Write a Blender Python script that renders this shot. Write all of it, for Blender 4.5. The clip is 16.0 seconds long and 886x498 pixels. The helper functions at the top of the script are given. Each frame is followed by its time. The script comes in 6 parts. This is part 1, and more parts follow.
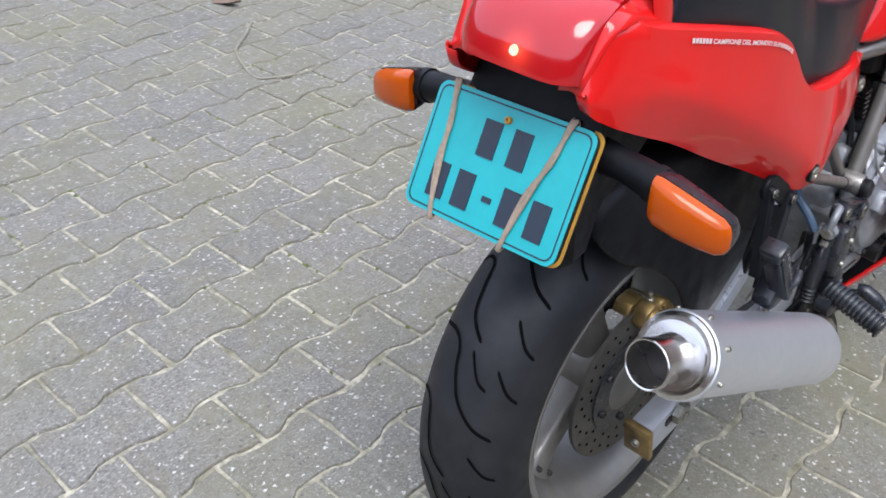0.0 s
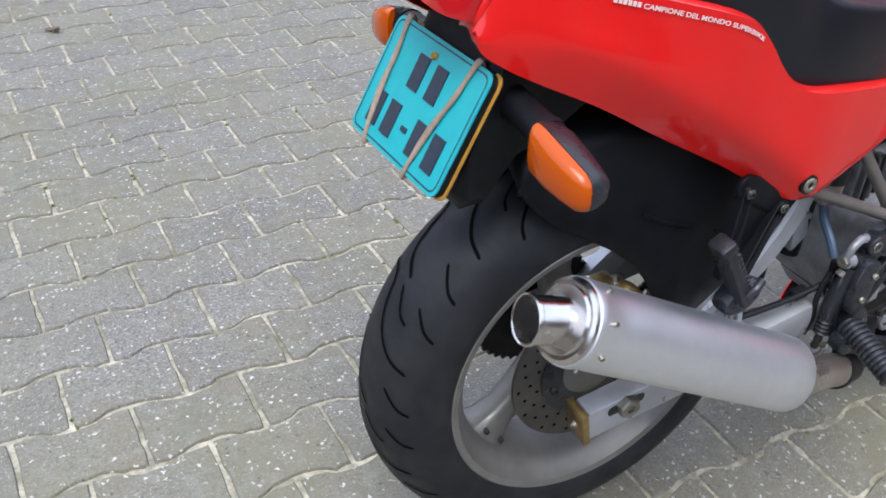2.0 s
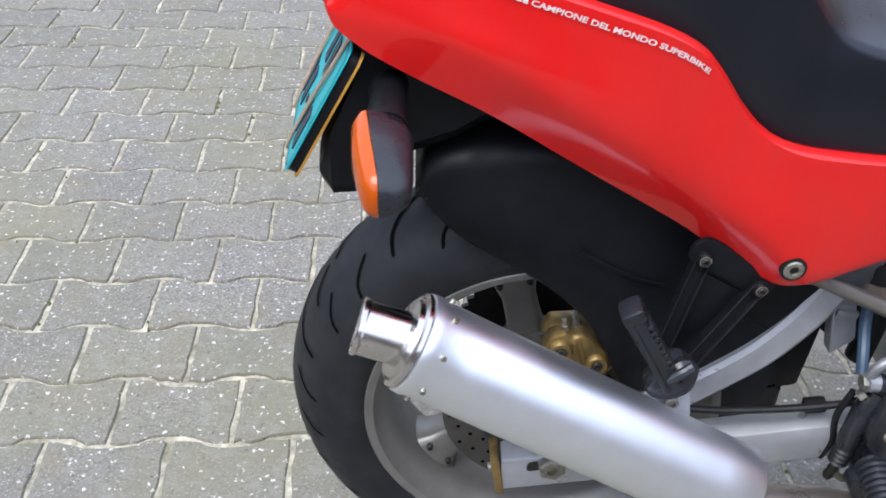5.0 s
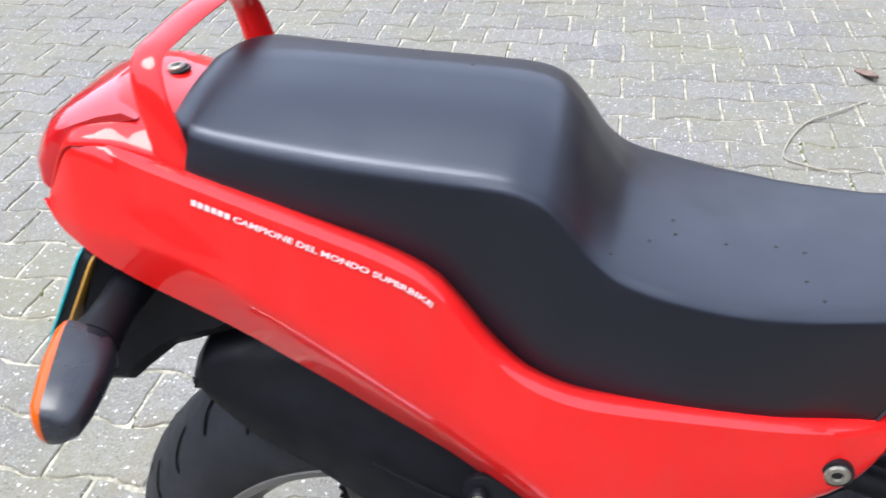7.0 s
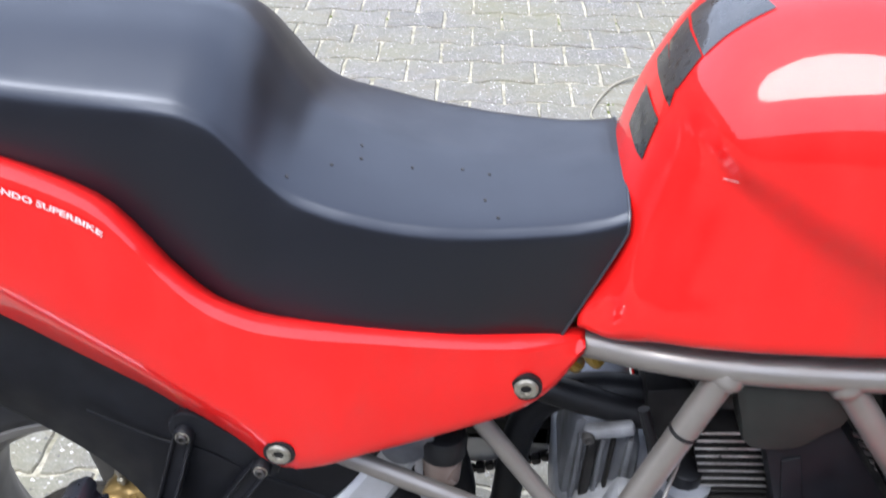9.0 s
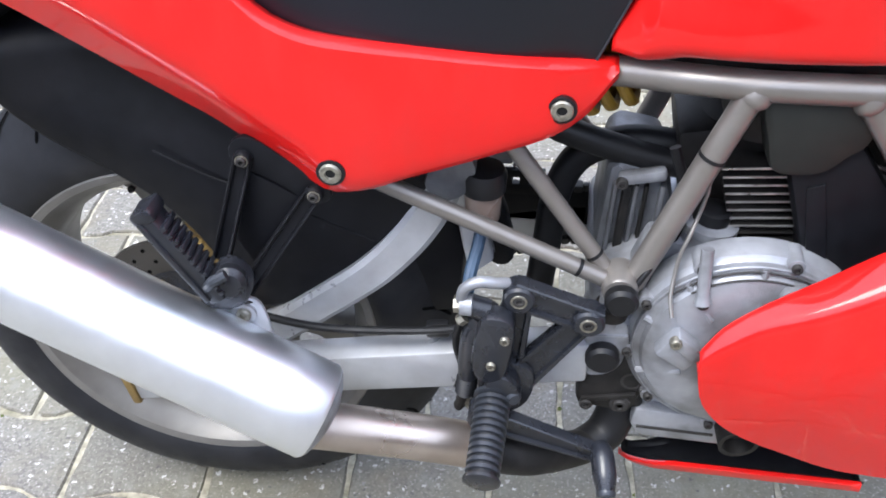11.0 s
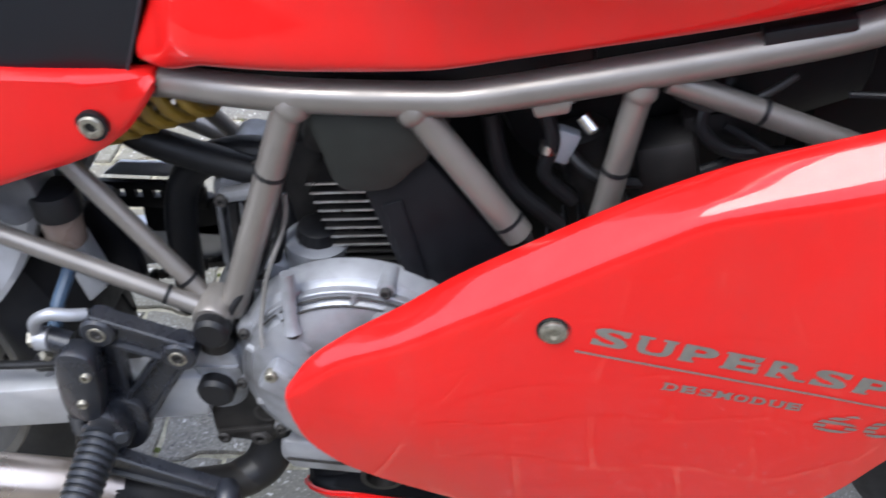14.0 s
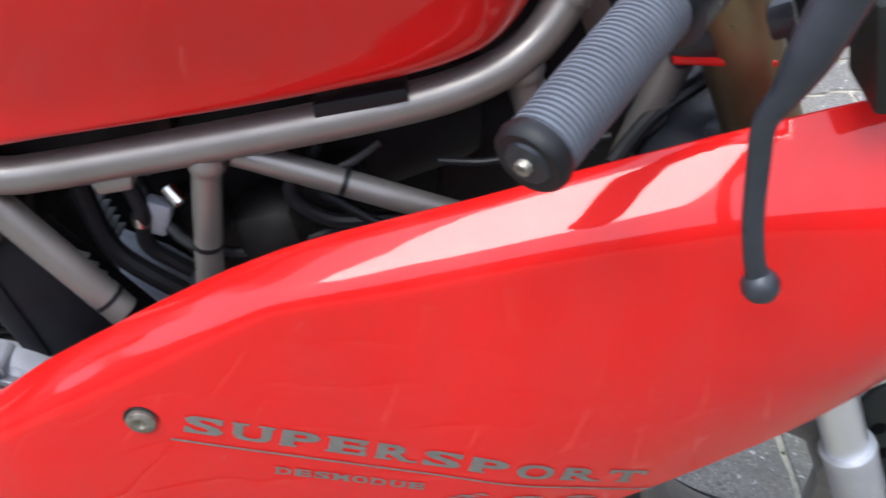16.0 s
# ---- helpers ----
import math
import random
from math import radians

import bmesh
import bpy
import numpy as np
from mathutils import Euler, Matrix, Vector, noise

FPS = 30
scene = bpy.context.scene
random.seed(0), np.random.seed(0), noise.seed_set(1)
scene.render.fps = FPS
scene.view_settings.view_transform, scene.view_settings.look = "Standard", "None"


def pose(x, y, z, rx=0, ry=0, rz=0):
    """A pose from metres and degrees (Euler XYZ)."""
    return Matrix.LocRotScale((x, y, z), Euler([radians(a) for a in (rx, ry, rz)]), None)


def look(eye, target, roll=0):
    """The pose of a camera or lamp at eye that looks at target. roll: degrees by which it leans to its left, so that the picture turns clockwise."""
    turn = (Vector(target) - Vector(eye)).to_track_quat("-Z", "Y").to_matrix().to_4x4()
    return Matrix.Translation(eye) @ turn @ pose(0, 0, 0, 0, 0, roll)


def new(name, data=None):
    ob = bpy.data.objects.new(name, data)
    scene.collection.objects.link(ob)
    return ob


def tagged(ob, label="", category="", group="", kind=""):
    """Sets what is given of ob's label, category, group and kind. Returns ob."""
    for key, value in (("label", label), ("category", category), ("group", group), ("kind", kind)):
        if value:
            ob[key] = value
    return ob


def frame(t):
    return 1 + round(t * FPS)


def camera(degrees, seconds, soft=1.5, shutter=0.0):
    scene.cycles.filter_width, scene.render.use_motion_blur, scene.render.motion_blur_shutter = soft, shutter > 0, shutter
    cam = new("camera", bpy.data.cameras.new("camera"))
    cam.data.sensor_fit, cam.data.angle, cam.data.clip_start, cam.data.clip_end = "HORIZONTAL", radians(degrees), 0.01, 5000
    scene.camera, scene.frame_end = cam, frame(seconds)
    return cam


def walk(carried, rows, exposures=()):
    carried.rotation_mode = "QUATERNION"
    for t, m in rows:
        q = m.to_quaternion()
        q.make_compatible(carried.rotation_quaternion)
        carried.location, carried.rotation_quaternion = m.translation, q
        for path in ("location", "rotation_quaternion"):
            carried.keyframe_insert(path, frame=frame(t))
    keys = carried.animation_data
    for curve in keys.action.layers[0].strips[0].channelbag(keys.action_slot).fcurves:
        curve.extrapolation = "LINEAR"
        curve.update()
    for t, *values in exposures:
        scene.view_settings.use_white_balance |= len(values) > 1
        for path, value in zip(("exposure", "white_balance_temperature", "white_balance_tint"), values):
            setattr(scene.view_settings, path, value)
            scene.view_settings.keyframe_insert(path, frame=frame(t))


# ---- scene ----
cam = camera(49.9, 16.0, soft=1.6, shutter=0.5)
PATH = [
    (0, (-0.903, -0.609, 1.239), (0.267, 0.553, 0.108), 0.4),
    (0.5, (-0.886, -0.699, 1.226), (0.188, 0.576, 0.121), 0.7),
    (1, (-0.855, -0.812, 1.203), (0.138, 0.537, 0.111), 1.0),
    (1.5, (-0.796, -0.857, 1.191), (0.117, 0.544, 0.093), 2.1),
    (2, (-0.658, -0.888, 1.188), (0.111, 0.585, 0.075), 2.1),
    (2.5, (-0.579, -0.919, 1.168), (0.083, 0.612, 0.063), 3.4),
    (3, (-0.509, -0.967, 1.134), (0.043, 0.615, 0.041), 3.7),
    (3.2, (-0.467, -0.981, 1.123), (0.025, 0.620, 0.029), 3.2),
    (5.3, (-0.094, -0.923, 1.157), (-0.117, 0.715, 0.011), 2.3),
    (5.5, (-0.053, -0.915, 1.154), (-0.121, 0.727, 0.014), 2.7),
    (6, (0.051, -0.855, 1.191), (-0.125, 0.787, 0.063), 2.5),
    (6.5, (0.153, -0.761, 1.230), (-0.144, 0.867, 0.108), 0.4),
    (7, (0.236, -0.731, 1.236), (-0.149, 0.906, 0.154), -2.5),
    (7.5, (0.283, -0.714, 1.224), (-0.076, 0.940, 0.159), -3.1),
    (8, (0.331, -0.728, 1.249), (0.069, 0.933, 0.166), -1.7),
    (8.5, (0.364, -0.728, 1.236), (0.199, 0.942, 0.148), -0.3),
    (9, (0.382, -0.731, 1.197), (0.267, 0.922, 0.076), 0.7),
    (9.5, (0.381, -0.762, 1.162), (0.292, 0.854, -0.013), 1.4),
    (10, (0.394, -0.804, 1.139), (0.263, 0.768, -0.090), 0.2),
    (10.2, (0.394, -0.824, 1.131), (0.255, 0.730, -0.119), -0.1),
    (12.3, (0.497, -0.884, 1.043), (0.193, 0.650, -0.203), -2.7),
    (12.5, (0.528, -0.865, 1.043), (0.226, 0.665, -0.210), -2.8),
    (13, (0.607, -0.824, 1.042), (0.338, 0.708, -0.215), -2.5),
    (13.5, (0.681, -0.786, 1.048), (0.461, 0.750, -0.214), -2.1),
    (14, (0.754, -0.749, 1.056), (0.576, 0.785, -0.215), -2.1),
    (14.5, (0.832, -0.711, 1.062), (0.664, 0.816, -0.219), -2.8),
    (15, (0.896, -0.683, 1.063), (0.750, 0.853, -0.211), -2.7),
    (15.5, (0.969, -0.651, 1.062), (0.805, 0.883, -0.211), -2.8),
    (16, (1.013, -0.651, 1.069), (0.938, 0.871, -0.227), -1.3),
]
walk(cam, [(t, look(eye, target, roll)) for t, eye, target, roll in PATH],
     [(0.0, 0.61), (3.2, 0.58), (5.5, 0.80), (7.0, 1.13), (8.5, 1.2), (10.0, 1.30), (12.5, 1.14), (13.5, 1.04), (15.0, 1.0), (16.0, 0.90)])

# ---- world and light: a bright overcast day ----
world = bpy.data.worlds.new("overcast_sky")
scene.world = world
world.use_nodes = True
wn, wl = world.node_tree.nodes, world.node_tree.links
sky = wn.new("ShaderNodeTexSky")
sky.sky_type, sky.sun_disc = "NISHITA", False
sky.sun_elevation, sky.sun_rotation = radians(62), radians(215)
sky.air_density, sky.dust_density = 1.0, 3.0
cloud = wn.new("ShaderNodeMix")
cloud.data_type = "RGBA"
cloud.inputs[0].default_value = 0.82
cloud.inputs[7].default_value = (8.1, 9.2, 11.9, 1)
wl.new(sky.outputs[0], cloud.inputs[6])
wl.new(cloud.outputs[2], wn["Background"].inputs[0])
wn["Background"].inputs[1].default_value = 0.15

sun_data = bpy.data.lights.new("sun", "SUN")
sun_data.energy, sun_data.angle, sun_data.color = 2.25, radians(34), (0.99, 0.985, 0.97)
sun = new("sun", sun_data)
sun.matrix_world = look((-1.2, -1.7, 4.0), (0, 0, 0))

YM = -0.025  # the motorcycle's middle plane
YT = -0.045  # the middle of the tail


# ---- materials ----
def material(name, colour, rough=0.5, metal=0.0, vary=0.1, scale=40.0, bump=0.0, bump_scale=300.0, coat=0.0,
             rough_vary=0.1, dirt=None, dirt_amount=0.0, dirt_scale=12.0, stretch=None, spec=0.5, random_tone=0.0, tint=(1, 1, 1, 1)):
    """Base colour with two scales of tone, uneven gloss, fine relief and patchy dirt."""
    m = bpy.data.materials.new(name)
    m.use_nodes = True
    n, l = m.node_tree.nodes, m.node_tree.links
    b = n["Principled BSDF"]
    tc = n.new("ShaderNodeTexCoord")
    src = tc.outputs["Object"]
    if stretch:
        mp = n.new("ShaderNodeMapping")
        mp.inputs["Scale"].default_value = stretch
        l.new(src, mp.inputs[0])
        src = mp.outputs[0]

    def noise_at(s, detail=4.0):
        t = n.new("ShaderNodeTexNoise")
        t.inputs["Scale"].default_value, t.inputs["Detail"].default_value = s, detail
        l.new(src, t.inputs["Vector"])
        return t.outputs[0]

    def ramp(v, lo, hi, a, c):
        r = n.new("ShaderNodeMapRange")
        r.inputs[1].default_value, r.inputs[2].default_value, r.inputs[3].default_value, r.inputs[4].default_value = lo, hi, a, c
        l.new(v, r.inputs[0])
        return r.outputs[0]

    def mult(a, c):
        k = n.new("ShaderNodeMath")
        k.operation = "MULTIPLY"
        l.new(a, k.inputs[0])
        if isinstance(c, float):
            k.inputs[1].default_value = c
        else:
            l.new(c, k.inputs[1])
        return k.outputs[0]

    tone = mult(ramp(noise_at(scale), 0.3, 0.7, 1 - vary, 1 + vary), ramp(noise_at(scale / 9), 0.3, 0.7, 1 - vary * 0.7, 1 + vary * 0.7))
    if random_tone:
        info = n.new("ShaderNodeObjectInfo")
        tone = mult(tone, ramp(info.outputs["Random"], 0, 1, 1 - random_tone, 1 + random_tone))
    mul = n.new("ShaderNodeVectorMath")
    mul.operation = "SCALE"
    mul.inputs[0].default_value = colour[:3]
    l.new(tone, mul.inputs["Scale"])
    out = mul.outputs[0]
    if dirt:
        mx = n.new("ShaderNodeMix")
        mx.data_type = "RGBA"
        l.new(ramp(noise_at(dirt_scale, 8.0), 0.45, 0.75, 0, dirt_amount), mx.inputs[0])
        l.new(out, mx.inputs[6])
        mx.inputs[7].default_value = dirt
        out = mx.outputs[2]
    l.new(out, b.inputs["Base Color"])
    l.new(ramp(noise_at(scale * 0.6), 0.3, 0.7, max(0.02, rough - rough_vary), min(1, rough + rough_vary)), b.inputs["Roughness"])
    b.inputs["Metallic"].default_value = metal
    b.inputs["Specular IOR Level"].default_value = spec
    b.inputs["Specular Tint"].default_value = tint
    b.inputs["Coat Weight"].default_value, b.inputs["Coat Roughness"].default_value, b.inputs["Coat IOR"].default_value = coat, 0.045, 1.5
    if bump:
        bp = n.new("ShaderNodeBump")
        bp.inputs["Strength"].default_value, bp.inputs["Distance"].default_value = bump, 0.001
        l.new(noise_at(bump_scale, 3.0), bp.inputs["Height"])
        l.new(bp.outputs[0], b.inputs["Normal"])
    return m


RED = material("red_paint", (0.54, 0.0075, 0.0068), 0.45, 0, 0.04, 14, coat=0.80, rough_vary=0.04, dirt=(0.40, 0.030, 0.027, 1), dirt_amount=0.22, dirt_scale=30, spec=0.08, stretch=(1, 1, 0.3))
BLACK = material("black_plastic", (0.0044, 0.0047, 0.0062), 0.48, 0, 0.25, 60, bump=0.15, bump_scale=900, spec=0.17, dirt=(0.012, 0.012, 0.0145, 1), dirt_amount=0.25, dirt_scale=14)
SATIN = material("black_satin_paint", (0.012, 0.0135, 0.018), 0.30, 0, 0.2, 60, bump=0.08, bump_scale=500, spec=0.48, dirt=(0.035, 0.034, 0.034, 1), dirt_amount=0.3, dirt_scale=25)
# bluish base and specular tint put the sky's reflection into the vinyl
VINYL = material("black_seat_vinyl", (0.0018, 0.0021, 0.0038), 0.37, 0, 0.12, 30, bump=0.10, bump_scale=1100, rough_vary=0.05, spec=0.62, dirt=(0.0050, 0.0055, 0.0085, 1), dirt_amount=0.3, dirt_scale=7, tint=(0.80, 0.86, 1.0, 1))
RUBBER = material("tyre_rubber", (0.0080, 0.0086, 0.0112), 0.58, 0, 0.2, 50, bump=0.2, bump_scale=500, spec=0.36, dirt=(0.036, 0.035, 0.036, 1), dirt_amount=0.3, dirt_scale=18)
# for grooves and holes: the shade inside them is put into the colour
HOLLOW_SHADE = material("hollow_shade", (0.0022, 0.0022, 0.0025), 0.95, 0, 0.1, 40, spec=0.08)
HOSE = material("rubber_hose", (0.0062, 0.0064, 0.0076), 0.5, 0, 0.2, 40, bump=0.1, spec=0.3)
FRAME = material("champagne_frame_paint", (0.215, 0.199, 0.184), 0.40, 0.62, 0.06, 60, coat=0.0, bump=0.05, bump_scale=400, dirt=(0.09, 0.078, 0.065, 1), dirt_amount=0.3, dirt_scale=30)
SILVER = material("silver_paint", (0.40, 0.41, 0.43), 0.36, 0.45, 0.05, 60, bump=0.04, dirt=(0.2, 0.17, 0.14, 1), dirt_amount=0.25, dirt_scale=25)
WHEEL = material("grey_wheel_paint", (0.17, 0.163, 0.152), 0.42, 0.35, 0.08, 40, bump=0.05, dirt=(0.10, 0.09, 0.08, 1), dirt_amount=0.45, dirt_scale=18)
BRUSHED = material("brushed_aluminium", (0.84, 0.87, 0.92), 0.40, 1.0, 0.02, 60, bump=0.02, bump_scale=350, rough_vary=0.03)
DISC = material("worn_brake_steel", (0.085, 0.080, 0.075), 0.45, 0.6, 0.15, 60, dirt=(0.04, 0.035, 0.03, 1), dirt_amount=0.5, dirt_scale=30)
CHROME = material("polished_steel", (0.62, 0.60, 0.58), 0.22, 1.0, 0.05, 40, dirt=(0.30, 0.24, 0.19, 1), dirt_amount=0.35, dirt_scale=40)
PIPE = material("heat_tinted_steel", (0.44, 0.385, 0.345), 0.36, 0.9, 0.12, 18, dirt=(0.26, 0.20, 0.16, 1), dirt_amount=0.5, dirt_scale=10)
# sooty dark metal; also the painted shade of slots and recesses
SOOT_SHADE = material("sooty_steel_slot_shade", (0.035, 0.033, 0.032), 0.6, 0.4, 0.3, 40)
CAST = material("cast_aluminium", (0.30, 0.31, 0.335), 0.42, 0.45, 0.12, 45, bump=0.3, bump_scale=500, dirt=(0.05, 0.044, 0.038, 1), dirt_amount=0.75, dirt_scale=19)
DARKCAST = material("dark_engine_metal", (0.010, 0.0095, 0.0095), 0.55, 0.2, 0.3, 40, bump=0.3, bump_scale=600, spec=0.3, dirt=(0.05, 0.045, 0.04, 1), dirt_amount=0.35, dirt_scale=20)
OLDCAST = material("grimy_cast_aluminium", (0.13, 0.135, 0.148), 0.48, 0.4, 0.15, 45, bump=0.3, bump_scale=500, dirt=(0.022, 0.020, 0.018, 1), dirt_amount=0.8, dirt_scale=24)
FIN = material("machined_fin_edge", (0.45, 0.44, 0.43), 0.36, 0.85, 0.15, 80, dirt=(0.03, 0.027, 0.025, 1), dirt_amount=0.7, dirt_scale=45)
BELT = material("dark_green_grey_plastic", (0.0125, 0.014, 0.0125), 0.55, 0, 0.15, 50, bump=0.2, bump_scale=800, spec=0.25, dirt=(0.03, 0.03, 0.027, 1), dirt_amount=0.15)
GOLD = material("gold_anodised_caliper", (0.26, 0.175, 0.065), 0.45, 0.6, 0.2, 50, dirt=(0.035, 0.03, 0.022, 1), dirt_amount=0.85, dirt_scale=40)
BOLT = material("zinc_bolt", (0.30, 0.285, 0.24), 0.42, 0.8, 0.15, 300, dirt=(0.07, 0.06, 0.045, 1), dirt_amount=0.6, dirt_scale=200)
PLATE = material("teal_plate_film", (0.007, 0.30, 0.33), 0.38, 0, 0.04, 60, rough_vary=0.05)
PLATE_INK = material("dark_plate_ink", (0.012, 0.02, 0.035), 0.5, 0, 0.1, 60)
AMBER_EDGE = material("yellow_plate_back", (0.38, 0.20, 0.03), 0.5, 0, 0.1, 60)
BAND = material("tan_rubber_band", (0.24, 0.185, 0.135), 0.7, 0, 0.15, 200)
GREY_INK = material("grey_lettering", (0.15, 0.145, 0.13), 0.45, 0.2, 0.12, 120)
WHITE_INK = material("white_lettering", (0.55, 0.46, 0.45), 0.5, 0, 0.05, 120)
SPRING = material("ochre_spring_paint", (0.28, 0.17, 0.02), 0.5, 0, 0.15, 60, dirt=(0.05, 0.035, 0.02, 1), dirt_amount=0.5, dirt_scale=30)
GRIP = material("grip_rubber", (0.085, 0.095, 0.114), 0.62, 0, 0.1, 80, bump=0.1)
LEVER = material("grey_black_lever", (0.030, 0.034, 0.042), 0.40, 0.3, 0.15, 60, bump=0.1, bump_scale=300)
FORK = material("bronze_fork_anodising", (0.20, 0.15, 0.085), 0.35, 0.8, 0.08, 60)
RESERVOIR = material("smoky_reservoir_plastic", (0.16, 0.12, 0.10), 0.3, 0, 0.2, 30)
PAD = material("carbon_look_pad", (0.010, 0.0105, 0.012), 0.32, 0, 0.2, 200, bump=0.3, bump_scale=500, coat=0.6, dirt=(0.05, 0.05, 0.05, 1), dirt_amount=0.4, dirt_scale=60)
BLUE = material("blue_hose_sleeve", (0.030, 0.058, 0.10), 0.5, 0, 0.1, 60)
STEM = material("dry_plant_stem", (0.24, 0.22, 0.17), 0.8, 0, 0.15, 60)
LEAF = material("dry_leaf", (0.14, 0.095, 0.07), 0.75, 0, 0.25, 60)
MOSS = material("joint_moss", (0.10, 0.12, 0.035), 0.95, 0, 0.35, 50, bump=0.6, bump_scale=500)


def lens_material(name, colour, glow=None, spot=None, coat=0.15):
    m = bpy.data.materials.new(name)
    m.use_nodes = True
    b = m.node_tree.nodes["Principled BSDF"]
    b.inputs["Base Color"].default_value = colour
    b.inputs["Roughness"].default_value = 0.16
    b.inputs["Specular IOR Level"].default_value = 0.3
    b.inputs["Subsurface Weight"].default_value = 0.12
    b.inputs["Subsurface Radius"].default_value = (0.01, 0.004, 0.001)
    b.inputs["Coat Weight"].default_value = coat
    n, l = m.node_tree.nodes, m.node_tree.links
    tc, wv, bp = n.new("ShaderNodeTexCoord"), n.new("ShaderNodeTexWave"), n.new("ShaderNodeBump")
    wv.inputs["Scale"].default_value = 60
    wv.bands_direction = "Z"
    l.new(tc.outputs["Object"], wv.inputs["Vector"])
    bp.inputs["Strength"].default_value, bp.inputs["Distance"].default_value = 0.035, 0.001
    l.new(wv.outputs[1], bp.inputs["Height"])
    l.new(bp.outputs[0], b.inputs["Normal"])
    if glow:
        b.inputs["Emission Color"].default_value, b.inputs["Emission Strength"].default_value = glow
    if spot:  # light of the bulb spreading in the lens
        away, fade, power = n.new("ShaderNodeVectorMath"), n.new("ShaderNodeMapRange"), n.new("ShaderNodeMath")
        away.operation, power.operation = "DISTANCE", "POWER"
        away.inputs[1].default_value = spot
        l.new(tc.outputs["Object"], away.inputs[0])
        fade.inputs[1].default_value, fade.inputs[2].default_value, fade.inputs[3].default_value, fade.inputs[4].default_value = 0.0, 0.045, 1.0, 0.0
        l.new(away.outputs["Value"], fade.inputs[0])
        l.new(fade.outputs[0], power.inputs[0])
        power.inputs[1].default_value = 4.0
        l.new(power.outputs[0], b.inputs["Emission Strength"])
        b.inputs["Emission Color"].default_value = (1.0, 0.10, 0.05, 1)
    return m


AMBER = lens_material("amber_lens", (0.40, 0.062, 0.0010, 1))
TAIL_LENS = lens_material("red_tail_lens", (0.36, 0.004, 0.007, 1), spot=(-0.2605, YT - 0.018, 0.889), coat=0.8)
BULB = lens_material("lit_bulb_spot", (1.0, 0.35, 0.25, 1), ((1.0, 0.33, 0.16, 1), 1.3))


def paver_material(name, per_island):
    """Grey concrete with exposed pale aggregate, stains and a green-grey bloom."""
    m = bpy.data.materials.new(name)
    m.use_nodes = True
    n, l = m.node_tree.nodes, m.node_tree.links
    b = n["Principled BSDF"]
    geo = n.new("ShaderNodeNewGeometry")
    pos = geo.outputs["Position"]

    def tex(kind, s, detail=4.0):
        t = n.new(kind)
        t.inputs["Scale"].default_value = s
        if kind == "ShaderNodeTexNoise":
            t.inputs["Detail"].default_value = detail
        l.new(pos, t.inputs["Vector"])
        return t.outputs[0]

    def rng(v, lo, hi, a, c):
        r = n.new("ShaderNodeMapRange")
        for k, val in enumerate((lo, hi, a, c)):
            r.inputs[k + 1].default_value = val
        l.new(v, r.inputs[0])
        return r.outputs[0]

    def mix(f, a, c):
        x = n.new("ShaderNodeMix")
        x.data_type = "RGBA"
        l.new(f, x.inputs[0])
        for sock, v in ((6, a), (7, c)):
            if isinstance(v, tuple):
                x.inputs[sock].default_value = v
            else:
                l.new(v, x.inputs[sock])
        return x.outputs[2]

    if per_island:
        rand = geo.outputs["Random Per Island"]
    else:
        rand = n.new("ShaderNodeObjectInfo").outputs["Random"]
    base = mix(rand, (0.126, 0.118, 0.108, 1), (0.170, 0.158, 0.139, 1))
    base = mix(rng(tex("ShaderNodeTexNoise", 150, 4), 0.42, 0.62, 0, 0.72), base, (0.086, 0.080, 0.074, 1))
    base = mix(rng(tex("ShaderNodeTexNoise", 240, 3), 0.57, 0.68, 0, 0.85), base, (0.30, 0.292, 0.27, 1))
    base = mix(rng(tex("ShaderNodeTexNoise", 2.2, 6), 0.40, 0.68, 0, 0.75), base, (0.152, 0.143, 0.090, 1))
    base = mix(rng(tex("ShaderNodeTexNoise", 34, 5), 0.5, 0.75, 0, 0.45), base, (0.21, 0.205, 0.187, 1))
    base = mix(rng(tex("ShaderNodeTexNoise", 14, 6), 0.52, 0.72, 0, 0.55), base, (0.150, 0.128, 0.088, 1))
    base = mix(rng(tex("ShaderNodeTexNoise", 9, 6), 0.55, 0.8, 0, 0.5), base, (0.095, 0.092, 0.08, 1))
    vor = n.new("ShaderNodeTexVoronoi")
    vor.inputs["Scale"].default_value = 105
    wob, add = n.new("ShaderNodeTexNoise"), n.new("ShaderNodeVectorMath")
    wob.inputs["Scale"].default_value = 170
    l.new(pos, wob.inputs["Vector"])
    add.operation = "MULTIPLY_ADD"
    add.inputs[1].default_value = (0.014, 0.014, 0.014)
    l.new(wob.outputs["Color"], add.inputs[0])
    l.new(pos, add.inputs[2])
    l.new(add.outputs[0], vor.inputs["Vector"])
    pick = n.new("ShaderNodeSeparateColor")
    l.new(vor.outputs["Color"], pick.inputs[0])
    near = rng(vor.outputs["Distance"], 0.26, 0.38, 1, 0)
    some = rng(pick.outputs[0], 0.74, 0.95, 0, 1)
    k = n.new("ShaderNodeMath")
    k.operation = "MULTIPLY"
    l.new(near, k.inputs[0])
    l.new(some, k.inputs[1])
    base = mix(k.outputs[0], base, (0.42, 0.405, 0.375, 1))
    dark = rng(pick.outputs[1], 0.90, 0.92, 0, 0.6)
    k2 = n.new("ShaderNodeMath")
    k2.operation = "MULTIPLY"
    l.new(near, k2.inputs[0])
    l.new(dark, k2.inputs[1])
    base = mix(k2.outputs[0], base, (0.05, 0.05, 0.05, 1))
    l.new(base, b.inputs["Base Color"])
    b.inputs["Roughness"].default_value = 0.88
    bp = n.new("ShaderNodeBump")
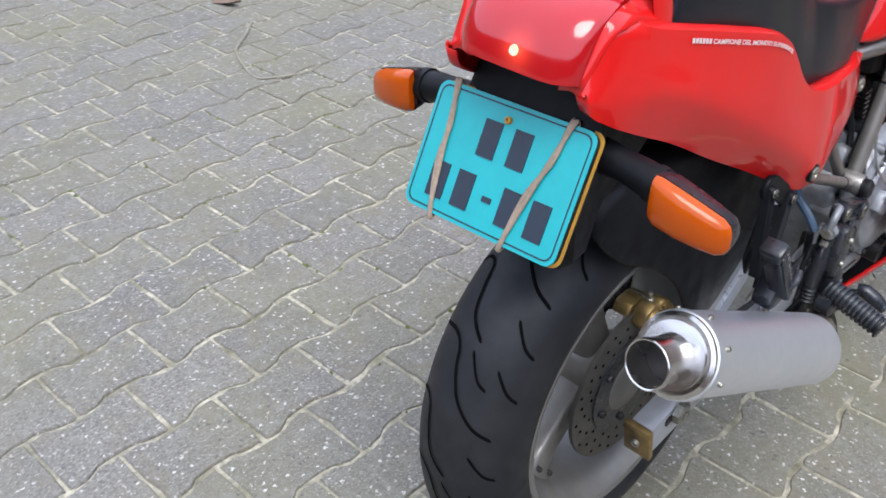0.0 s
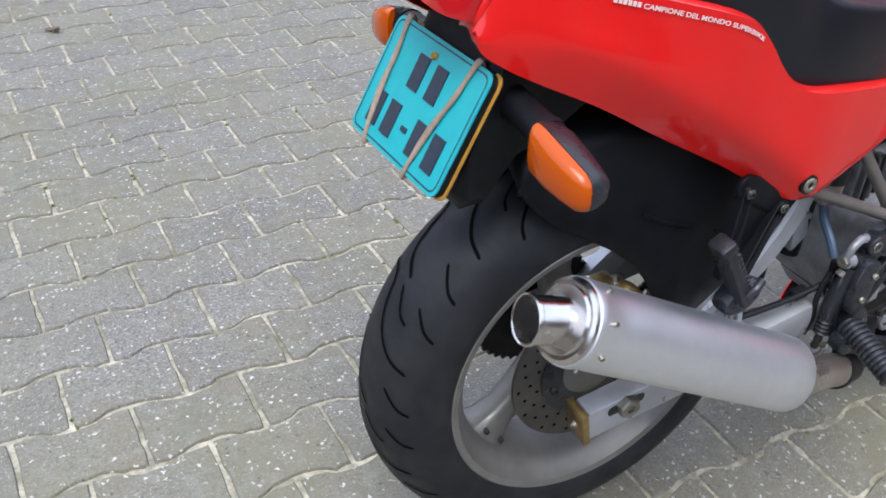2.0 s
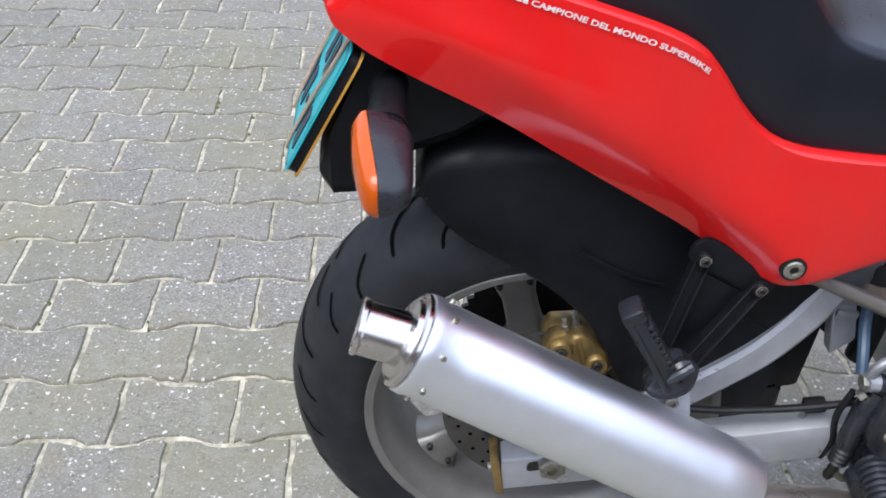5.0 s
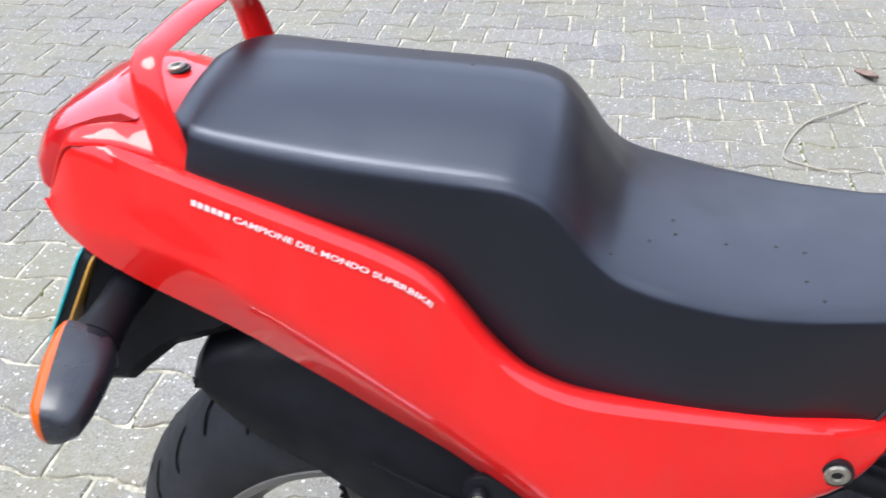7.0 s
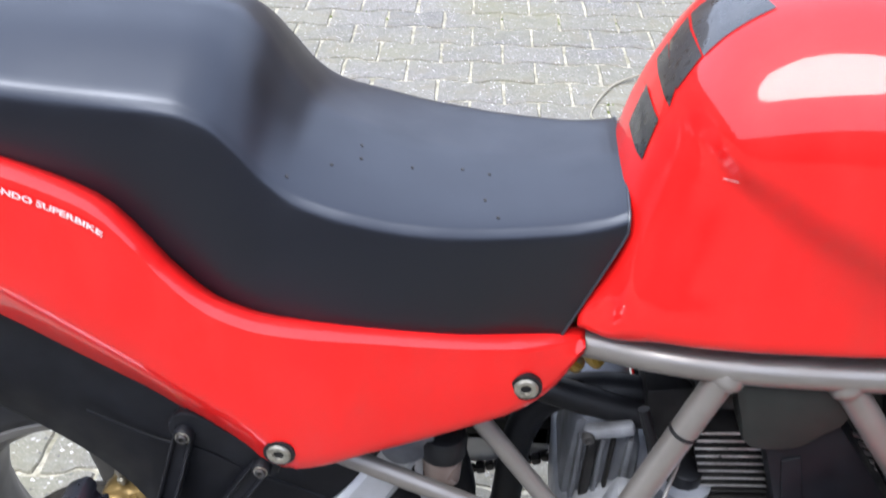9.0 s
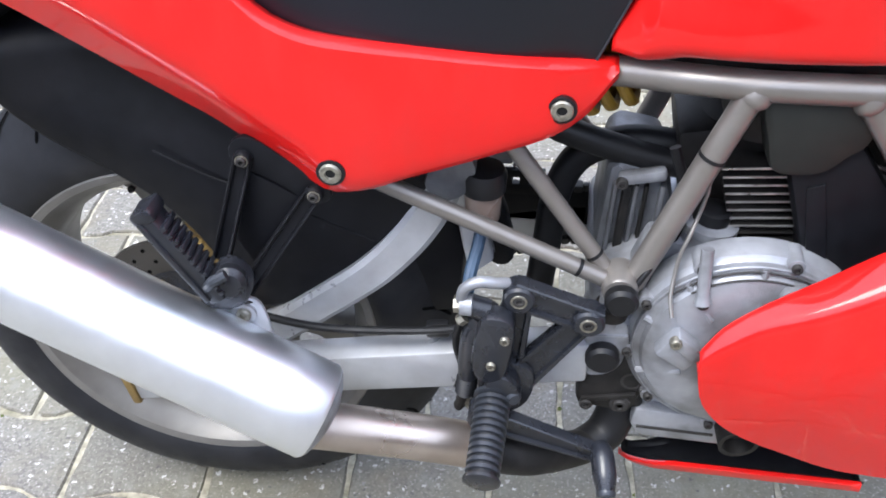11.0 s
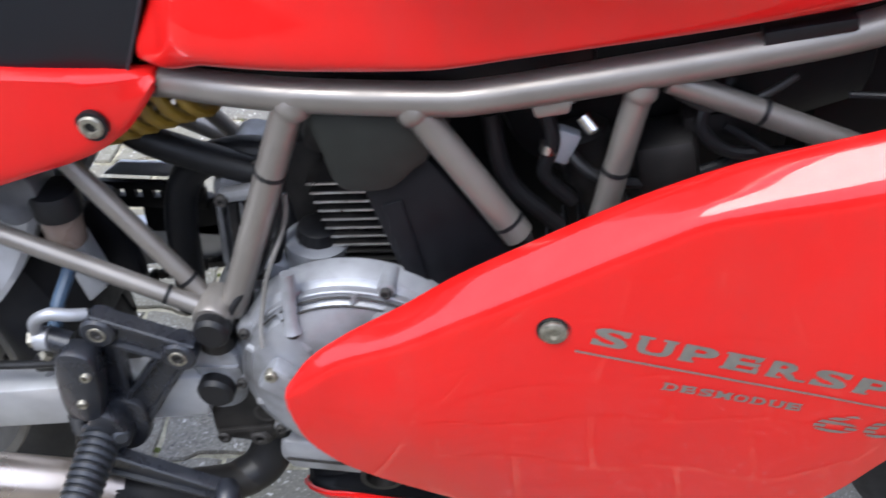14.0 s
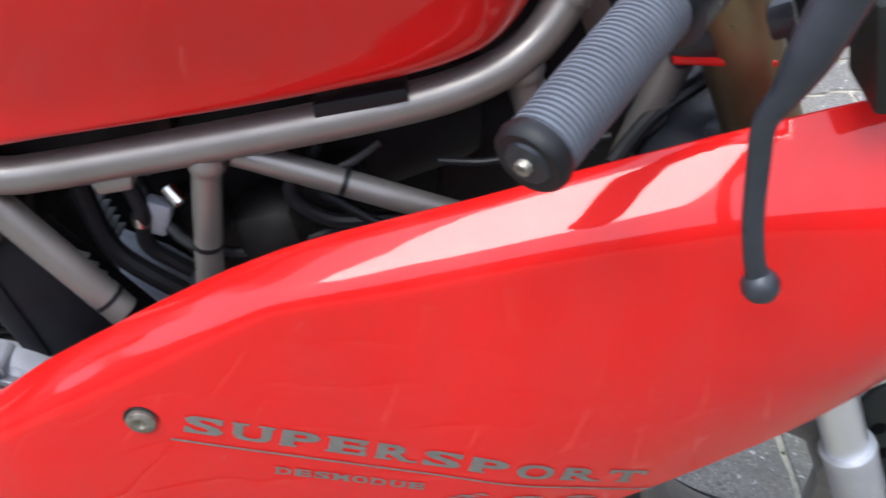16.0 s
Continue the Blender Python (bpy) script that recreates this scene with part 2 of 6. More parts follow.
    bp.inputs["Strength"].default_value, bp.inputs["Distance"].default_value = 0.5, 0.002
    l.new(tex("ShaderNodeTexNoise", 260, 4), bp.inputs["Height"])
    l.new(bp.outputs[0], b.inputs["Normal"])
    return m


PAVER = paver_material("concrete_paver", False)
PAVER_FAR = paver_material("concrete_paver_field", True)
SAND = material("jointing_sand", (0.30, 0.275, 0.21), 0.95, 0, 0.35, 90, bump=0.8, bump_scale=400, dirt=(0.085, 0.08, 0.042, 1), dirt_amount=0.9, dirt_scale=16)
WALL = material("unseen_brown_wall", (0.16, 0.120, 0.098), 0.9, 0, 0.25, 8, bump=0.4, bump_scale=60)
FAR_DARK = material("far_dark", (0.03, 0.026, 0.022), 0.95, 0, 0.3, 20, bump=0.8, bump_scale=90)


# ---- mesh helpers ----
def part(name, bm, mat, parent, label="", smooth=35, kind=""):
    """Links a bmesh as one mesh object under a thing or a part."""
    bmesh.ops.recalc_face_normals(bm, faces=bm.faces)
    me = bpy.data.meshes.new(name)
    bm.to_mesh(me)
    bm.free()
    me.materials.append(mat)
    if smooth:
        for p in me.polygons:
            p.use_smooth = True
        me.set_sharp_from_angle(angle=radians(smooth))
    ob = new(name, me)
    ob.parent = parent
    tagged(ob, label, kind=kind)
    return ob


def curve_of(keys, vals):
    """Smooth monotone interpolation through stations."""
    x, y = np.array(keys, float), np.array(vals, float)
    h, d = np.diff(x), np.diff(y) / np.diff(x)
    m = np.zeros(len(x))
    m[0], m[-1] = d[0], d[-1]
    for i in range(1, len(x) - 1):
        if d[i - 1] * d[i] > 0:
            w1, w2 = 2 * h[i] + h[i - 1], h[i] + 2 * h[i - 1]
            m[i] = (w1 + w2) / (w1 / d[i - 1] + w2 / d[i])

    def f(v):
        v = float(min(max(v, x[0]), x[-1]))
        i = int(min(max(np.searchsorted(x, v) - 1, 0), len(x) - 2))
        t = (v - x[i]) / h[i]
        return float((2 * t**3 - 3 * t**2 + 1) * y[i] + (t**3 - 2 * t**2 + t) * h[i] * m[i] + (3 * t**2 - 2 * t**3) * y[i + 1] + (t**3 - t**2) * h[i] * m[i + 1])
    return f


def spline(pts, n):
    """Catmull-Rom through points, n steps a span."""
    p = [Vector(q) for q in pts]
    p = [2 * p[0] - p[1]] + p + [2 * p[-1] - p[-2]]
    out = []
    for i in range(1, len(p) - 2):
        for k in range(n):
            t = k / n
            out.append(0.5 * ((2 * p[i]) + (p[i + 1] - p[i - 1]) * t + (2 * p[i - 1] - 5 * p[i] + 4 * p[i + 1] - p[i + 2]) * t * t + (3 * p[i] - p[i - 1] - 3 * p[i + 1] + p[i + 2]) * t**3))
    out.append(p[-2])
    return out


def skin(bm, rings, closed=True, cap=True, loop=False):
    """Quads between rings of equal length."""
    vs = [[bm.verts.new(p) for p in r] for r in rings]
    n = len(vs[0])
    pairs = list(zip(vs, vs[1:])) + ([(vs[-1], vs[0])] if loop else [])
    for a, b in pairs:
        for i in range(n if closed else n - 1):
            j = (i + 1) % n
            try:
                bm.faces.new((a[i], a[j], b[j], b[i]))
            except ValueError:
                pass
    if cap and closed and not loop:
        bm.faces.new(vs[0][::-1])
        bm.faces.new(vs[-1])
    return vs


def tube(pts, r, n=8, seg=14, bm=None, flat=1.0, side=None):
    """A round or flattened bar along a smooth line; r may be a list, one for each point."""
    bm = bm or bmesh.new()
    line = spline(pts, n) if n > 1 else [Vector(p) for p in pts]
    radii = [r] * len(line) if not isinstance(r, (list, tuple)) else [float(v) for v in np.interp(np.linspace(0, 1, len(line)), np.linspace(0, 1, len(r)), r)]
    rings = []
    ref = Vector(side) if side else None
    prev = None
    for i, p in enumerate(line):
        t = (line[min(i + 1, len(line) - 1)] - line[max(i - 1, 0)]).normalized()
        if ref is not None:
            u = (ref - t * ref.dot(t)).normalized()
        elif prev is None:
            u = t.orthogonal().normalized()
        else:
            u = (prev - t * prev.dot(t)).normalized()
        prev = u
        v = t.cross(u)
        rings.append([p + radii[i] * (math.cos(a) * u + flat * math.sin(a) * v) for a in np.linspace(0, 2 * math.pi, seg, endpoint=False)])
    skin(bm, rings)
    return bm


def lathe(profile, centre, axis, seg=48, bm=None, closed_profile=False, start=0.0, sweep=2 * math.pi):
    """Turns (distance along the axis, radius) rows round an axis."""
    bm = bm or bmesh.new()
    c, a = Vector(centre), Vector(axis).normalized()
    u = a.orthogonal().normalized()
    v = a.cross(u)
    rings = [[c + a * d + r * (math.cos(th) * u + math.sin(th) * v) for th in np.linspace(start, start + sweep, seg, endpoint=False)] for d, r in profile]
    skin(bm, rings, cap=not closed_profile, loop=closed_profile)
    return bm


def prism(outline, axis, lo, hi, bevel=0.0, bm=None, seg=2):
    """A plate with that outline, thick from lo to hi along an axis; outline in the other two axes."""
    new_bm = bmesh.new()
    k = "xyz".index(axis)

    def at(p, d):
        q = list(p)
        q.insert(k, d)
        return q
    a = [new_bm.verts.new(at(p, lo)) for p in outline]
    b = [new_bm.verts.new(at(p, hi)) for p in outline]
    n = len(outline)
    new_bm.faces.new(a[::-1])
    new_bm.faces.new(b)
    for i in range(n):
        new_bm.faces.new((a[i], a[(i + 1) % n], b[(i + 1) % n], b[i]))
    bmesh.ops.recalc_face_normals(new_bm, faces=new_bm.faces)
    if bevel:
        bmesh.ops.bevel(new_bm, geom=[e for e in new_bm.edges if len(e.link_faces) == 2 and e.calc_face_angle(0) > 0.5], offset=bevel, segments=seg, profile=0.5, affect="EDGES")
    if bm is None:
        return new_bm
    me = bpy.data.meshes.new("tmp")
    new_bm.to_mesh(me)
    new_bm.free()
    bm.from_mesh(me)
    bpy.data.meshes.remove(me)
    return bm


def box(centre, size, turn=(0, 0, 0), bevel=0.002, bm=None, taper=None):
    """A rounded block; taper scales its +y end."""
    b2 = bmesh.new()
    bmesh.ops.create_cube(b2, size=1)
    for v in b2.verts:
        if taper and v.co.y < 0:
            v.co.x *= taper[0]
            v.co.z *= taper[1]
        v.co = Vector((v.co.x * size[0], v.co.y * size[1], v.co.z * size[2]))
    if bevel:
        bmesh.ops.bevel(b2, geom=list(b2.edges), offset=bevel, segments=2, profile=0.5, affect="EDGES")
    bmesh.ops.transform(b2, matrix=pose(*centre, *turn), verts=b2.verts)
    if bm is None:
        return b2
    me = bpy.data.meshes.new("tmp")
    b2.to_mesh(me)
    b2.free()
    bm.from_mesh(me)
    bpy.data.meshes.remove(me)
    return bm


def mirrored(bm):
    """A copy on the other side of the middle plane."""
    b2 = bm.copy()
    for v in b2.verts:
        v.co.y = 2 * YM - v.co.y
    bmesh.ops.reverse_faces(b2, faces=b2.faces)
    return b2


def thicken(ob, t, offset=1.0):
    mod = ob.modifiers.new("thickness", "SOLIDIFY")
    mod.thickness, mod.offset = t, offset
    return ob


def bolt(parent, at, axis=(0, -1, 0), r=0.008, name="bolt", mat=None, washer=0.0):
    """A socket-head screw with a sunk hexagon, standing proud of its seat."""
    a = Vector(axis).normalized()
    bm = lathe([(-0.004, r), (0.003, r), (0.0042, r * 0.86), (0.0042, r * 0.5), (0.001, r * 0.42), (0.001, 0.0005)], at, a, seg=18)
    if washer:
        lathe([(-0.003, washer), (0.0005, washer), (0.001, washer * 0.93), (0.001, r * 0.9)], at, a, seg=20, bm=bm)
    return part(name, bm, mat or BOLT, parent, smooth=40)


def lettering(text, size, width, mat, parent, name, place, shear=0.0, label="", bold=0.020, gaps=()):
    """Raised letters: set with the built-in font, then laid on a surface by place(u, v) -> point."""
    cu = bpy.data.curves.new("letters", "FONT")
    cu.body, cu.size, cu.shear = text, size, shear
    cu.extrude, cu.resolution_u, cu.offset = 0.0, 3, size * bold
    tmp = bpy.data.objects.new("letters", cu)
    me = bpy.data.meshes.new_from_object(tmp)
    bpy.data.objects.remove(tmp)
    if gaps:  # open level slots through the letters
        bm = bmesh.new()
        bm.from_mesh(me)
        for v in [e for slot in gaps for e in slot]:
            bmesh.ops.bisect_plane(bm, geom=bm.verts[:] + bm.edges[:] + bm.faces[:], plane_co=(0, v, 0), plane_no=(0, 1, 0))
        bmesh.ops.delete(bm, geom=[f for f in bm.faces if any(a < f.calc_center_median().y < b for a, b in gaps)], context="FACES")
        bm.to_mesh(me)
        bm.free()
    us = [v.co.x for v in me.vertices]
    lo, hi = min(us), max(us)
    for v in me.vertices:
        v.co = Vector(place((v.co.x - lo) / (hi - lo) * width, v.co.y))
    me.name = name
    me.materials.append(mat)
    ob = new(name, me)
    ob.parent = parent
    tagged(ob, label)
    return ob


# ---- ground ----
ground_bm = bmesh.new()
for a in ((-60, -60), (60, -60), (60, 60), (-60, 60)):
    ground_bm.verts.new((*a, -0.0042))
ground_bm.faces.new(ground_bm.verts)
ground = part("ground", ground_bm, SAND, None, "paved yard of grey bone-shaped concrete pavers with sandy joints", kind="structure")
ground["category"] = "paving"

# plain walls added out of view: they close the yard and darken reflections
def yard_wall(name, x0, y0, x1, y1, h):
    ob = part(name, prism([(x0, y0), (x1, y0), (x1, y1), (x0, y1)], "z", -0.01, h), WALL, None, "plain brown wall added out of view to close the yard", smooth=0, kind="structure")
    ob["category"] = "wall"


yard_wall("wall_south", -12, -7.4, 12, -7.0, 3.0)
yard_wall("wall_north", -12, 9.0, 12, 9.4, 3.2)
yard_wall("wall_east", 5.6, -7.0, 6.0, 9.0, 3.6)
yard_wall("wall_west", -9.0, -7.0, -8.6, 9.0, 3.4)
# low dark strip for an unidentified dark thing beyond the pavers
bm = bmesh.new()
rings = []
for i in range(24):
    x = -3.6 + 2.35 * i / 23
    rings.append([(x, y, 0.0 if k in (0, 8) else (0.05 + 0.05 * noise.noise(Vector((x * 6, y * 6, 0)))) * math.sin(math.pi * k / 8) ** 0.5) for k, y in enumerate(np.linspace(2.92, 3.7, 9))])
skin(bm, rings, closed=False, cap=False)
far_strip = part("planting_bed", bm, FAR_DARK, None, "dark uneven strip of unknown kind beside the pavers", kind="structure")
far_strip["category"] = "soil"

# ---- the motorcycle ----
bike = tagged(new("motorcycle"), "red sports motorcycle with black seat, parked on grey pavers", "motorcycle")
WC = Vector((0.0, YM + 0.010, 0.3195))  # rear axle


def ring_pt(r, th, y):
    return Vector((WC.x + r * math.cos(th), y, WC.z + r * math.sin(th)))


def rear_wheel():
    wheel = tagged(new("rear_wheel"), "")
    wheel.parent = bike
    yc = WC.y
    # tyre: rounded section with a slight flat over the sidewall
    prof = []
    for k in range(25):
        a = math.radians(-118 + 236 * k / 24)
        w, h = 0.079 * math.sin(a), 0.083 * math.cos(a)
        prof.append((w, 0.2355 + h * (0.94 if h > 0 else 0.55)))
    prof = prof + [(0.058, 0.214), (-0.058, 0.214)]
    tyre = part("tyre", lathe(prof, WC, (0, 1, 0), 96, closed_profile=True), RUBBER, wheel, "worn black road tyre")
    # tread grooves: flat curved strips laid just on the crown, near black as groove shade
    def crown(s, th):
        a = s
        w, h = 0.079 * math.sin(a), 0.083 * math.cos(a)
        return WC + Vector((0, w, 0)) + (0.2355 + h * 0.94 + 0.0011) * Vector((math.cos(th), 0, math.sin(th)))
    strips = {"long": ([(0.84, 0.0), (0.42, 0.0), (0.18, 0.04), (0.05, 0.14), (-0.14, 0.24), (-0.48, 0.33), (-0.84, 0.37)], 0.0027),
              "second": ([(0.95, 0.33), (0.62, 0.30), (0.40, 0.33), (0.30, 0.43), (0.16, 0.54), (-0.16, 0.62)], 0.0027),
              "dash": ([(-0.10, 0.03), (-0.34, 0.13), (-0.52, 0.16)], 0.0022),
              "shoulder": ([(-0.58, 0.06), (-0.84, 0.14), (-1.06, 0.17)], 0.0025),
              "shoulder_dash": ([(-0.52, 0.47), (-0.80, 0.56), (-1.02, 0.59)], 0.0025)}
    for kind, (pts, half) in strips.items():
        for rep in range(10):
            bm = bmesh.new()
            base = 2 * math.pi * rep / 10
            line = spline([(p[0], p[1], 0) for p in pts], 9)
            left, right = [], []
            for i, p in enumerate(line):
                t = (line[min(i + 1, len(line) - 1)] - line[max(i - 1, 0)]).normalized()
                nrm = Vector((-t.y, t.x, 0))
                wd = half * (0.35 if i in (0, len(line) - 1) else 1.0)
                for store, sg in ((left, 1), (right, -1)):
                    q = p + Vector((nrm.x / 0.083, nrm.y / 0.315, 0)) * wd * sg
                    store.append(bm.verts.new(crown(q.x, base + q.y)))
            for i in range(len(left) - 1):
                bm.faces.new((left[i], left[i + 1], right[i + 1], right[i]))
            part("tread_groove", bm, HOLLOW_SHADE, tyre)
    # rim: stepped barrel and two lips
    prof = [(-0.072, 0.221), (-0.0745, 0.217), (-0.072, 0.208), (-0.064, 0.204), (-0.055, 0.196), (-0.045, 0.188), (-0.03, 0.183), (0.03, 0.183),
            (0.045, 0.188), (0.055, 0.196), (0.064, 0.204), (0.072, 0.208), (0.0745, 0.217), (0.072, 0.221), (0.06, 0.216), (0.045, 0.2), (-0.045, 0.2), (-0.06, 0.216)]
    part("rim", lathe(prof, WC, (0, 1, 0), 96, closed_profile=True), WHEEL, wheel, "grey three-spoke cast rim, dusty")
    for ang in (224, 344, 104):
        th = math.radians(ang)
        d, s = Vector((math.cos(th), 0, math.sin(th))), Vector((-math.sin(th), 0, math.cos(th)))
        rings = []
        for r, half, dep in ((0.03, 0.030, 0.030), (0.06, 0.026, 0.027), (0.10, 0.022, 0.023), (0.14, 0.021, 0.022), (0.165, 0.027, 0.026), (0.187, 0.045, 0.032)):
            ring = []
            for k in range(16):
                a = 2 * math.pi * k / 16
                cx, cy = math.cos(a), math.sin(a)
                e = 0.55
                ring.append(WC + d * r + s * half * math.copysign(abs(cx) ** e, cx) + Vector((0, dep * math.copysign(abs(cy) ** e, cy), 0)))
            rings.append(ring)
        bm = bmesh.new()
        skin(bm, rings)
        spoke = part("spoke", bm, WHEEL, wheel)
        for sgn in (-1, 1):
            bolt(spoke, WC + d * 0.172 + s * 0.0 + Vector((0, -0.0285, 0)) + s * sgn * 0.018, r=0.004, mat=SOOT_SHADE)
    part("hub", lathe([(-0.075, 0.03), (-0.07, 0.045), (-0.03, 0.05), (0.03, 0.05), (0.07, 0.045), (0.08, 0.03)], WC, (0, 1, 0), 32), WHEEL, wheel)
    # brake disc with drilled holes on a dark carrier
    dy = -0.064
    bm = bmesh.new()
    n = 96
    lathe([(dy - 0.003, 0.078), (dy - 0.003, 0.1225), (dy + 0.003, 0.1225), (dy + 0.003, 0.078)], WC, (0, 1, 0), n, bm=bm, closed_profile=True)
    disc = part("brake_disc", bm, DISC, wheel, "worn steel brake disc with drilled holes")
    # each hole is a flat disc, coloured dark as its inner shade
    for k in range(30):
        a = 2 * math.pi * k / 30
        for j, r in enumerate((0.086, 0.096, 0.106, 0.114)):
            if (k + j) % 2 == 0:
                bmh = lathe([(0.0, 0.0026), (-0.0006, 0.0026), (-0.0006, 0.0002)], ring_pt(r, a + 0.03 * j, WC.y + dy - 0.0031), (0, 1, 0), 8)
                part("drilled_hole", bmh, HOLLOW_SHADE, disc)
    bm = bmesh.new()
    lathe([(dy - 0.006, 0.035), (dy - 0.006, 0.079), (dy + 0.006, 0.079), (dy + 0.006, 0.035)], WC, (0, 1, 0), 48, bm=bm, closed_profile=True)
    carrier = part("disc_carrier", bm, SATIN, wheel)
    for k in range(6):
        bolt(carrier, ring_pt(0.062, math.pi / 3 * k + 0.4, WC.y + dy - 0.006), r=0.006, mat=SOOT_SHADE)
    # sprocket and its carrier on the far side
    sp = []
    for k in range(84):
        a = 2 * math.pi * k / 84
        r = 0.104 if k % 2 else 0.097
        sp.append((WC.x + r * math.cos(a), WC.z + r * math.sin(a)))
    part("sprocket", prism(sp, "y", WC.y + 0.088, WC.y + 0.095), DARKCAST, wheel)


rear_wheel()


# bodywork: the side panels of the tail
yo = curve_of([-0.30, -0.245, -0.20, -0.09, 0.09, 0.20, 0.30, 0.41, 0.455], [-0.128, -0.134, -0.148, -0.163, -0.182, -0.188, -0.172, -0.143, -0.119])
tail_ridge = curve_of([-0.239, -0.233, -0.198, -0.180, -0.142, -0.094, 0.003, 0.06, 0.091, 0.112, 0.137, 0.165, 0.195, 0.24, 0.31, 0.41, 0.458],
                      [0.858, 0.872, 0.918, 0.917, 0.905, 0.892, 0.866, 0.849, 0.834, 0.812, 0.779, 0.754, 0.742, 0.734, 0.722, 0.705, 0.697])
tail_low = curve_of([-0.239, -0.233, -0.212, -0.18, -0.10, 0.0, 0.10, 0.14, 0.175, 0.21, 0.282, 0.357, 0.404, 0.432, 0.458],
                    [0.853, 0.838, 0.822, 0.804, 0.763, 0.704, 0.648, 0.623, 0.602, 0.590, 0.607, 0.626, 0.638, 0.653, 0.684])
tail_crease = curve_of([-0.239, -0.20, -0.134, -0.067, 0.02, 0.075, 0.12, 0.163, 0.195, 0.22, 0.46], [0.848, 0.838, 0.828, 0.797, 0.747, 0.712, 0.682, 0.655, 0.631, 0.598, 0.60])


def tail_side():
    rings = []
    for x in np.concatenate([np.linspace(-0.239, -0.19, 16), np.linspace(-0.18, 0.43, 54), np.linspace(0.436, 0.458, 6)]):
        zr, zl, y = tail_ridge(x), tail_low(x), yo(x)
        h = zr - zl
        inn = float(np.interp(x, [-0.24, -0.19, -0.13, -0.06, 0.0, 0.10, 0.17, 0.205, 0.25, 0.46], [0.001, 0.003, 0.010, 0.020, 0.026, 0.028, 0.023, 0.011, 0.004, 0.002]))
        zc = max(zl + 0.006, min(zr - 0.01, tail_crease(x)))
        ridge_in = float(np.interp(x, [-0.26, -0.2, 0.1, 0.2, 0.46], [0.010, 0.016, 0.016, 0.014, 0.010]))
        r = 0.007
        rings.append([(x, y + ridge_in + 0.022, zr - 0.004), (x, y + ridge_in + 0.009, zr - 0.0005), (x, y + ridge_in + 0.003, zr - 0.001), (x, y + ridge_in - r * 0.5, zr - r * 0.7),
                      (x, y + ridge_in * 0.62, zr - h * 0.16), (x, y + ridge_in * 0.34, zr - h * 0.42), (x, y + inn * 0.02, zc + 0.10 * h), (x, y + inn * 0.13, zc), (x, y + inn * 0.30, zc * 0.75 + zl * 0.25),
                      (x, y + inn * 0.56, zc * 0.45 + zl * 0.55), (x, y + inn, zl), (x, y + inn + 0.012, zl + 0.002)])
    bm = bmesh.new()
    skin(bm, rings, closed=False, cap=False)
    return bm


tail = tail_side()
left_tail = mirrored(tail)
for v in left_tail.verts:  # drawn in towards the tail lamp
    v.co.y += 2 * (YT - YM) * float(np.interp(v.co.x, [-0.10, 0.12], [1.0, 0.0]))
tail_r = thicken(part("tail_panel", tail, RED, bike, "glossy red tail side panel with white lettering", smooth=50), 0.003, -1)
thicken(part("tail_panel", left_tail, RED, bike, "glossy red tail side panel", smooth=50), 0.003, 1)
for at, yy in (((0.211, -0.187, 0.617), 0), ((0.411, -0.143, 0.665), 0)):
    bm = lathe([(-0.004, 0.0132), (0.0010, 0.0132), (0.0014, 0.0124), (0.0014, 0.0100)], at, (0, -1, 0), 28)
    part("grommet", bm, HOSE, tail_r)
    bolt(tail_r, (at[0], at[1] + 0.0005, at[2]), r=0.0102)

# top of the tail hump behind the seat
def tail_top():
    """One smooth hump from panel to panel, rolling over to the lamp at its end."""
    rings = []
    for x in np.concatenate([np.linspace(-0.236, -0.20, 9), np.linspace(-0.195, -0.108, 12)]):
        half = abs(yo(x) + float(np.interp(x, [-0.236, -0.195, -0.15, -0.108], [0.008, 0.010, 0.022, 0.026])) - YT)
        zr = tail_ridge(x) + float(np.interp(x, [-0.236, -0.195, -0.15, -0.108], [-0.006, -0.006, -0.003, -0.003]))
        crown = float(np.interp(x, [-0.236, -0.215, -0.19, -0.15, -0.108], [0.014, 0.019, 0.024, 0.0285, 0.038]))
        rings.append([(x, YT + half * s, zr + crown * (1 - abs(s) ** 3.0)) for s in np.linspace(-1, 1, 25)])
    bm = bmesh.new()
    skin(bm, rings, closed=False, cap=False)
    return bm


thicken(part("tail_cover", tail_top(), RED, bike, "glossy red tail hump", smooth=60), 0.003, 0)
bm = lathe([(0.0, 0.0115), (0.0015, 0.0115), (0.002, 0.009)], (-0.152, -0.034, 0.9345), (-0.12, 0, 1), 26)
tb = part("grommet", bm, HOSE, bike)
bolt(tb, (-0.152, -0.034, 0.9355), (-0.12, 0, 1), r=0.0085)

# tail lamp: a slanted red lens rolling over into the hump
bm = bmesh.new()
rings = []
YL = -0.051  # middle of the lamp
for z, x, half in ((0.862, -0.236, 0.065), (0.863, -0.252, 0.072), (0.868, -0.261, 0.0745), (0.888, -0.258, 0.0755), (0.905, -0.248, 0.076), (0.920, -0.236, 0.076), (0.930, -0.220, 0.075), (0.936, -0.200, 0.071), (0.938, -0.182, 0.066)):
    top = z > 0.925
    rings.append([(x + 0.020 * abs(s) ** 5, YL + half * math.copysign(abs(s) ** 0.92, s), z - (0.006 if top else 0.002) * abs(s) ** 3) for s in np.linspace(-1, 1, 25)]
                 + [(x + 0.030, YL + half * 0.96 * s, z - 0.012) for s in np.linspace(1, -1, 5)])
skin(bm, rings)
lamp = part("tail_lamp", bm, TAIL_LENS, bike, "red tail lamp lens, lit", smooth=60)
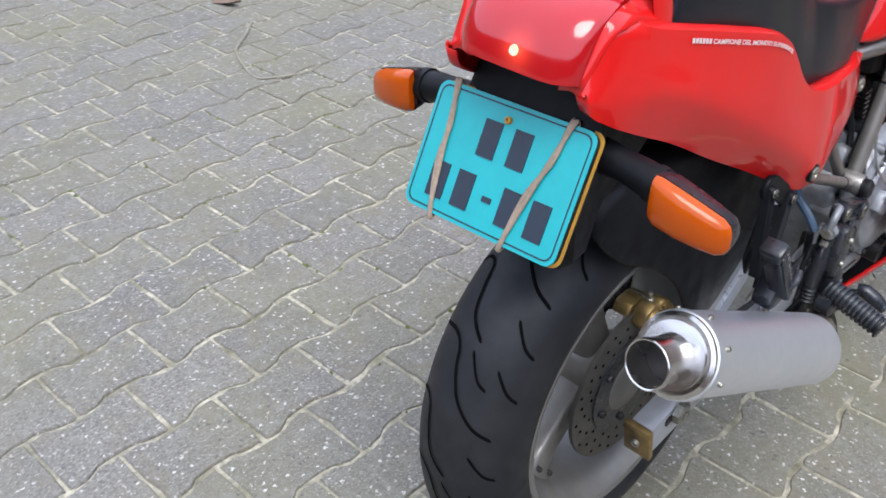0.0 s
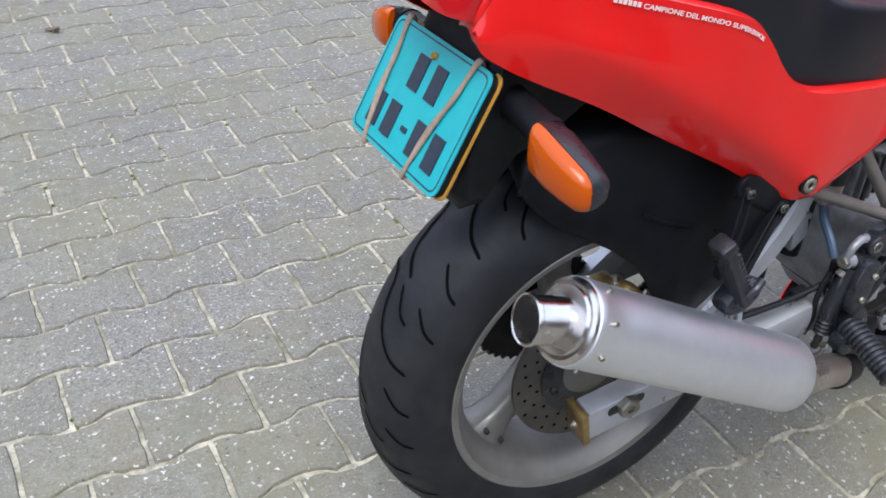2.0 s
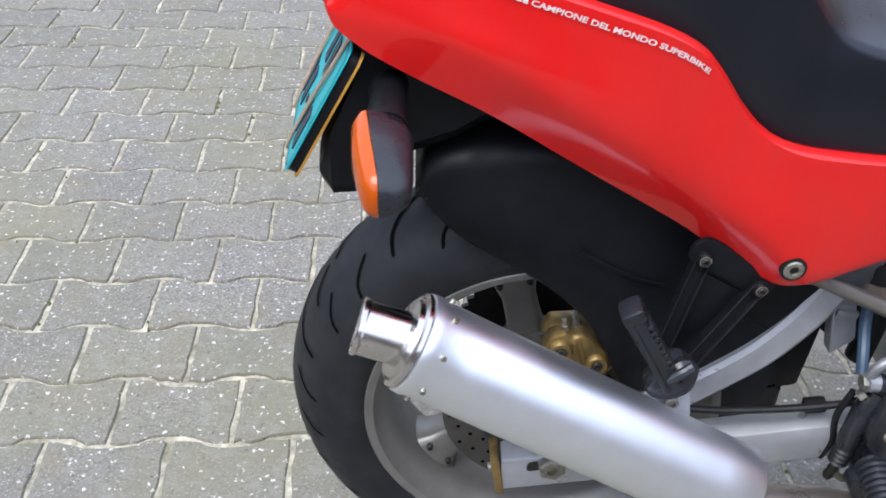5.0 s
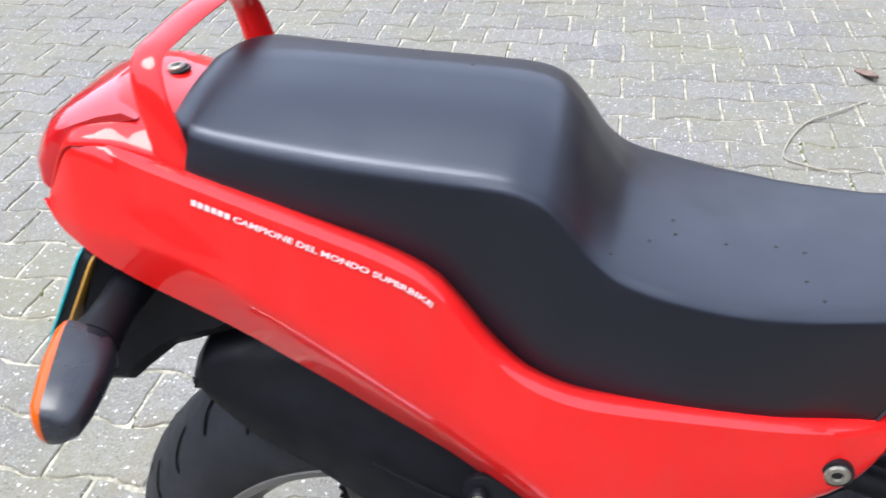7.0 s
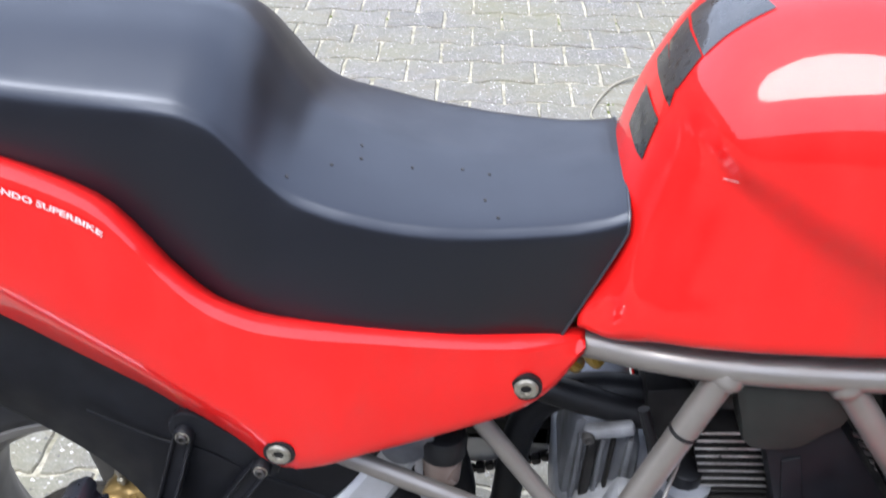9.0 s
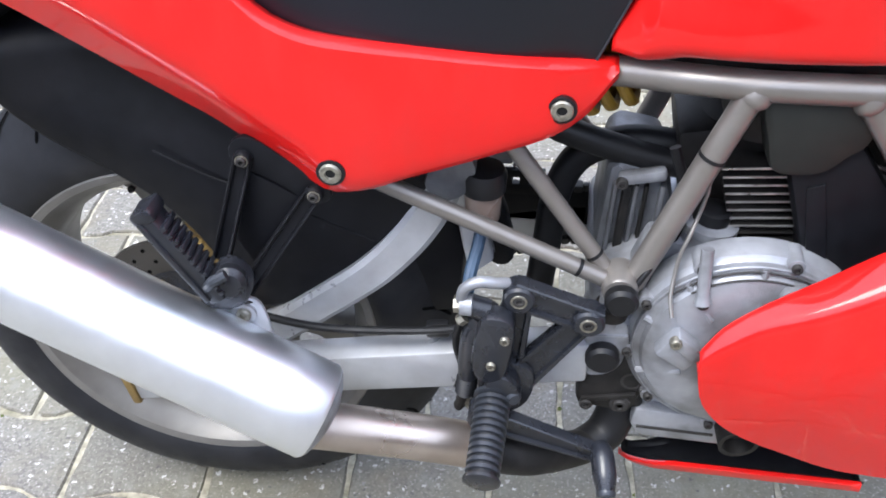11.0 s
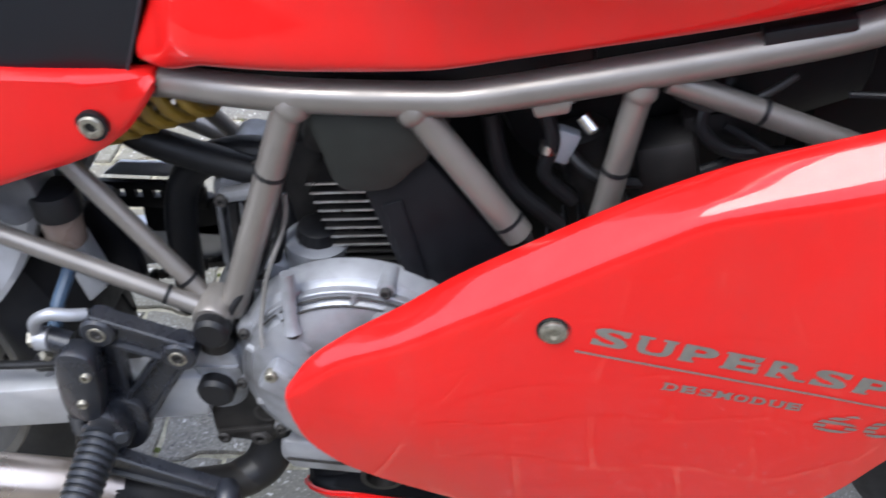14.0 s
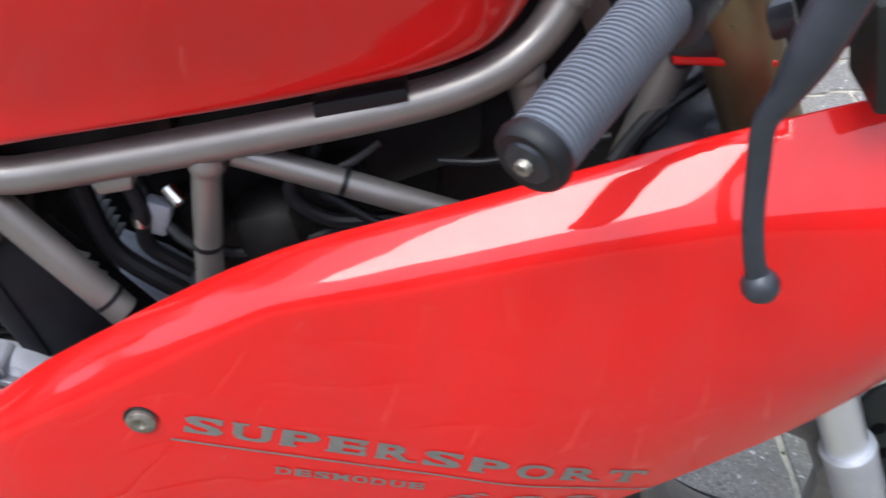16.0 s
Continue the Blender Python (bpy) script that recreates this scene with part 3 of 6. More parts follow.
part("bulb", lathe([(0, 0.001), (0.001, 0.0050), (0.0, 0.0055)], (-0.2612, YT - 0.018, 0.889), (-1, 0, 0.35), 16), BULB, lamp, "glowing bulb spot")

# grab rail
bm = tube([(-0.113, -0.131, 0.862), (-0.120, -0.129, 0.915), (-0.130, -0.123, 0.955), (-0.133, -0.109, 0.976), (-0.129, -0.075, 0.984), (-0.122, YM, 0.990), (-0.122, 0.025, 0.986), (-0.126, 0.064, 0.962), (-0.124, 0.083, 0.915), (-0.122, 0.09, 0.88)],
          [0.0165, 0.0150, 0.0135, 0.0130, 0.0135, 0.0145, 0.0145, 0.015, 0.0165, 0.017], n=8, seg=16, flat=0.32, side=(1, 0, 0.0))
part("grab_rail", bm, RED, bike, "flat red grab rail", smooth=60)

# ---- seat ----
def seat_mesh():
    st = np.array([
        # x, zb, wb, ws, zs, zc
        (-0.128, 0.888, 0.095, 0.066, 0.922, 0.930), (-0.122, 0.878, 0.106, 0.082, 0.924, 0.942), (-0.105, 0.868, 0.112, 0.092, 0.921, 0.950),
        (-0.05, 0.858, 0.114, 0.098, 0.913, 0.952), (0.03, 0.840, 0.117, 0.100, 0.904, 0.949), (0.10, 0.808, 0.121, 0.101, 0.899, 0.946),
        (0.145, 0.762, 0.124, 0.101, 0.895, 0.943), (0.168, 0.740, 0.127, 0.100, 0.886, 0.937), (0.188, 0.728, 0.129, 0.099, 0.866, 0.918),
        (0.208, 0.722, 0.130, 0.100, 0.842, 0.884), (0.23, 0.719, 0.130, 0.104, 0.826, 0.855), (0.27, 0.714, 0.128, 0.108, 0.815, 0.835),
        (0.32, 0.706, 0.121, 0.106, 0.806, 0.821), (0.38, 0.694, 0.108, 0.098, 0.802, 0.813), (0.43, 0.684, 0.096, 0.090, 0.803, 0.812), (0.466, 0.680, 0.090, 0.084, 0.808, 0.818), (0.480, 0.680, 0.088, 0.081, 0.812, 0.827)])
    f = [curve_of(st[:, 0], st[:, k]) for k in range(6)]
    rings = []
    for x in np.concatenate([np.linspace(-0.128, -0.09, 8), np.linspace(-0.08, 0.13, 20), np.linspace(0.14, 0.27, 28), np.linspace(0.28, 0.47, 22), np.linspace(0.474, 0.480, 3)]):
        zb, wb, ws, zs, zc = [f[k](x) for k in range(1, 6)]
        out = float(np.interp(x, [-0.128, -0.10, 0.18, 0.26, 0.48], [0.002, 0.010, 0.010, 0.007, 0.004]))
        ws, zs = ws + out, zs + out * 0.62
        half = spline([(wb - 0.004, zb - 0.012, 0), (wb, zb, 0), (wb * 0.5 + ws * 0.5 + 0.003, zb + (zs - zb) * 0.5, 0), (ws + 0.0035, zs - 0.013, 0), (ws - 0.001, zs - 0.001, 0), (ws - 0.012, zs * 0.86 + zc * 0.14 + 0.002, 0), (ws * 0.48, zs * 0.28 + zc * 0.72, 0), (0, zc, 0)], 4)
        row = [(p.x, p.y) for p in half] + [(-p.x, p.y) for p in half[-2::-1]]
        ring = []
        for w, z in row:
            shear = max(0.0, x - 0.36) / 0.12 * max(0.0, 0.80 - z) * 0.42
            ring.append((x - shear, YM - w, z))
        rings.append(ring)
    SEAT_FRONT.extend(rings[-1][4:45])
    bm = bmesh.new()
    skin(bm, rings)
    return bm


SEAT_FRONT = []
seat = part("seat", seat_mesh(), VINYL, bike, "black vinyl dual seat with a step, slightly dusty", smooth=70)
bm = tube([Vector(p) + Vector((0.0005, 0, 0)) for p in SEAT_FRONT], 0.0014, n=1, seg=6)
part("seam_piping", bm, LEVER, seat, "pale worn edge of the seat cover")

# ---- tank ----
def tank_mesh():
    st = {0.450: [(0.082, 0.706), (0.090, 0.712), (0.086, 0.724), (0.070, 0.735), (0.04, 0.738), (0, 0.739)],
          0.470: [(0.0960, 0.7060), (0.1039, 0.7188), (0.093, 0.750), (0.070, 0.774), (0.04, 0.792), (0, 0.800)],
          0.490: [(0.1100, 0.7135), (0.1176, 0.7404), (0.098, 0.790), (0.074, 0.836), (0.048, 0.862), (0, 0.870)],
          0.512: [(0.1200, 0.7215), (0.1267, 0.7458), (0.106, 0.815), (0.085, 0.876), (0.052, 0.908), (0, 0.918)],
          0.540: [(0.1260, 0.7230), (0.1328, 0.7504), (0.117, 0.835), (0.099, 0.908), (0.056, 0.944), (0, 0.956)],
          0.575: [(0.1280, 0.7230), (0.1348, 0.7524), (0.123, 0.848), (0.107, 0.924), (0.060, 0.962), (0, 0.975)],
          0.620: [(0.1290, 0.7240), (0.1358, 0.7544), (0.132, 0.860), (0.118, 0.934), (0.066, 0.974), (0, 0.987)],
          0.680: [(0.1310, 0.7275), (0.1376, 0.7586), (0.152, 0.874), (0.132, 0.943), (0.072, 0.983), (0, 0.996)],
          0.740: [(0.1320, 0.7380), (0.1403, 0.7668), (0.172, 0.884), (0.143, 0.948), (0.078, 0.988), (0, 1.000)],
          0.830: [(0.1330, 0.7545), (0.1450, 0.7830), (0.180, 0.888), (0.147, 0.952), (0.078, 0.990), (0, 1.002)],
          0.930: [(0.1280, 0.7720), (0.1423, 0.8008), (0.170, 0.890), (0.142, 0.960), (0.075, 0.994), (0, 1.004)],
          1.010: [(0.1100, 0.7870), (0.1250, 0.8176), (0.140, 0.888), (0.115, 0.944), (0.06, 0.970), (0, 0.978)],
          1.045: [(0.0780, 0.8100), (0.0918, 0.8396), (0.100, 0.884), (0.080, 0.925), (0.045, 0.942), (0, 0.948)],
          1.056: [(0.045, 0.835), (0.055, 0.855), (0.062, 0.882), (0.05, 0.905), (0.03, 0.914), (0, 0.918)]}
    xs = sorted(st)
    f = [[curve_of(xs, [st[x][k][c] for x in xs]) for c in (0, 1)] for k in range(6)]
    rings = []
    for x in np.concatenate([np.linspace(0.450, 0.56, 30), np.linspace(0.57, 1.0, 40), np.linspace(1.008, 1.056, 12)]):
        pts = [(f[k][0](x), f[k][1](x), 0) for k in range(6)]
        half = spline([(0.0, pts[0][1] + 0.004, 0), (pts[0][0] * 0.8, pts[0][1], 0)] + pts, 10)
        line = float(np.interp(x, [0.50, 0.515, 0.548, 0.587, 0.633, 0.663, 0.72, 0.78], [0.915, 0.900, 0.868, 0.846, 0.820, 0.806, 0.775, 0.735]))
        fade = float(np.interp(x, [0.505, 0.54, 0.62, 0.71], [0.0, 1.0, 1.0, 0.0]))
        for p in half:  # a knee hollow under a soft shoulder line
            k = min(1.0, max(0.0, (p.y - line) / 0.030 + 0.5))
            edge = min(1.0, max(0.0, (0.945 - p.y) / 0.05)) * min(1.0, max(0.0, (p.y - 0.72) / 0.05))
            p.x += fade * edge * 0.0065 * (2 * k * k * (3 - 2 * k) - 1)
        row = [(p.x, p.y) for p in half] + [(-p.x, p.y) for p in half[-2:0:-1]]
        rings.append([(x, YM - w, z) for w, z in row])
    bm = bmesh.new()
    skin(bm, rings)
    return bm


tank = part("fuel_tank", tank_mesh(), RED, bike, "glossy red fuel tank with dark pad strips", smooth=60)

# ---- lower fairing ----
F_TOP = [(0.553, 0.453, -0.214), (0.572, 0.478, -0.206), (0.60, 0.500, -0.200), (0.65, 0.528, -0.190), (0.70, 0.563, -0.186), (0.75, 0.594, -0.185), (0.80, 0.625, -0.185), (0.85, 0.653, -0.185), (0.90, 0.676, -0.185), (0.95, 0.693, -0.185), (1.00, 0.709, -0.185), (1.05, 0.726, -0.185), (1.10, 0.743, -0.185), (1.18, 0.768, -0.184), (1.26, 0.790, -0.182), (1.36, 0.815, -0.18)]
F_CREASE = [(0.553, 0.449, -0.221), (0.575, 0.468, -0.221), (0.60, 0.489, -0.219), (0.65, 0.519, -0.222), (0.70, 0.547, -0.221), (0.75, 0.575, -0.220), (0.80, 0.606, -0.220), (0.85, 0.637, -0.220), (0.882, 0.655, -0.220), (0.905, 0.661, -0.220), (0.95, 0.671, -0.220), (1.00, 0.685, -0.220), (1.05, 0.699, -0.220), (1.10, 0.712, -0.221), (1.18, 0.728, -0.222), (1.26, 0.732, -0.223), (1.36, 0.74, -0.223)]
F_LOW = [(0.553, 0.436, -0.221), (0.560, 0.400, -0.218), (0.578, 0.365, -0.213), (0.61, 0.335, -0.208), (0.65, 0.314, -0.205), (0.73, 0.283, -0.200), (0.86, 0.272, -0.198), (0.98, 0.290, -0.200), (1.03, 0.340, -0.206), (1.07, 0.405, -0.210), (1.13, 0.445, -0.210), (1.18, 0.480, -0.209), (1.25, 0.535, -0.207), (1.36, 0.66, -0.204)]


def table_curves(rows):
    xs = [r[0] for r in rows]
    return curve_of(xs, [r[1] for r in rows]), curve_of(xs, [r[2] for r in rows])


ftz, fty = table_curves(F_TOP)
fcz, fcy = table_curves(F_CREASE)
flz, fly = table_curves(F_LOW)


def face_y(x, z):
    """The flat of the right fairing, gently bowed out between crease and lower edge."""
    zc, zl = fcz(x), flz(x)
    s = min(1.0, max(0.0, (zc - z) / max(1e-4, zc - zl)))
    bow = 0.014 * min(1.0, (x - 0.553) / 0.12) if x > 0.553 else 0
    return fcy(x) * (1 - s) + fly(x) * s - bow * math.sin(math.pi * s)


def fairing_side():
    rings = []
    for x in np.concatenate([np.linspace(0.553, 0.60, 14), np.linspace(0.61, 1.36, 90)]):
        zt, yt, zc, yc, zl = ftz(x), fty(x), fcz(x), fcy(x), flz(x)
        ring = [(x, yt + 0.012, zt - 0.010), (x, yt + 0.003, zt - 0.001), (x, yt, zt)]
        ring += [(x, yt * (1 - s) + yc * s - 0.0010 * math.sin(math.pi * s), zt * (1 - s) + zc * s) for s in (0.2, 0.4)]
        drop = min(0.016, 0.3 * (zc - zl))
        p0, p1, p2 = Vector((x, yt * 0.4 + yc * 0.6, zt * 0.4 + zc * 0.6)), Vector((x, yc - 0.001, zc)), Vector((x, face_y(x, zc - drop), zc - drop))
        ring += [tuple(p0 * (1 - t) ** 2 + p1 * 2 * t * (1 - t) + p2 * t * t) for t in np.linspace(0, 1, 8)]
        for s in np.linspace(0, 1.0, 26)[1:]:
            z = (zc - drop) * (1 - s) + zl * s
            ring.append((x, face_y(x, z), z))
        ring.append((x, fly(x) + 0.012, zl + 0.001))
        rings.append(ring)
    bm = bmesh.new()
    skin(bm, rings, closed=False, cap=False)
    return bm


fair = fairing_side()
fair_l = mirrored(fair)
fairing = thicken(part("fairing_panel", fair, RED, bike, "glossy red lower fairing side with grey lettering", smooth=62), 0.003, -1)
# black copy inside the left fairing, giving the hollow its shade as colour
lining = fair_l.copy()
for v in lining.verts:
    v.co.y -= 0.006
    v.co.z -= 0.001
left_fairing = thicken(part("fairing_panel", fair_l, RED, bike, "glossy red lower fairing side", smooth=62), 0.003, 1)
part("inner_lining", lining, BLACK, left_fairing)

# lips of the belly pan under the engine: a rounded rim with a dark trough behind it
for sg in (-1, 1):
    rings, trough = [], []
    for x in np.linspace(0.510, 0.752, 26):
        s = (x - 0.510) / 0.290
        half = 0.070 + 0.016 * min(1, s * 8) ** 0.5 + 0.098 * s
        z = 0.157 + 0.104 * s
        h = 0.004 + 0.008 * min(1, s * 5)
        rings.append([(x, YM + sg * (half - 0.012), z - 0.001), (x, YM + sg * (half - 0.004), z), (x, YM + sg * half, z + 0.003), (x, YM + sg * (half + 0.001), z + h), (x, YM + sg * (half - 0.003), z + h + 0.002)])
        trough.append([(x + 0.003, YM + sg * (half - w), z + d) for w, d in ((0.003, h), (0.012, 0.004), (0.040 * min(1, s * 3) + 0.013, 0.006), (0.055 * min(1, s * 3) + 0.014, 0.014))])
    bm = bmesh.new()
    skin(bm, rings, closed=False, cap=False)
    belly = thicken(part("belly_pan", bm, RED, bike, "red rim of the belly pan under the engine", smooth=60), 0.003, 0)
    bm = bmesh.new()
    skin(bm, trough, closed=False, cap=False)
    thicken(part("belly_lining", bm, BLACK, belly), 0.002, 0)

at = Vector((0.7755, 0, 0.543))
at.y = face_y(at.x, at.z) + 0.0005
bm = lathe([(-0.004, 0.0136), (0.0006, 0.0134), (0.0010, 0.0128), (0.0004, 0.0105), (0.0002, 0.005)], at, (0, -1, 0), 28)
part("grommet", bm, HOSE, fairing)
bolt(fairing, at + Vector((0, -0.0006, 0)), r=0.0108)


bpy.context.view_layer.update()


def skin_y(x, z):
    """The outer skin of the fairing at a place on the side view."""
    ok, loc, _, _ = fairing.ray_cast((x, -0.6, z), (0, 1, 0))
    return loc.y if ok and loc.y < -0.12 else face_y(x, z)


def on_fairing(x0, z0, slope):
    def place(u, v):
        x = x0 + u
        z = z0 + u * slope + v
        return (x, skin_y(x, z) - 0.0007, z)
    return place


def slab_word(text, size, x0, z0, slope, step, mat, parent, label, shear=0.22):
    """Fat letters set one by one with slab feet, slanted, on the fairing."""
    feet = {"U": ((0.18, 1), (0.86, 1)), "P": ((0.20, 0),), "E": ((0.14, 0), (0.14, 1), (0.9, 2), (0.86, 3)), "R": ((0.20, 0), (0.90, 0)), "T": ((0.5, 0), (0.06, 3), (0.94, 3)), "D": ((0.12, 0), (0.12, 1)), "M": ((0.10, 0), (0.90, 0), (0.1, 1), (0.9, 1)), "S": ((0.90, 3), (0.08, 2))}
    cap, wide = size * 0.70, step * 0.80
    bm = bmesh.new()
    for i, ch in enumerate(text):
        cu = bpy.data.curves.new("letters", "FONT")
        cu.body, cu.size, cu.offset, cu.resolution_u = ch, size, size * 0.035, 4
        tmp = bpy.data.objects.new("letters", cu)
        me = bpy.data.meshes.new_from_object(tmp)
        bpy.data.objects.remove(tmp)
        lo, hi = min(v.co.x for v in me.vertices), max(v.co.x for v in me.vertices)
        flat = [[((v.co.x - lo) / (hi - lo) * wide, min(max(v.co.y, 0.0), cap)) for v in me.vertices], [tuple(p.vertices) for p in me.polygons]]
        bpy.data.meshes.remove(me)
        for u, kind in feet.get(ch, ()):
            c, w, t = u * wide, wide * 0.22, cap * 0.13
            quad = {0: (c - w, 0, c + w, t), 1: (c - w, cap - t, c + w, cap), 2: (c - t * 0.9, 0, c + t * 0.9, cap * 0.34), 3: (c - t * 0.9, cap * 0.66, c + t * 0.9, cap)}[kind]
            n = len(flat[0])
            flat[0] += [(quad[0], quad[1]), (quad[2], quad[1]), (quad[2], quad[3]), (quad[0], quad[3])]
            flat[1].append((n, n + 1, n + 2, n + 3))
        vs = []
        for u, v in flat[0]:
            x = x0 + i * step + u + v * shear
            z = z0 + (x - x0) * slope + v
            vs.append(bm.verts.new((x, skin_y(x, z) - 0.0007, z)))
        for p in flat[1]:
            try:
                bm.faces.new([vs[k] for k in p])
            except ValueError:
                pass
    return part("lettering", bm, mat, parent, label, smooth=0)


slab_word("SUPERSPORT", 0.0270, 0.804, 0.5330, -0.192, 0.0338, GREY_INK, fairing, "grey slanted slab-serif word SUPERSPORT")
slab_word("DESMODUE", 0.0128, 0.864, 0.4855, -0.172, 0.0140, GREY_INK, fairing, "small grey word DESMODUE", 0.15)
lettering("600", 0.036, 0.120, GREY_INK, fairing, "lettering", on_fairing(0.988, 0.4440, -0.150), 0.20, "grey striped number 600", bold=0.010, gaps=[(0.0034 + 0.0056 * k, 0.0052 + 0.0056 * k) for k in range(4)])
bm = bmesh.new()
pl = on_fairing(0.793, 0.5235, -0.195)
us = np.linspace(0, 0.355, 30)
rows = [[bm.verts.new(pl(u, v)) for u in us] for v in (0.0, 0.0022)]
for i in range(len(us) - 1):
    bm.faces.new((rows[0][i], rows[0][i + 1], rows[1][i + 1], rows[1][i]))
part("pinstripe", bm, GREY_INK, fairing)


def on_tail(x0, dz):
    def place(u, v):
        x = x0 + u
        z = tail_ridge(x) - dz + v
        h = tail_ridge(x) - tail_low(x)
        s = (tail_ridge(x) - z) / h
        y = yo(x) + float(np.interp(s, [0, 0.05, 0.16, 0.42, 0.6], [0.012, 0.0118, 0.0099, 0.0054, 0.0028]))
        return (x, y - 0.0022, z)
    return place


lettering("CAMPIONE DEL MONDO SUPERBIKE", 0.0072, 0.158, WHITE_INK, tail_r, "lettering", on_tail(-0.062, 0.0172), 0.22, "small white words CAMPIONE DEL MONDO SUPERBIKE", bold=0.030)
bm = bmesh.new()
pl = on_tail(-0.097, 0.0172)
for k in range(6):
    us = [0.0055 * k + d for d in (0.0, 0.0042)]
    q = [bm.verts.new(pl(u, v)) for u, v in ((us[0], 0.0), (us[1], 0.0), (us[1] + 0.001, 0.0052), (us[0] + 0.001, 0.0052))]
    bm.faces.new(q)
part("white_bars", bm, WHITE_INK, tail_r)

# ---- tubular frame ----
frame_root = tagged(new("tube_frame"), "")
frame_root.parent = bike
RT = 0.0135


def frame_bar(pts, r, n=6, both=True, name="frame_tube"):
    bm = tube(pts, r, n=n, seg=18)
    if both:
        part(name, mirrored(bm), FRAME, frame_root, smooth=50)
    return part(name, bm, FRAME, frame_root, "champagne-grey steel tube", smooth=50)


frame_bar([(0.425, -0.080, 0.672), (0.468, -0.104, 0.684), (0.52, -0.126, 0.691), (0.584, -0.135, 0.692), (0.68, -0.137, 0.693), (0.72, -0.137, 0.697), (0.819, -0.135, 0.716), (0.933, -0.133, 0.740), (1.003, -0.124, 0.756), (1.042, -0.110, 0.774), (1.066, -0.096, 0.802), (1.082, -0.082, 0.842), (1.09, -0.070, 0.90)], RT)
j1 = frame_bar([(0.571, -0.136, 0.690), (0.491, -0.142, 0.474)], 0.0125, 1)
j2 = frame_bar([(0.662, -0.137, 0.690), (0.746, -0.143, 0.572)], 0.0125, 1)
j3 = frame_bar([(0.832, -0.135, 0.714), (0.808, -0.132, 0.56)], 0.0105, 1)
j4 = frame_bar([(0.850, -0.134, 0.712), (0.985, -0.124, 0.657), (1.12, -0.11, 0.60)], 0.0098, 1)
j5 = frame_bar([(1.036, -0.108, 0.770), (1.070, -0.10, 0.655)], 0.0125, 1)
s1 = frame_bar([(0.205, -0.150, 0.606), (0.236, -0.150, 0.590), (0.467, -0.148, 0.480)], 0.0088, 1)
s2 = frame_bar([(0.345, -0.118, 0.645), (0.464, -0.135, 0.484)], 0.0088, 1)
frame_bar([(1.066, -0.096, 0.802), (1.082, -0.082, 0.842)], 0.0152, 1)
for ob, c, d, r in ((j1, (0.5715, -0.136, 0.683), (0.08, 0.006, 0.216), 0.0148), (j2, (0.666, -0.137, 0.683), (-0.084, 0.006, 0.118), 0.0148), (j3, (0.831, -0.135, 0.703), (0.02, 0, 0.15), 0.0128), (j5, (1.040, -0.107, 0.758), (-0.034, 0, 0.115), 0.0148)):
    part("weld_bead", lathe([(-0.006, r * 0.86), (-0.003, r), (0.002, r * 1.04), (0.008, r * 0.9)], c, d, 20), FRAME, ob)
for ob, c, d, r in ((j1, (0.546, -0.138, 0.622), (0.08, 0.006, 0.216), 0.0131), (j3, (0.819, -0.1335, 0.632), (0.02, 0, 0.15), 0.0112), (j4, (0.921, -0.129, 0.684), (-0.135, 0, 0.055), 0.0104), (j2, (0.737, -0.1422, 0.585), (-0.084, 0.006, 0.118), 0.0131),
                    (s1, (0.437, -0.1482, 0.4945), (-0.231, 0, 0.11), 0.0094), (s2, (0.452, -0.133, 0.500), (-0.119, 0.017, 0.161), 0.0094)):
    part("cable_tie", lathe([(-0.0018, r * 0.9), (-0.0018, r), (0.0018, r), (0.0018, r * 0.9)], c, d, 20), HOSE, ob)
part("mount_tab", prism([(0.909, 0.744), (0.969, 0.757), (0.967, 0.766), (0.908, 0.754)], "y", -0.144, -0.128, 0.001), HOSE, frame_root)
# node castings at the swing-arm pivot
bm = lathe([(-0.02, 0.017), (0.012, 0.018), (0.016, 0.016)], (0.478, -0.150, 0.478), (0, -1, 0), 28)
node = part("node_casting", bm, FRAME, frame_root)
part("rubber_cap", lathe([(0.0, 0.0165), (0.012, 0.0165), (0.016, 0.013), (0.016, 0.001)], (0.480, -0.163, 0.474), (0, -1, 0), 24), HOSE, node)

# ---- engine ----
engine = tagged(new("engine"), "")
engine.parent = bike


def rounded(points, n=4):
    """A closed smooth outline through points."""
    p = list(points)
    s = spline([(*q, 0) for q in p[-1:] + p + p[:2]], n)
    return [(v.x, v.y) for v in s[n:-n - 1 or None]][:len(p) * n]


crank = prism([(0.452, 0.45), (0.50, 0.478), (0.56, 0.486), (0.64, 0.480), (0.70, 0.45), (0.76, 0.40), (0.76, 0.28), (0.66, 0.245), (0.56, 0.235), (0.49, 0.27), (0.455, 0.34)], "y", YM - 0.11, YM + 0.11, 0.012)
part("crankcase", crank, CAST, engine, "cast aluminium crankcase, oily and dusty")
CC = (0.605, -0.158, 0.411)
bm = lathe([(-0.028, 0.119), (-0.014, 0.118), (-0.006, 0.115), (-0.002, 0.109), (0.004, 0.106), (0.006, 0.101), (0.012, 0.098), (0.017, 0.084), (0.019, 0.050), (0.020, 0.001)], CC, (0, -1, 0), 64)
clutch = part("clutch_cover", bm, CAST, engine, "round cast aluminium clutch cover")
part("cover_rib", lathe([(-0.006, 0.1095), (0.004, 0.1090), (0.005, 0.1080), (0.005, 0.1065), (0, 0.106)], CC, (0, -1, 0), 56), CAST, clutch)
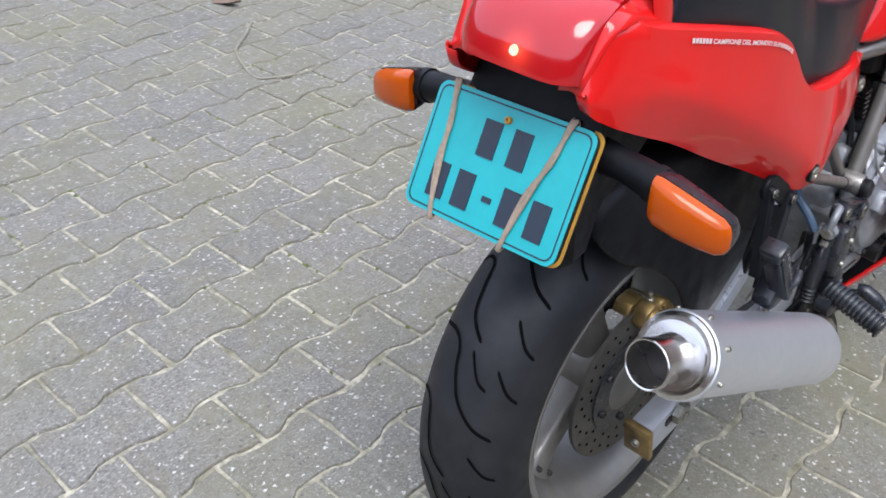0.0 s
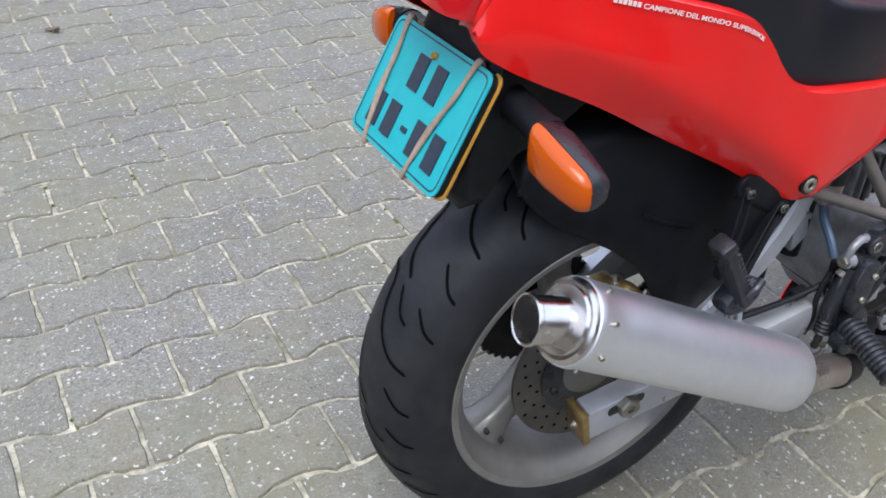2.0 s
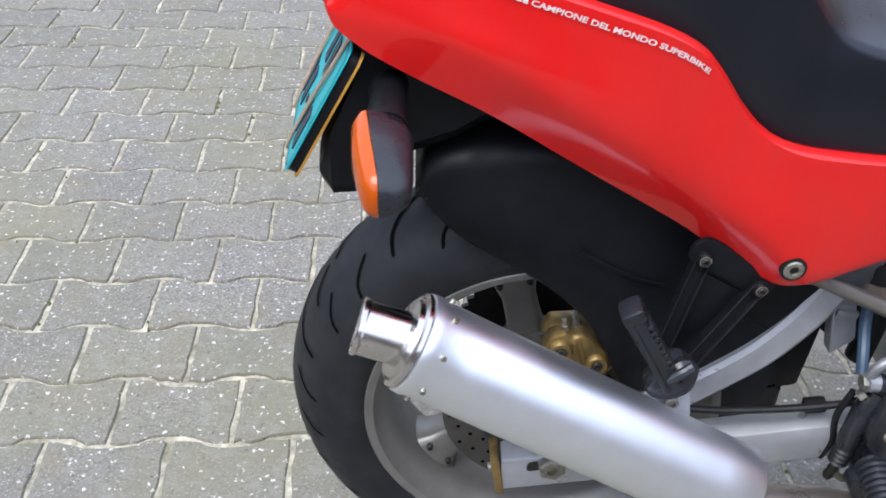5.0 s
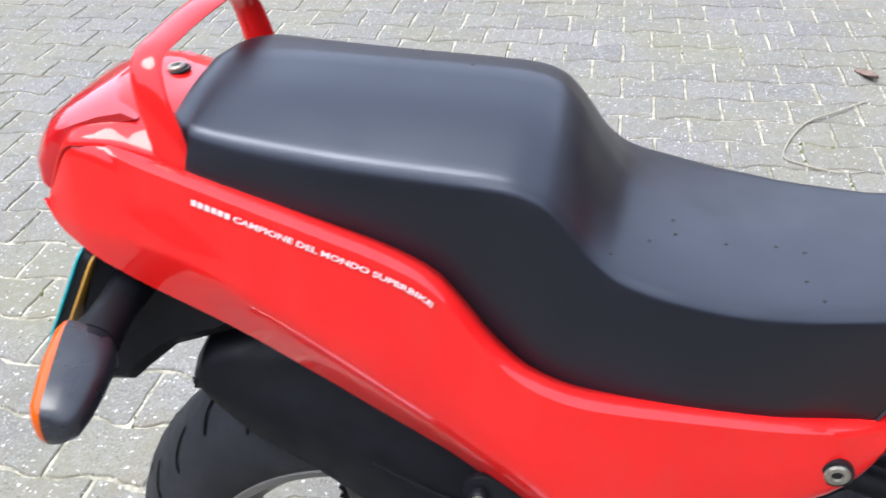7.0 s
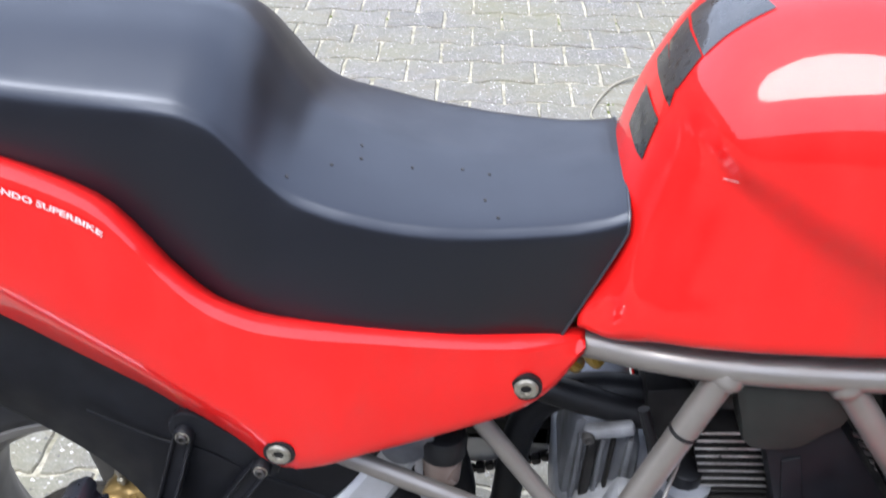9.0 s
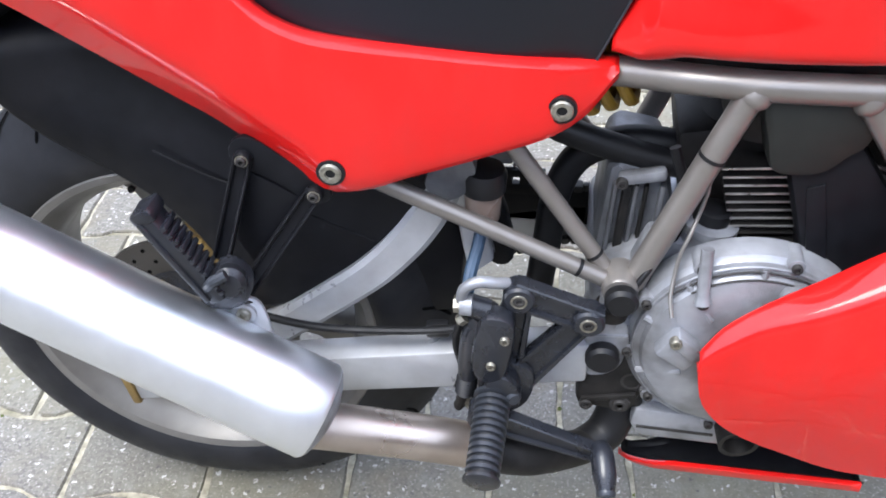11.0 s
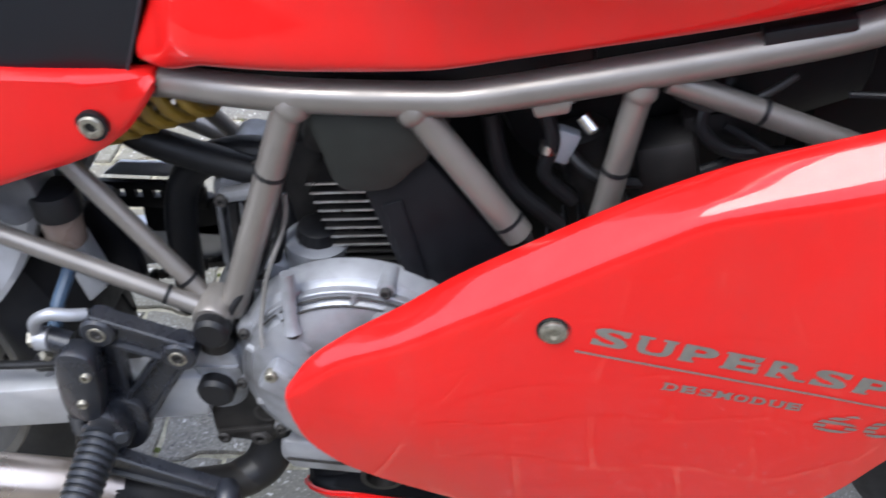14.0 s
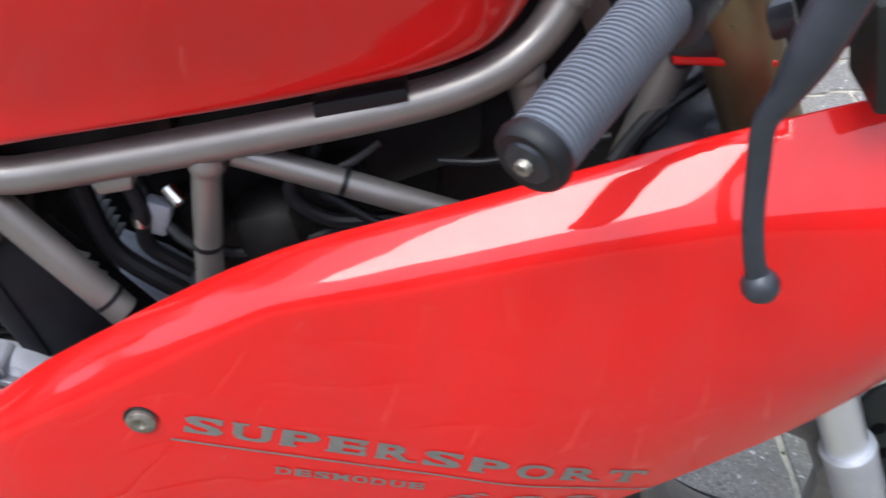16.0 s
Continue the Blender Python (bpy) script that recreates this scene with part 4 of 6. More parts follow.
for ang in (30, 74, 118, 152, 186, 222, 262, 310):
    a = math.radians(ang)
    c = (CC[0] + 0.113 * math.cos(a), -0.154, CC[2] + 0.113 * math.sin(a))
    part("screw_boss", lathe([(-0.02, 0.009), (0.006, 0.008), (0.007, 0.006)], c, (0, -1, 0), 14), CAST, clutch)
    bolt(clutch, (c[0], c[1] - 0.008, c[2]), r=0.005, mat=SOOT_SHADE)
for ang in (58, 88, 128, 160, 200):
    a = math.radians(ang)
    d = Vector((math.cos(a), 0, math.sin(a)))
    p0, p1 = Vector(CC) + d * 0.062 + Vector((0, -0.0185, 0)), Vector(CC) + d * 0.106 + Vector((0, -0.004, 0))
    part("casting_rib", tube([p0, p1], [0.003, 0.0045], 1, 8), CAST, clutch)
# dark arcs: the gasket line and the painted shade of the cover's step
for r0, a0, a1 in ((0.099, 62, 128), (0.1045, 58, 140)):
    arc = [Vector(CC) + Vector((r0 * math.cos(radians(a)), -0.0125 if r0 < 0.1 else -0.0075, r0 * math.sin(radians(a)))) for a in np.linspace(a0, a1, 16)]
    part("gasket_line", tube(arc, 0.0011, 1, 6), SOOT_SHADE, clutch)
part("actuator_block", box((0.541, -0.176, 0.425), (0.040, 0.026, 0.034), (0, 35, 0), 0.005), CAST, clutch)
part("cover_pad", prism(rounded([(0.628, 0.505), (0.660, 0.500), (0.668, 0.470), (0.640, 0.462), (0.622, 0.480)], 3), "y", -0.180, -0.160, 0.003), CAST, clutch)
bolt(clutch, (0.645, -0.181, 0.485), r=0.0055, mat=SOOT_SHADE)
# long boss on the cover
part("cover_lug", tube([(0.553, -0.162, 0.537), (0.554, -0.174, 0.490), (0.555, -0.176, 0.482)], [0.0062, 0.0064, 0.0085], 1, 16), CAST, clutch)
bolt(clutch, (0.555, -0.177, 0.483), r=0.0062, mat=SOOT_SHADE)
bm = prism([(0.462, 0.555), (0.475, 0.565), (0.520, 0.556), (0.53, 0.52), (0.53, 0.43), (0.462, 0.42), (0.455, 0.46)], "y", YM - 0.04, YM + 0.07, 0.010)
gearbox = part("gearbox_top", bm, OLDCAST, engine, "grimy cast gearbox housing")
# near-black ribs between the grey ones paint the shaded gaps of the casting
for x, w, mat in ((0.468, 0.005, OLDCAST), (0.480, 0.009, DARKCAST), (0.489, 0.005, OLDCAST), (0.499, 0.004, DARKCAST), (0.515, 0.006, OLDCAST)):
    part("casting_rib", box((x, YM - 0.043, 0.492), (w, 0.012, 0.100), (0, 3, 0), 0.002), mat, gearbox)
part("housing_cap", box((0.496, YM - 0.046, 0.553), (0.048, 0.014, 0.014), (0, -12, 0), 0.005), CAST, gearbox)
bolt(gearbox, (0.476, YM - 0.054, 0.548), r=0.006, mat=SOOT_SHADE)
# upright cylinder with fins
CY = Vector((-0.24, 0, 0.97)).normalized()
c0 = Vector((0.636, YM, 0.475))
part("cylinder", lathe([(0, 0.052), (0.15, 0.052)], c0, CY, 32), DARKCAST, engine)
part("cylinder_foot", box((0.556, YM + 0.01, 0.548), (0.046, 0.110, 0.120), (0, -10, 0), 0.008), DARKCAST, engine)
# fin bodies are coloured dark for the shaded gaps, bright strips mark their edges
for k in range(11):
    z = 0.590 - 0.0094 * k
    x = 0.615 + 0.26 * (0.555 - z)
    fin = part("cooling_fin", box((x, YM, z), (0.086, 0.156, 0.0024), (0, -4, 0), 0.0008), DARKCAST, engine)
    if k < 8:
        part("fin_edge", box((x, YM - 0.0785, z), (0.085, 0.0016, 0.0023), (0, -4, 0), 0.0005), FIN, fin, "bright machined fin edge")
for k in range(5):
    part("cooling_fin", box((0.703 + 0.0045 * k, -0.105, 0.598 - 0.0095 * k), (0.022, 0.004, 0.0028), (0, 20, 0), 0.001), FIN, engine)
part("cylinder_base", lathe([(-0.04, 0.034), (0.0, 0.032), (0.004, 0.030), (0.024, 0.0275), (0.026, 0.029), (0.034, 0.029), (0.036, 0.024)], (0.560, -0.094, 0.487), (0.12, 0, 1), 32), CAST, engine, "round cast neck of the oil filler")
part("filler_cap", lathe([(0.036, 0.019), (0.048, 0.018), (0.050, 0.015), (0.050, 0.001)], (0.560, -0.094, 0.487), (0.12, 0, 1), 12), HOSE, engine)
part("case_lug", box((0.515, -0.105, 0.488), (0.040, 0.030, 0.050), (0, 18, 0), 0.008), CAST, engine)
part("case_lug", box((0.497, -0.118, 0.440), (0.026, 0.030, 0.055), (0, 8, 0), 0.006), DARKCAST, engine)
part("case_tube", lathe([(0, 0.011), (0.05, 0.011), (0.052, 0.008)], (0.504, -0.110, 0.440), (0.1, 0, 1), 16), CAST, engine)
bolt(engine, (0.515, -0.121, 0.500), r=0.006, mat=SOOT_SHADE)
for pts, r in (([(0.545, -0.12, 0.62), (0.535, -0.125, 0.56), (0.520, -0.125, 0.53), (0.50, -0.128, 0.50)], 0.004), ([(0.52, -0.09, 0.60), (0.535, -0.10, 0.55), (0.53, -0.11, 0.515), (0.505, -0.12, 0.46)], 0.0055), ([(0.487, -0.16, 0.472), (0.505, -0.15, 0.500), (0.52, -0.13, 0.515), (0.53, -0.12, 0.54)], 0.0032)):
    part("engine_hose", tube(pts, r, 6, 10), HOSE, engine)
part("cylinder_head", box((0.625, YM, 0.640), (0.12, 0.16, 0.07), (0, 11, 0), 0.015), DARKCAST, engine)
# timing belt covers: rounded upper shell and tapering lower shell
bm = prism(rounded([(0.582, 0.680), (0.589, 0.640), (0.597, 0.613), (0.612, 0.605), (0.643, 0.609), (0.661, 0.626), (0.676, 0.642), (0.680, 0.680), (0.63, 0.692)]), "y", -0.140, -0.085, 0.007)
part("belt_cover", bm, BELT, engine, "dark grey-green plastic belt cover", smooth=40)
bm = prism([(0.614, 0.612), (0.672, 0.638), (0.704, 0.594), (0.752, 0.526), (0.755, 0.46), (0.662, 0.43), (0.640, 0.530)], "y", -0.132, -0.085, 0.007)
lowcover = part("belt_cover", bm, BLACK, engine, "dark plastic belt cover", smooth=40)
part("cover_step", prism([(0.634, 0.590), (0.650, 0.596), (0.672, 0.500), (0.690, 0.440), (0.664, 0.436), (0.648, 0.520)], "y", -0.1345, -0.131, 0.0015), BLACK, lowcover)
# horizontal cylinder, deep behind the fairing
part("front_cylinder", lathe([(0, 0.055), (0.2, 0.055)], (0.72, YM, 0.37), (0.96, 0, 0.26), 24), DARKCAST, engine)
for k in range(8):
    part("cooling_fin", box((0.79 + 0.016 * k, YM, 0.392 + 0.0043 * k), (0.0035, 0.14, 0.14), (0, -15, 0), 0.001), DARKCAST, engine)
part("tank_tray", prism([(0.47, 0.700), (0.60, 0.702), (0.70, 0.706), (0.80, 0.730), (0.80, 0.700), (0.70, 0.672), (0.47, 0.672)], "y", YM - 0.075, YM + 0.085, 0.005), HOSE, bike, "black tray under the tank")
# airbox, battery bay and carburettors under the tank; shade put in as deep black
part("airbox", prism([(0.70, 0.695), (0.86, 0.72), (1.02, 0.75), (1.02, 0.66), (0.88, 0.60), (0.80, 0.56), (0.74, 0.60)], "y", YM - 0.045, YM + 0.085, 0.02), HOSE, bike, "airbox under the tank, deep black for the shaded bay")
carb = part("carburettor", lathe([(0, 0.015), (0.01, 0.024), (0.05, 0.024), (0.06, 0.018), (0.09, 0.018)], (0.79, -0.075, 0.64), (0.3, -0.05, -0.9), 24), DARKCAST, engine)
part("float_bowl", box((0.86, -0.10, 0.625), (0.05, 0.05, 0.05), (0, -12, 0), 0.01), DARKCAST, carb)
for pts, r in (([(0.76, -0.09, 0.66), (0.80, -0.12, 0.62), (0.86, -0.115, 0.61), (0.93, -0.10, 0.63)], 0.005), ([(0.90, -0.11, 0.66), (0.97, -0.12, 0.63), (1.04, -0.115, 0.66), (1.09, -0.11, 0.70)], 0.004), ([(0.72, -0.10, 0.66), (0.735, -0.105, 0.60), (0.78, -0.10, 0.55)], 0.008)):
    part("fuel_hose", tube(pts, r, 6, 10), HOSE, engine)
part("hose_clip", lathe([(-0.005, 0.0), (-0.005, 0.009), (0.005, 0.009), (0.005, 0.0)], (0.78, -0.118, 0.690), (1, 0, 0.2), 14), CHROME, engine)
for pts, r, mat in (([(0.755, -0.110, 0.690), (0.770, -0.118, 0.650), (0.765, -0.112, 0.612), (0.790, -0.105, 0.580)], 0.0062, HOSE), ([(0.900, -0.105, 0.700), (0.880, -0.118, 0.668), (0.905, -0.115, 0.640), (0.955, -0.108, 0.636)], 0.0055, HOSE), ([(0.86, -0.118, 0.690), (0.885, -0.122, 0.682), (0.92, -0.118, 0.690), (0.945, -0.112, 0.705)], 0.0034, SOOT_SHADE), ([(0.985, -0.112, 0.690), (1.02, -0.118, 0.694), (1.055, -0.120, 0.706), (1.10, -0.118, 0.715)], 0.0028, HOSE)):
    part("cable", tube(pts, r, 6, 10), mat, engine)
part("throttle_linkage", box((0.778, -0.112, 0.640), (0.020, 0.012, 0.030), (0, 20, 0), 0.003), CAST, engine)
part("hose_clamp", lathe([(-0.004, 0.0066), (-0.004, 0.0078), (0.004, 0.0078), (0.004, 0.0066)], (0.768, -0.116, 0.640), (0.1, 0, 1), 14), CHROME, engine)
part("vacuum_cap", lathe([(0, 0.006), (0.014, 0.006), (0.016, 0.004)], (0.792, -0.115, 0.668), (0.6, -0.4, -0.6), 12), CHROME, engine)
part("ignition_coil", box((0.900, -0.090, 0.655), (0.060, 0.035, 0.030), (0, -12, 0), 0.008), DARKCAST, engine)
part("frame_lug", prism([(0.752, 0.694), (0.782, 0.700), (0.780, 0.688), (0.756, 0.683)], "y", -0.146, -0.130, 0.002), FRAME, frame_root)
# frame-side hoses behind the joint
part("breather_hose", tube([(0.385, -0.05, 0.61), (0.41, -0.05, 0.592), (0.466, -0.05, 0.572), (0.528, -0.05, 0.556), (0.57, -0.05, 0.56)], 0.0145, 6, 16), HOSE, engine, "thick black breather hose")
part("intake_hose", tube([(0.53, -0.03, 0.566), (0.48, -0.03, 0.568), (0.435, -0.03, 0.548), (0.413, -0.03, 0.50), (0.405, -0.03, 0.42), (0.40, -0.03, 0.37)], 0.016, 6, 16), HOSE, engine)
part("clutch_cable", tube([(0.5507, -0.125, 0.592), (0.5494, -0.128, 0.5718), (0.5439, -0.135, 0.5529), (0.538, -0.145, 0.5395), (0.5305, -0.152, 0.5185), (0.5273, -0.16, 0.4994), (0.5252, -0.172, 0.482), (0.5276, -0.184, 0.4684)], 0.0021, 6, 8), WHEEL, engine, "pale grey sheathed cable")
part("cable_end", box((0.545, -0.184, 0.435), (0.034, 0.018, 0.016), (0, 40, 0), 0.003), CAST, engine)
bolt(engine, (0.534, -0.193, 0.444), r=0.006)
# exhaust outlet stub and oil filler low on the case
bm = lathe([(-0.05, 0.020), (0.0, 0.0215), (0.006, 0.022), (0.006, 0.017), (-0.01, 0.015), (-0.01, 0.001)], (0.620, -0.175, 0.292), (0.1, -1, -0.1), 28)
part("filler_neck", bm, DARKCAST, engine)
part("sump", prism([(0.50, 0.262), (0.64, 0.25), (0.66, 0.225), (0.53, 0.222)], "y", YM - 0.09, YM + 0.09, 0.006), CAST, engine)
part("pivot_bracket", prism(rounded([(0.450, 0.372), (0.468, 0.382), (0.500, 0.380), (0.515, 0.356), (0.513, 0.312), (0.500, 0.297), (0.470, 0.300), (0.449, 0.304), (0.447, 0.340)], 3), "y", -0.152, -0.10, 0.006), DARKCAST, engine, "dusty dark swing-arm pivot bracket")
part("bracket_rib", prism([(0.452, 0.318), (0.510, 0.330), (0.510, 0.324), (0.452, 0.310)], "y", -0.156, -0.150, 0.001), DARKCAST, engine)
# dark ring on the bracket: the recess's shade is in its colour
part("bracket_recess", lathe([(0.0, 0.012), (0.001, 0.012), (0.0006, 0.009), (-0.006, 0.008), (-0.006, 0.001)], (0.504, -0.1515, 0.345), (0, -1, 0), 20), SOOT_SHADE, engine)
bolt(engine, (0.4945, -0.154, 0.3105), r=0.0088, washer=0.0115, mat=SOOT_SHADE)
bolt(engine, (0.458, -0.154, 0.309), r=0.0070, mat=SOOT_SHADE)
part("pivot_casting", prism(rounded([(0.450, 0.428), (0.470, 0.437), (0.488, 0.436), (0.494, 0.420), (0.493, 0.396), (0.476, 0.386), (0.454, 0.390), (0.449, 0.410)], 3), "y", -0.162, -0.10, 0.006), CAST, engine, "cast aluminium pivot lug")
part("casting_seam", prism([(0.452, 0.4165), (0.492, 0.4185), (0.492, 0.4210), (0.452, 0.4190)], "y", -0.1645, -0.160), CAST, engine)
part("rubber_cap", lathe([(0.0, 0.0175), (0.012, 0.0175), (0.016, 0.014), (0.016, 0.001)], (0.4685, -0.160, 0.393), (0, -1, 0), 26), HOSE, engine)
part("collar", lathe([(-0.008, 0.0150), (-0.008, 0.0170), (0.002, 0.0175), (0.006, 0.0165), (0.006, 0.013)], (0.4735, -0.150, 0.446), (0.05, 0, 1), 24), DARKCAST, engine)
part("pivot_stud", lathe([(-0.014, 0.0135), (0.022, 0.0135)], (0.4735, -0.150, 0.444), (0.05, 0, 1), 20), CAST, engine)
for a, b, r in (((0.498, -0.140, 0.470), (0.512, -0.138, 0.300), 0.0085), ((0.505, -0.135, 0.500), (0.500, -0.140, 0.440), 0.0065)):
    part("case_web", tube([a, b], r, 1, 12), DARKCAST, engine)
part("case_foot", prism([(0.512, 0.300), (0.590, 0.296), (0.640, 0.262), (0.620, 0.250), (0.520, 0.256), (0.508, 0.275)], "y", -0.150, -0.06, 0.006), CAST, engine)
# thin dark strip on the foot paints the shade of a groove
part("foot_groove", prism([(0.516, 0.276), (0.600, 0.270), (0.600, 0.267), (0.516, 0.2725)], "y", -0.1515, -0.148), SOOT_SHADE, engine)

# ---- swing arm, shock, chain ----
swing = tagged(new("swing_arm"), "")
swing.parent = bike


def beam(x0, x1, top0, top1, bot0, bot1, y0, y1, bevel=0.004):
    return prism([(x0, bot0), (x1, bot1), (x1, top1), (x0, top0)], "y", y0, y1, bevel)


bm = beam(-0.055, 0.455, 0.318, 0.406, 0.268, 0.352, -0.165, -0.130)
part("arm", mirrored(bm), SILVER, swing, smooth=30)
arm = part("arm", bm, SILVER, swing, "silver square-section swing arm", smooth=30)
part("end_plate", box((-0.058, -0.1475, 0.293), (0.010, 0.042, 0.056), (0, -10, 0), 0.002), GOLD, arm, "gold anodised axle end plate")
bolt(arm, (-0.064, -0.1475, 0.290), (-1, 0, -0.17), r=0.006)
# slot laid on as a dark plate, its inner shade put into the colour
part("axle_slot", prism(rounded([(-0.022, 0.304), (0.0, 0.309), (0.028, 0.313), (0.030, 0.326), (0.0, 0.322), (-0.022, 0.317)], 3), "y", -0.1665, -0.164), SOOT_SHADE, arm)
part("axle_nut", lathe([(0, 0.017), (0.010, 0.0165), (0.012, 0.014), (0.012, 0.007), (0.008, 0.006), (0.008, 0.001)], (0.004, -0.166, 0.316), (0, -1, 0), 6), BOLT, arm)
bm = bmesh.new()
line = spline([(0.060, 0.316, 0), (0.112, 0.358, 0), (0.170, 0.404, 0), (0.222, 0.447, 0), (0.258, 0.485, 0), (0.283, 0.520, 0), (0.302, 0.560, 0), (0.310, 0.595, 0)], 6)
rings = []
for i, p in enumerate(line):
    t = (line[min(i + 1, len(line) - 1)] - line[max(i - 1, 0)]).normalized()
    nx, nz = -t.y, t.x
    h, w = 0.0195, 0.0135
    yc = -0.118 + 0.025 * max(0, i / len(line) - 0.45)
    c = 0.7
    prof = [(h, w * c), (h * c, w), (-h * c, w), (-h, w * c), (-h, -w * c), (-h * c, -w), (h * c, -w), (h, -w * c)]
    rings.append([(p.x + nx * a, yc + b, p.y + nz * a) for a, b in prof])
skin(bm, rings)
part("brace", mirrored(bm), SILVER, swing, smooth=30)
part("brace", bm, SILVER, swing, "silver curved brace", smooth=30)
strut_bm = prism([(0.300, 0.588), (0.322, 0.580), (0.352, 0.452), (0.326, 0.428), (0.318, 0.470)], "y", -0.096, -0.074, 0.004)
part("inner_strut", strut_bm, SILVER, swing, "silver strut between brace and arm", smooth=30)
part("strut_clip", box((0.330, -0.098, 0.492), (0.026, 0.006, 0.010), (0, 10, 0), 0.002), SILVER, swing)
part("upper_clevis", prism(rounded([(0.285, 0.570), (0.30, 0.60), (0.322, 0.61), (0.335, 0.59), (0.325, 0.56), (0.30, 0.55)], 3), "y", -0.13, -0.09, 0.003), OLDCAST, swing)
part("pivot_housing", lathe([(0, 0.030), (0.022, 0.030), (0.026, 0.026)], (0.462, -0.130, 0.381), (0, -1, 0), 28), CAST, swing)
part("cable_guide", box((0.298, -0.150, 0.401), (0.026, 0.016, 0.016), (0, -8, 0), 0.004), HOSE, swing)
part("brake_line", tube([(0.06, -0.135, 0.40), (0.16, -0.15, 0.392), (0.25, -0.155, 0.398), (0.32, -0.16, 0.412), (0.345, -0.168, 0.43)], 0.0045, 6, 10), HOSE, swing)

shock = tagged(new("shock_absorber"), "")
shock.parent = bike
pts = []
c0, c1 = Vector((0.35, -0.055, 0.625)), Vector((0.475, -0.055, 0.668))
ax = (c1 - c0).normalized()
uu, vv = ax.orthogonal().normalized(), ax.cross(ax.orthogonal().normalized())
for k in range(7 * 14 + 1):
    a = 2 * math.pi * k / 14
    pts.append(c0 + (c1 - c0) * k / (7 * 14) + 0.034 * (math.cos(a) * uu + math.sin(a) * vv))
part("coil_spring", tube(pts, 0.0062, 1, 10), SPRING, shock, "ochre-yellow coil spring")
part("damper_body", lathe([(0, 0.016), ((c1 - c0).length, 0.016)], c0, ax, 20), DARKCAST, shock)

chain = tagged(new("drive_chain"), "")
chain.parent = bike
for p0, p1 in (((0.02, 0.425), (0.50, 0.435)), ((0.02, 0.222), (0.50, 0.375))):
    n = 44
    for k in range(n):
        s = (k + 0.5) / n
        x, z = p0[0] * (1 - s) + p1[0] * s, p0[1] * (1 - s) + p1[1] * s
        th = math.degrees(math.atan2(p1[1] - p0[1], p1[0] - p0[0]))
        part("chain_link", box((x, WC.y + 0.0915, z), (0.0112, 0.010 if k % 2 else 0.016, 0.0105), (0, -th, 0), 0.003), SOOT_SHADE, chain)
guard_bm = bmesh.new()
prism([(0.13, 0.462), (0.40, 0.462), (0.40, 0.452), (0.13, 0.452)], "y", 0.062, 0.070, 0.001, bm=guard_bm)
prism([(0.13, 0.442), (0.40, 0.442), (0.40, 0.428), (0.13, 0.428)], "y", 0.062, 0.070, 0.001, bm=guard_bm)
for k in range(14):
    x = 0.13 + 0.02 * k
    prism([(x, 0.440), (x + 0.011, 0.440), (x + 0.011, 0.454), (x, 0.454)], "y", 0.062, 0.070, bm=guard_bm)
part("chain_guard", guard_bm, BLACK, bike, "perforated black chain guard")
part("side_bracket", prism([(0.284, 0.464), (0.308, 0.482), (0.371, 0.482), (0.359, 0.463)], "y", 0.072, 0.078, 0.002), SILVER, bike, "grey metal bracket")
# added black plate that hides the pale metal behind the chain
part("chain_guard", box((0.400, 0.083, 0.402), (0.170, 0.006, 0.052), (0, 2, 0), 0.002), BLACK, bike, "black plate added beside the chain to cover the pale far side")
part("shock_link", prism(rounded([(0.318, 0.505), (0.335, 0.522), (0.355, 0.512), (0.372, 0.440), (0.360, 0.418), (0.335, 0.43), (0.306, 0.462)], 3), "y", -0.062, -0.045, 0.004), BLACK, bike, "black suspension link plate")
part("bracket_edge", box((0.362, 0.075, 0.455), (0.004, 0.006, 0.045), (0, 10, 0), 0.001), SILVER, bike)

part("linkage_cover", prism([(0.235, 0.460), (0.285, 0.500), (0.322, 0.480), (0.318, 0.430), (0.312, 0.360), (0.215, 0.340), (0.195, 0.400)], "y", -0.075, 0.03, 0.006), BLACK, bike, "black cover behind the swing arm brace")
# ---- rear mudguard hugging the tyre ----
mt = curve_of([-0.158, -0.148, -0.10, -0.02, 0.06, 0.14, 0.22, 0.30], [0.672, 0.688, 0.703, 0.712, 0.706, 0.690, 0.655, 0.60])
ml = curve_of([-0.158, -0.145, -0.10, -0.05, 0.0, 0.04, 0.07, 0.095, 0.15, 0.22, 0.30], [0.652, 0.632, 0.588, 0.557, 0.522, 0.480, 0.425, 0.385, 0.405, 0.458, 0.545])
rings = []
for x in np.linspace(-0.158, 0.30, 40):
    zt, zl = mt(x), ml(x)
    yr = -0.108 - 0.012 * max(0, min(1, (x + 0.05) / 0.2))
    zm = zt - 0.028
    right = [(x, yr + 0.002, zl), (x, yr, zl + 0.004), (x, yr, zl * 0.6 + zm * 0.4), (x, yr, zm), (x, yr + 0.006, zt - 0.015), (x, yr + 0.020, zt - 0.005), (x, yr + 0.05, zt)]
    rings.append(right + [(p[0], 2 * YM - p[1], max(p[2], zt - 0.10)) for p in right[::-1]])
bm = bmesh.new()
skin(bm, rings, closed=False, cap=False)
guard = thicken(part("rear_mudguard", bm, BLACK, bike, "matt black plastic rear mudguard", smooth=45), 0.003, 0)
for a, b, c in (((0.015, -0.1205, 0.585), (0.070, -0.1205, 0.557), (0.110, -0.1205, 0.545)), ((0.140, -0.1215, 0.530), (0.180, -0.1215, 0.512), (0.230, -0.1215, 0.490))):
    part("moulded_line", tube([a, b, c], 0.0022, 5, 8, flat=0.6, side=(0, 0, 1)), BLACK, guard)
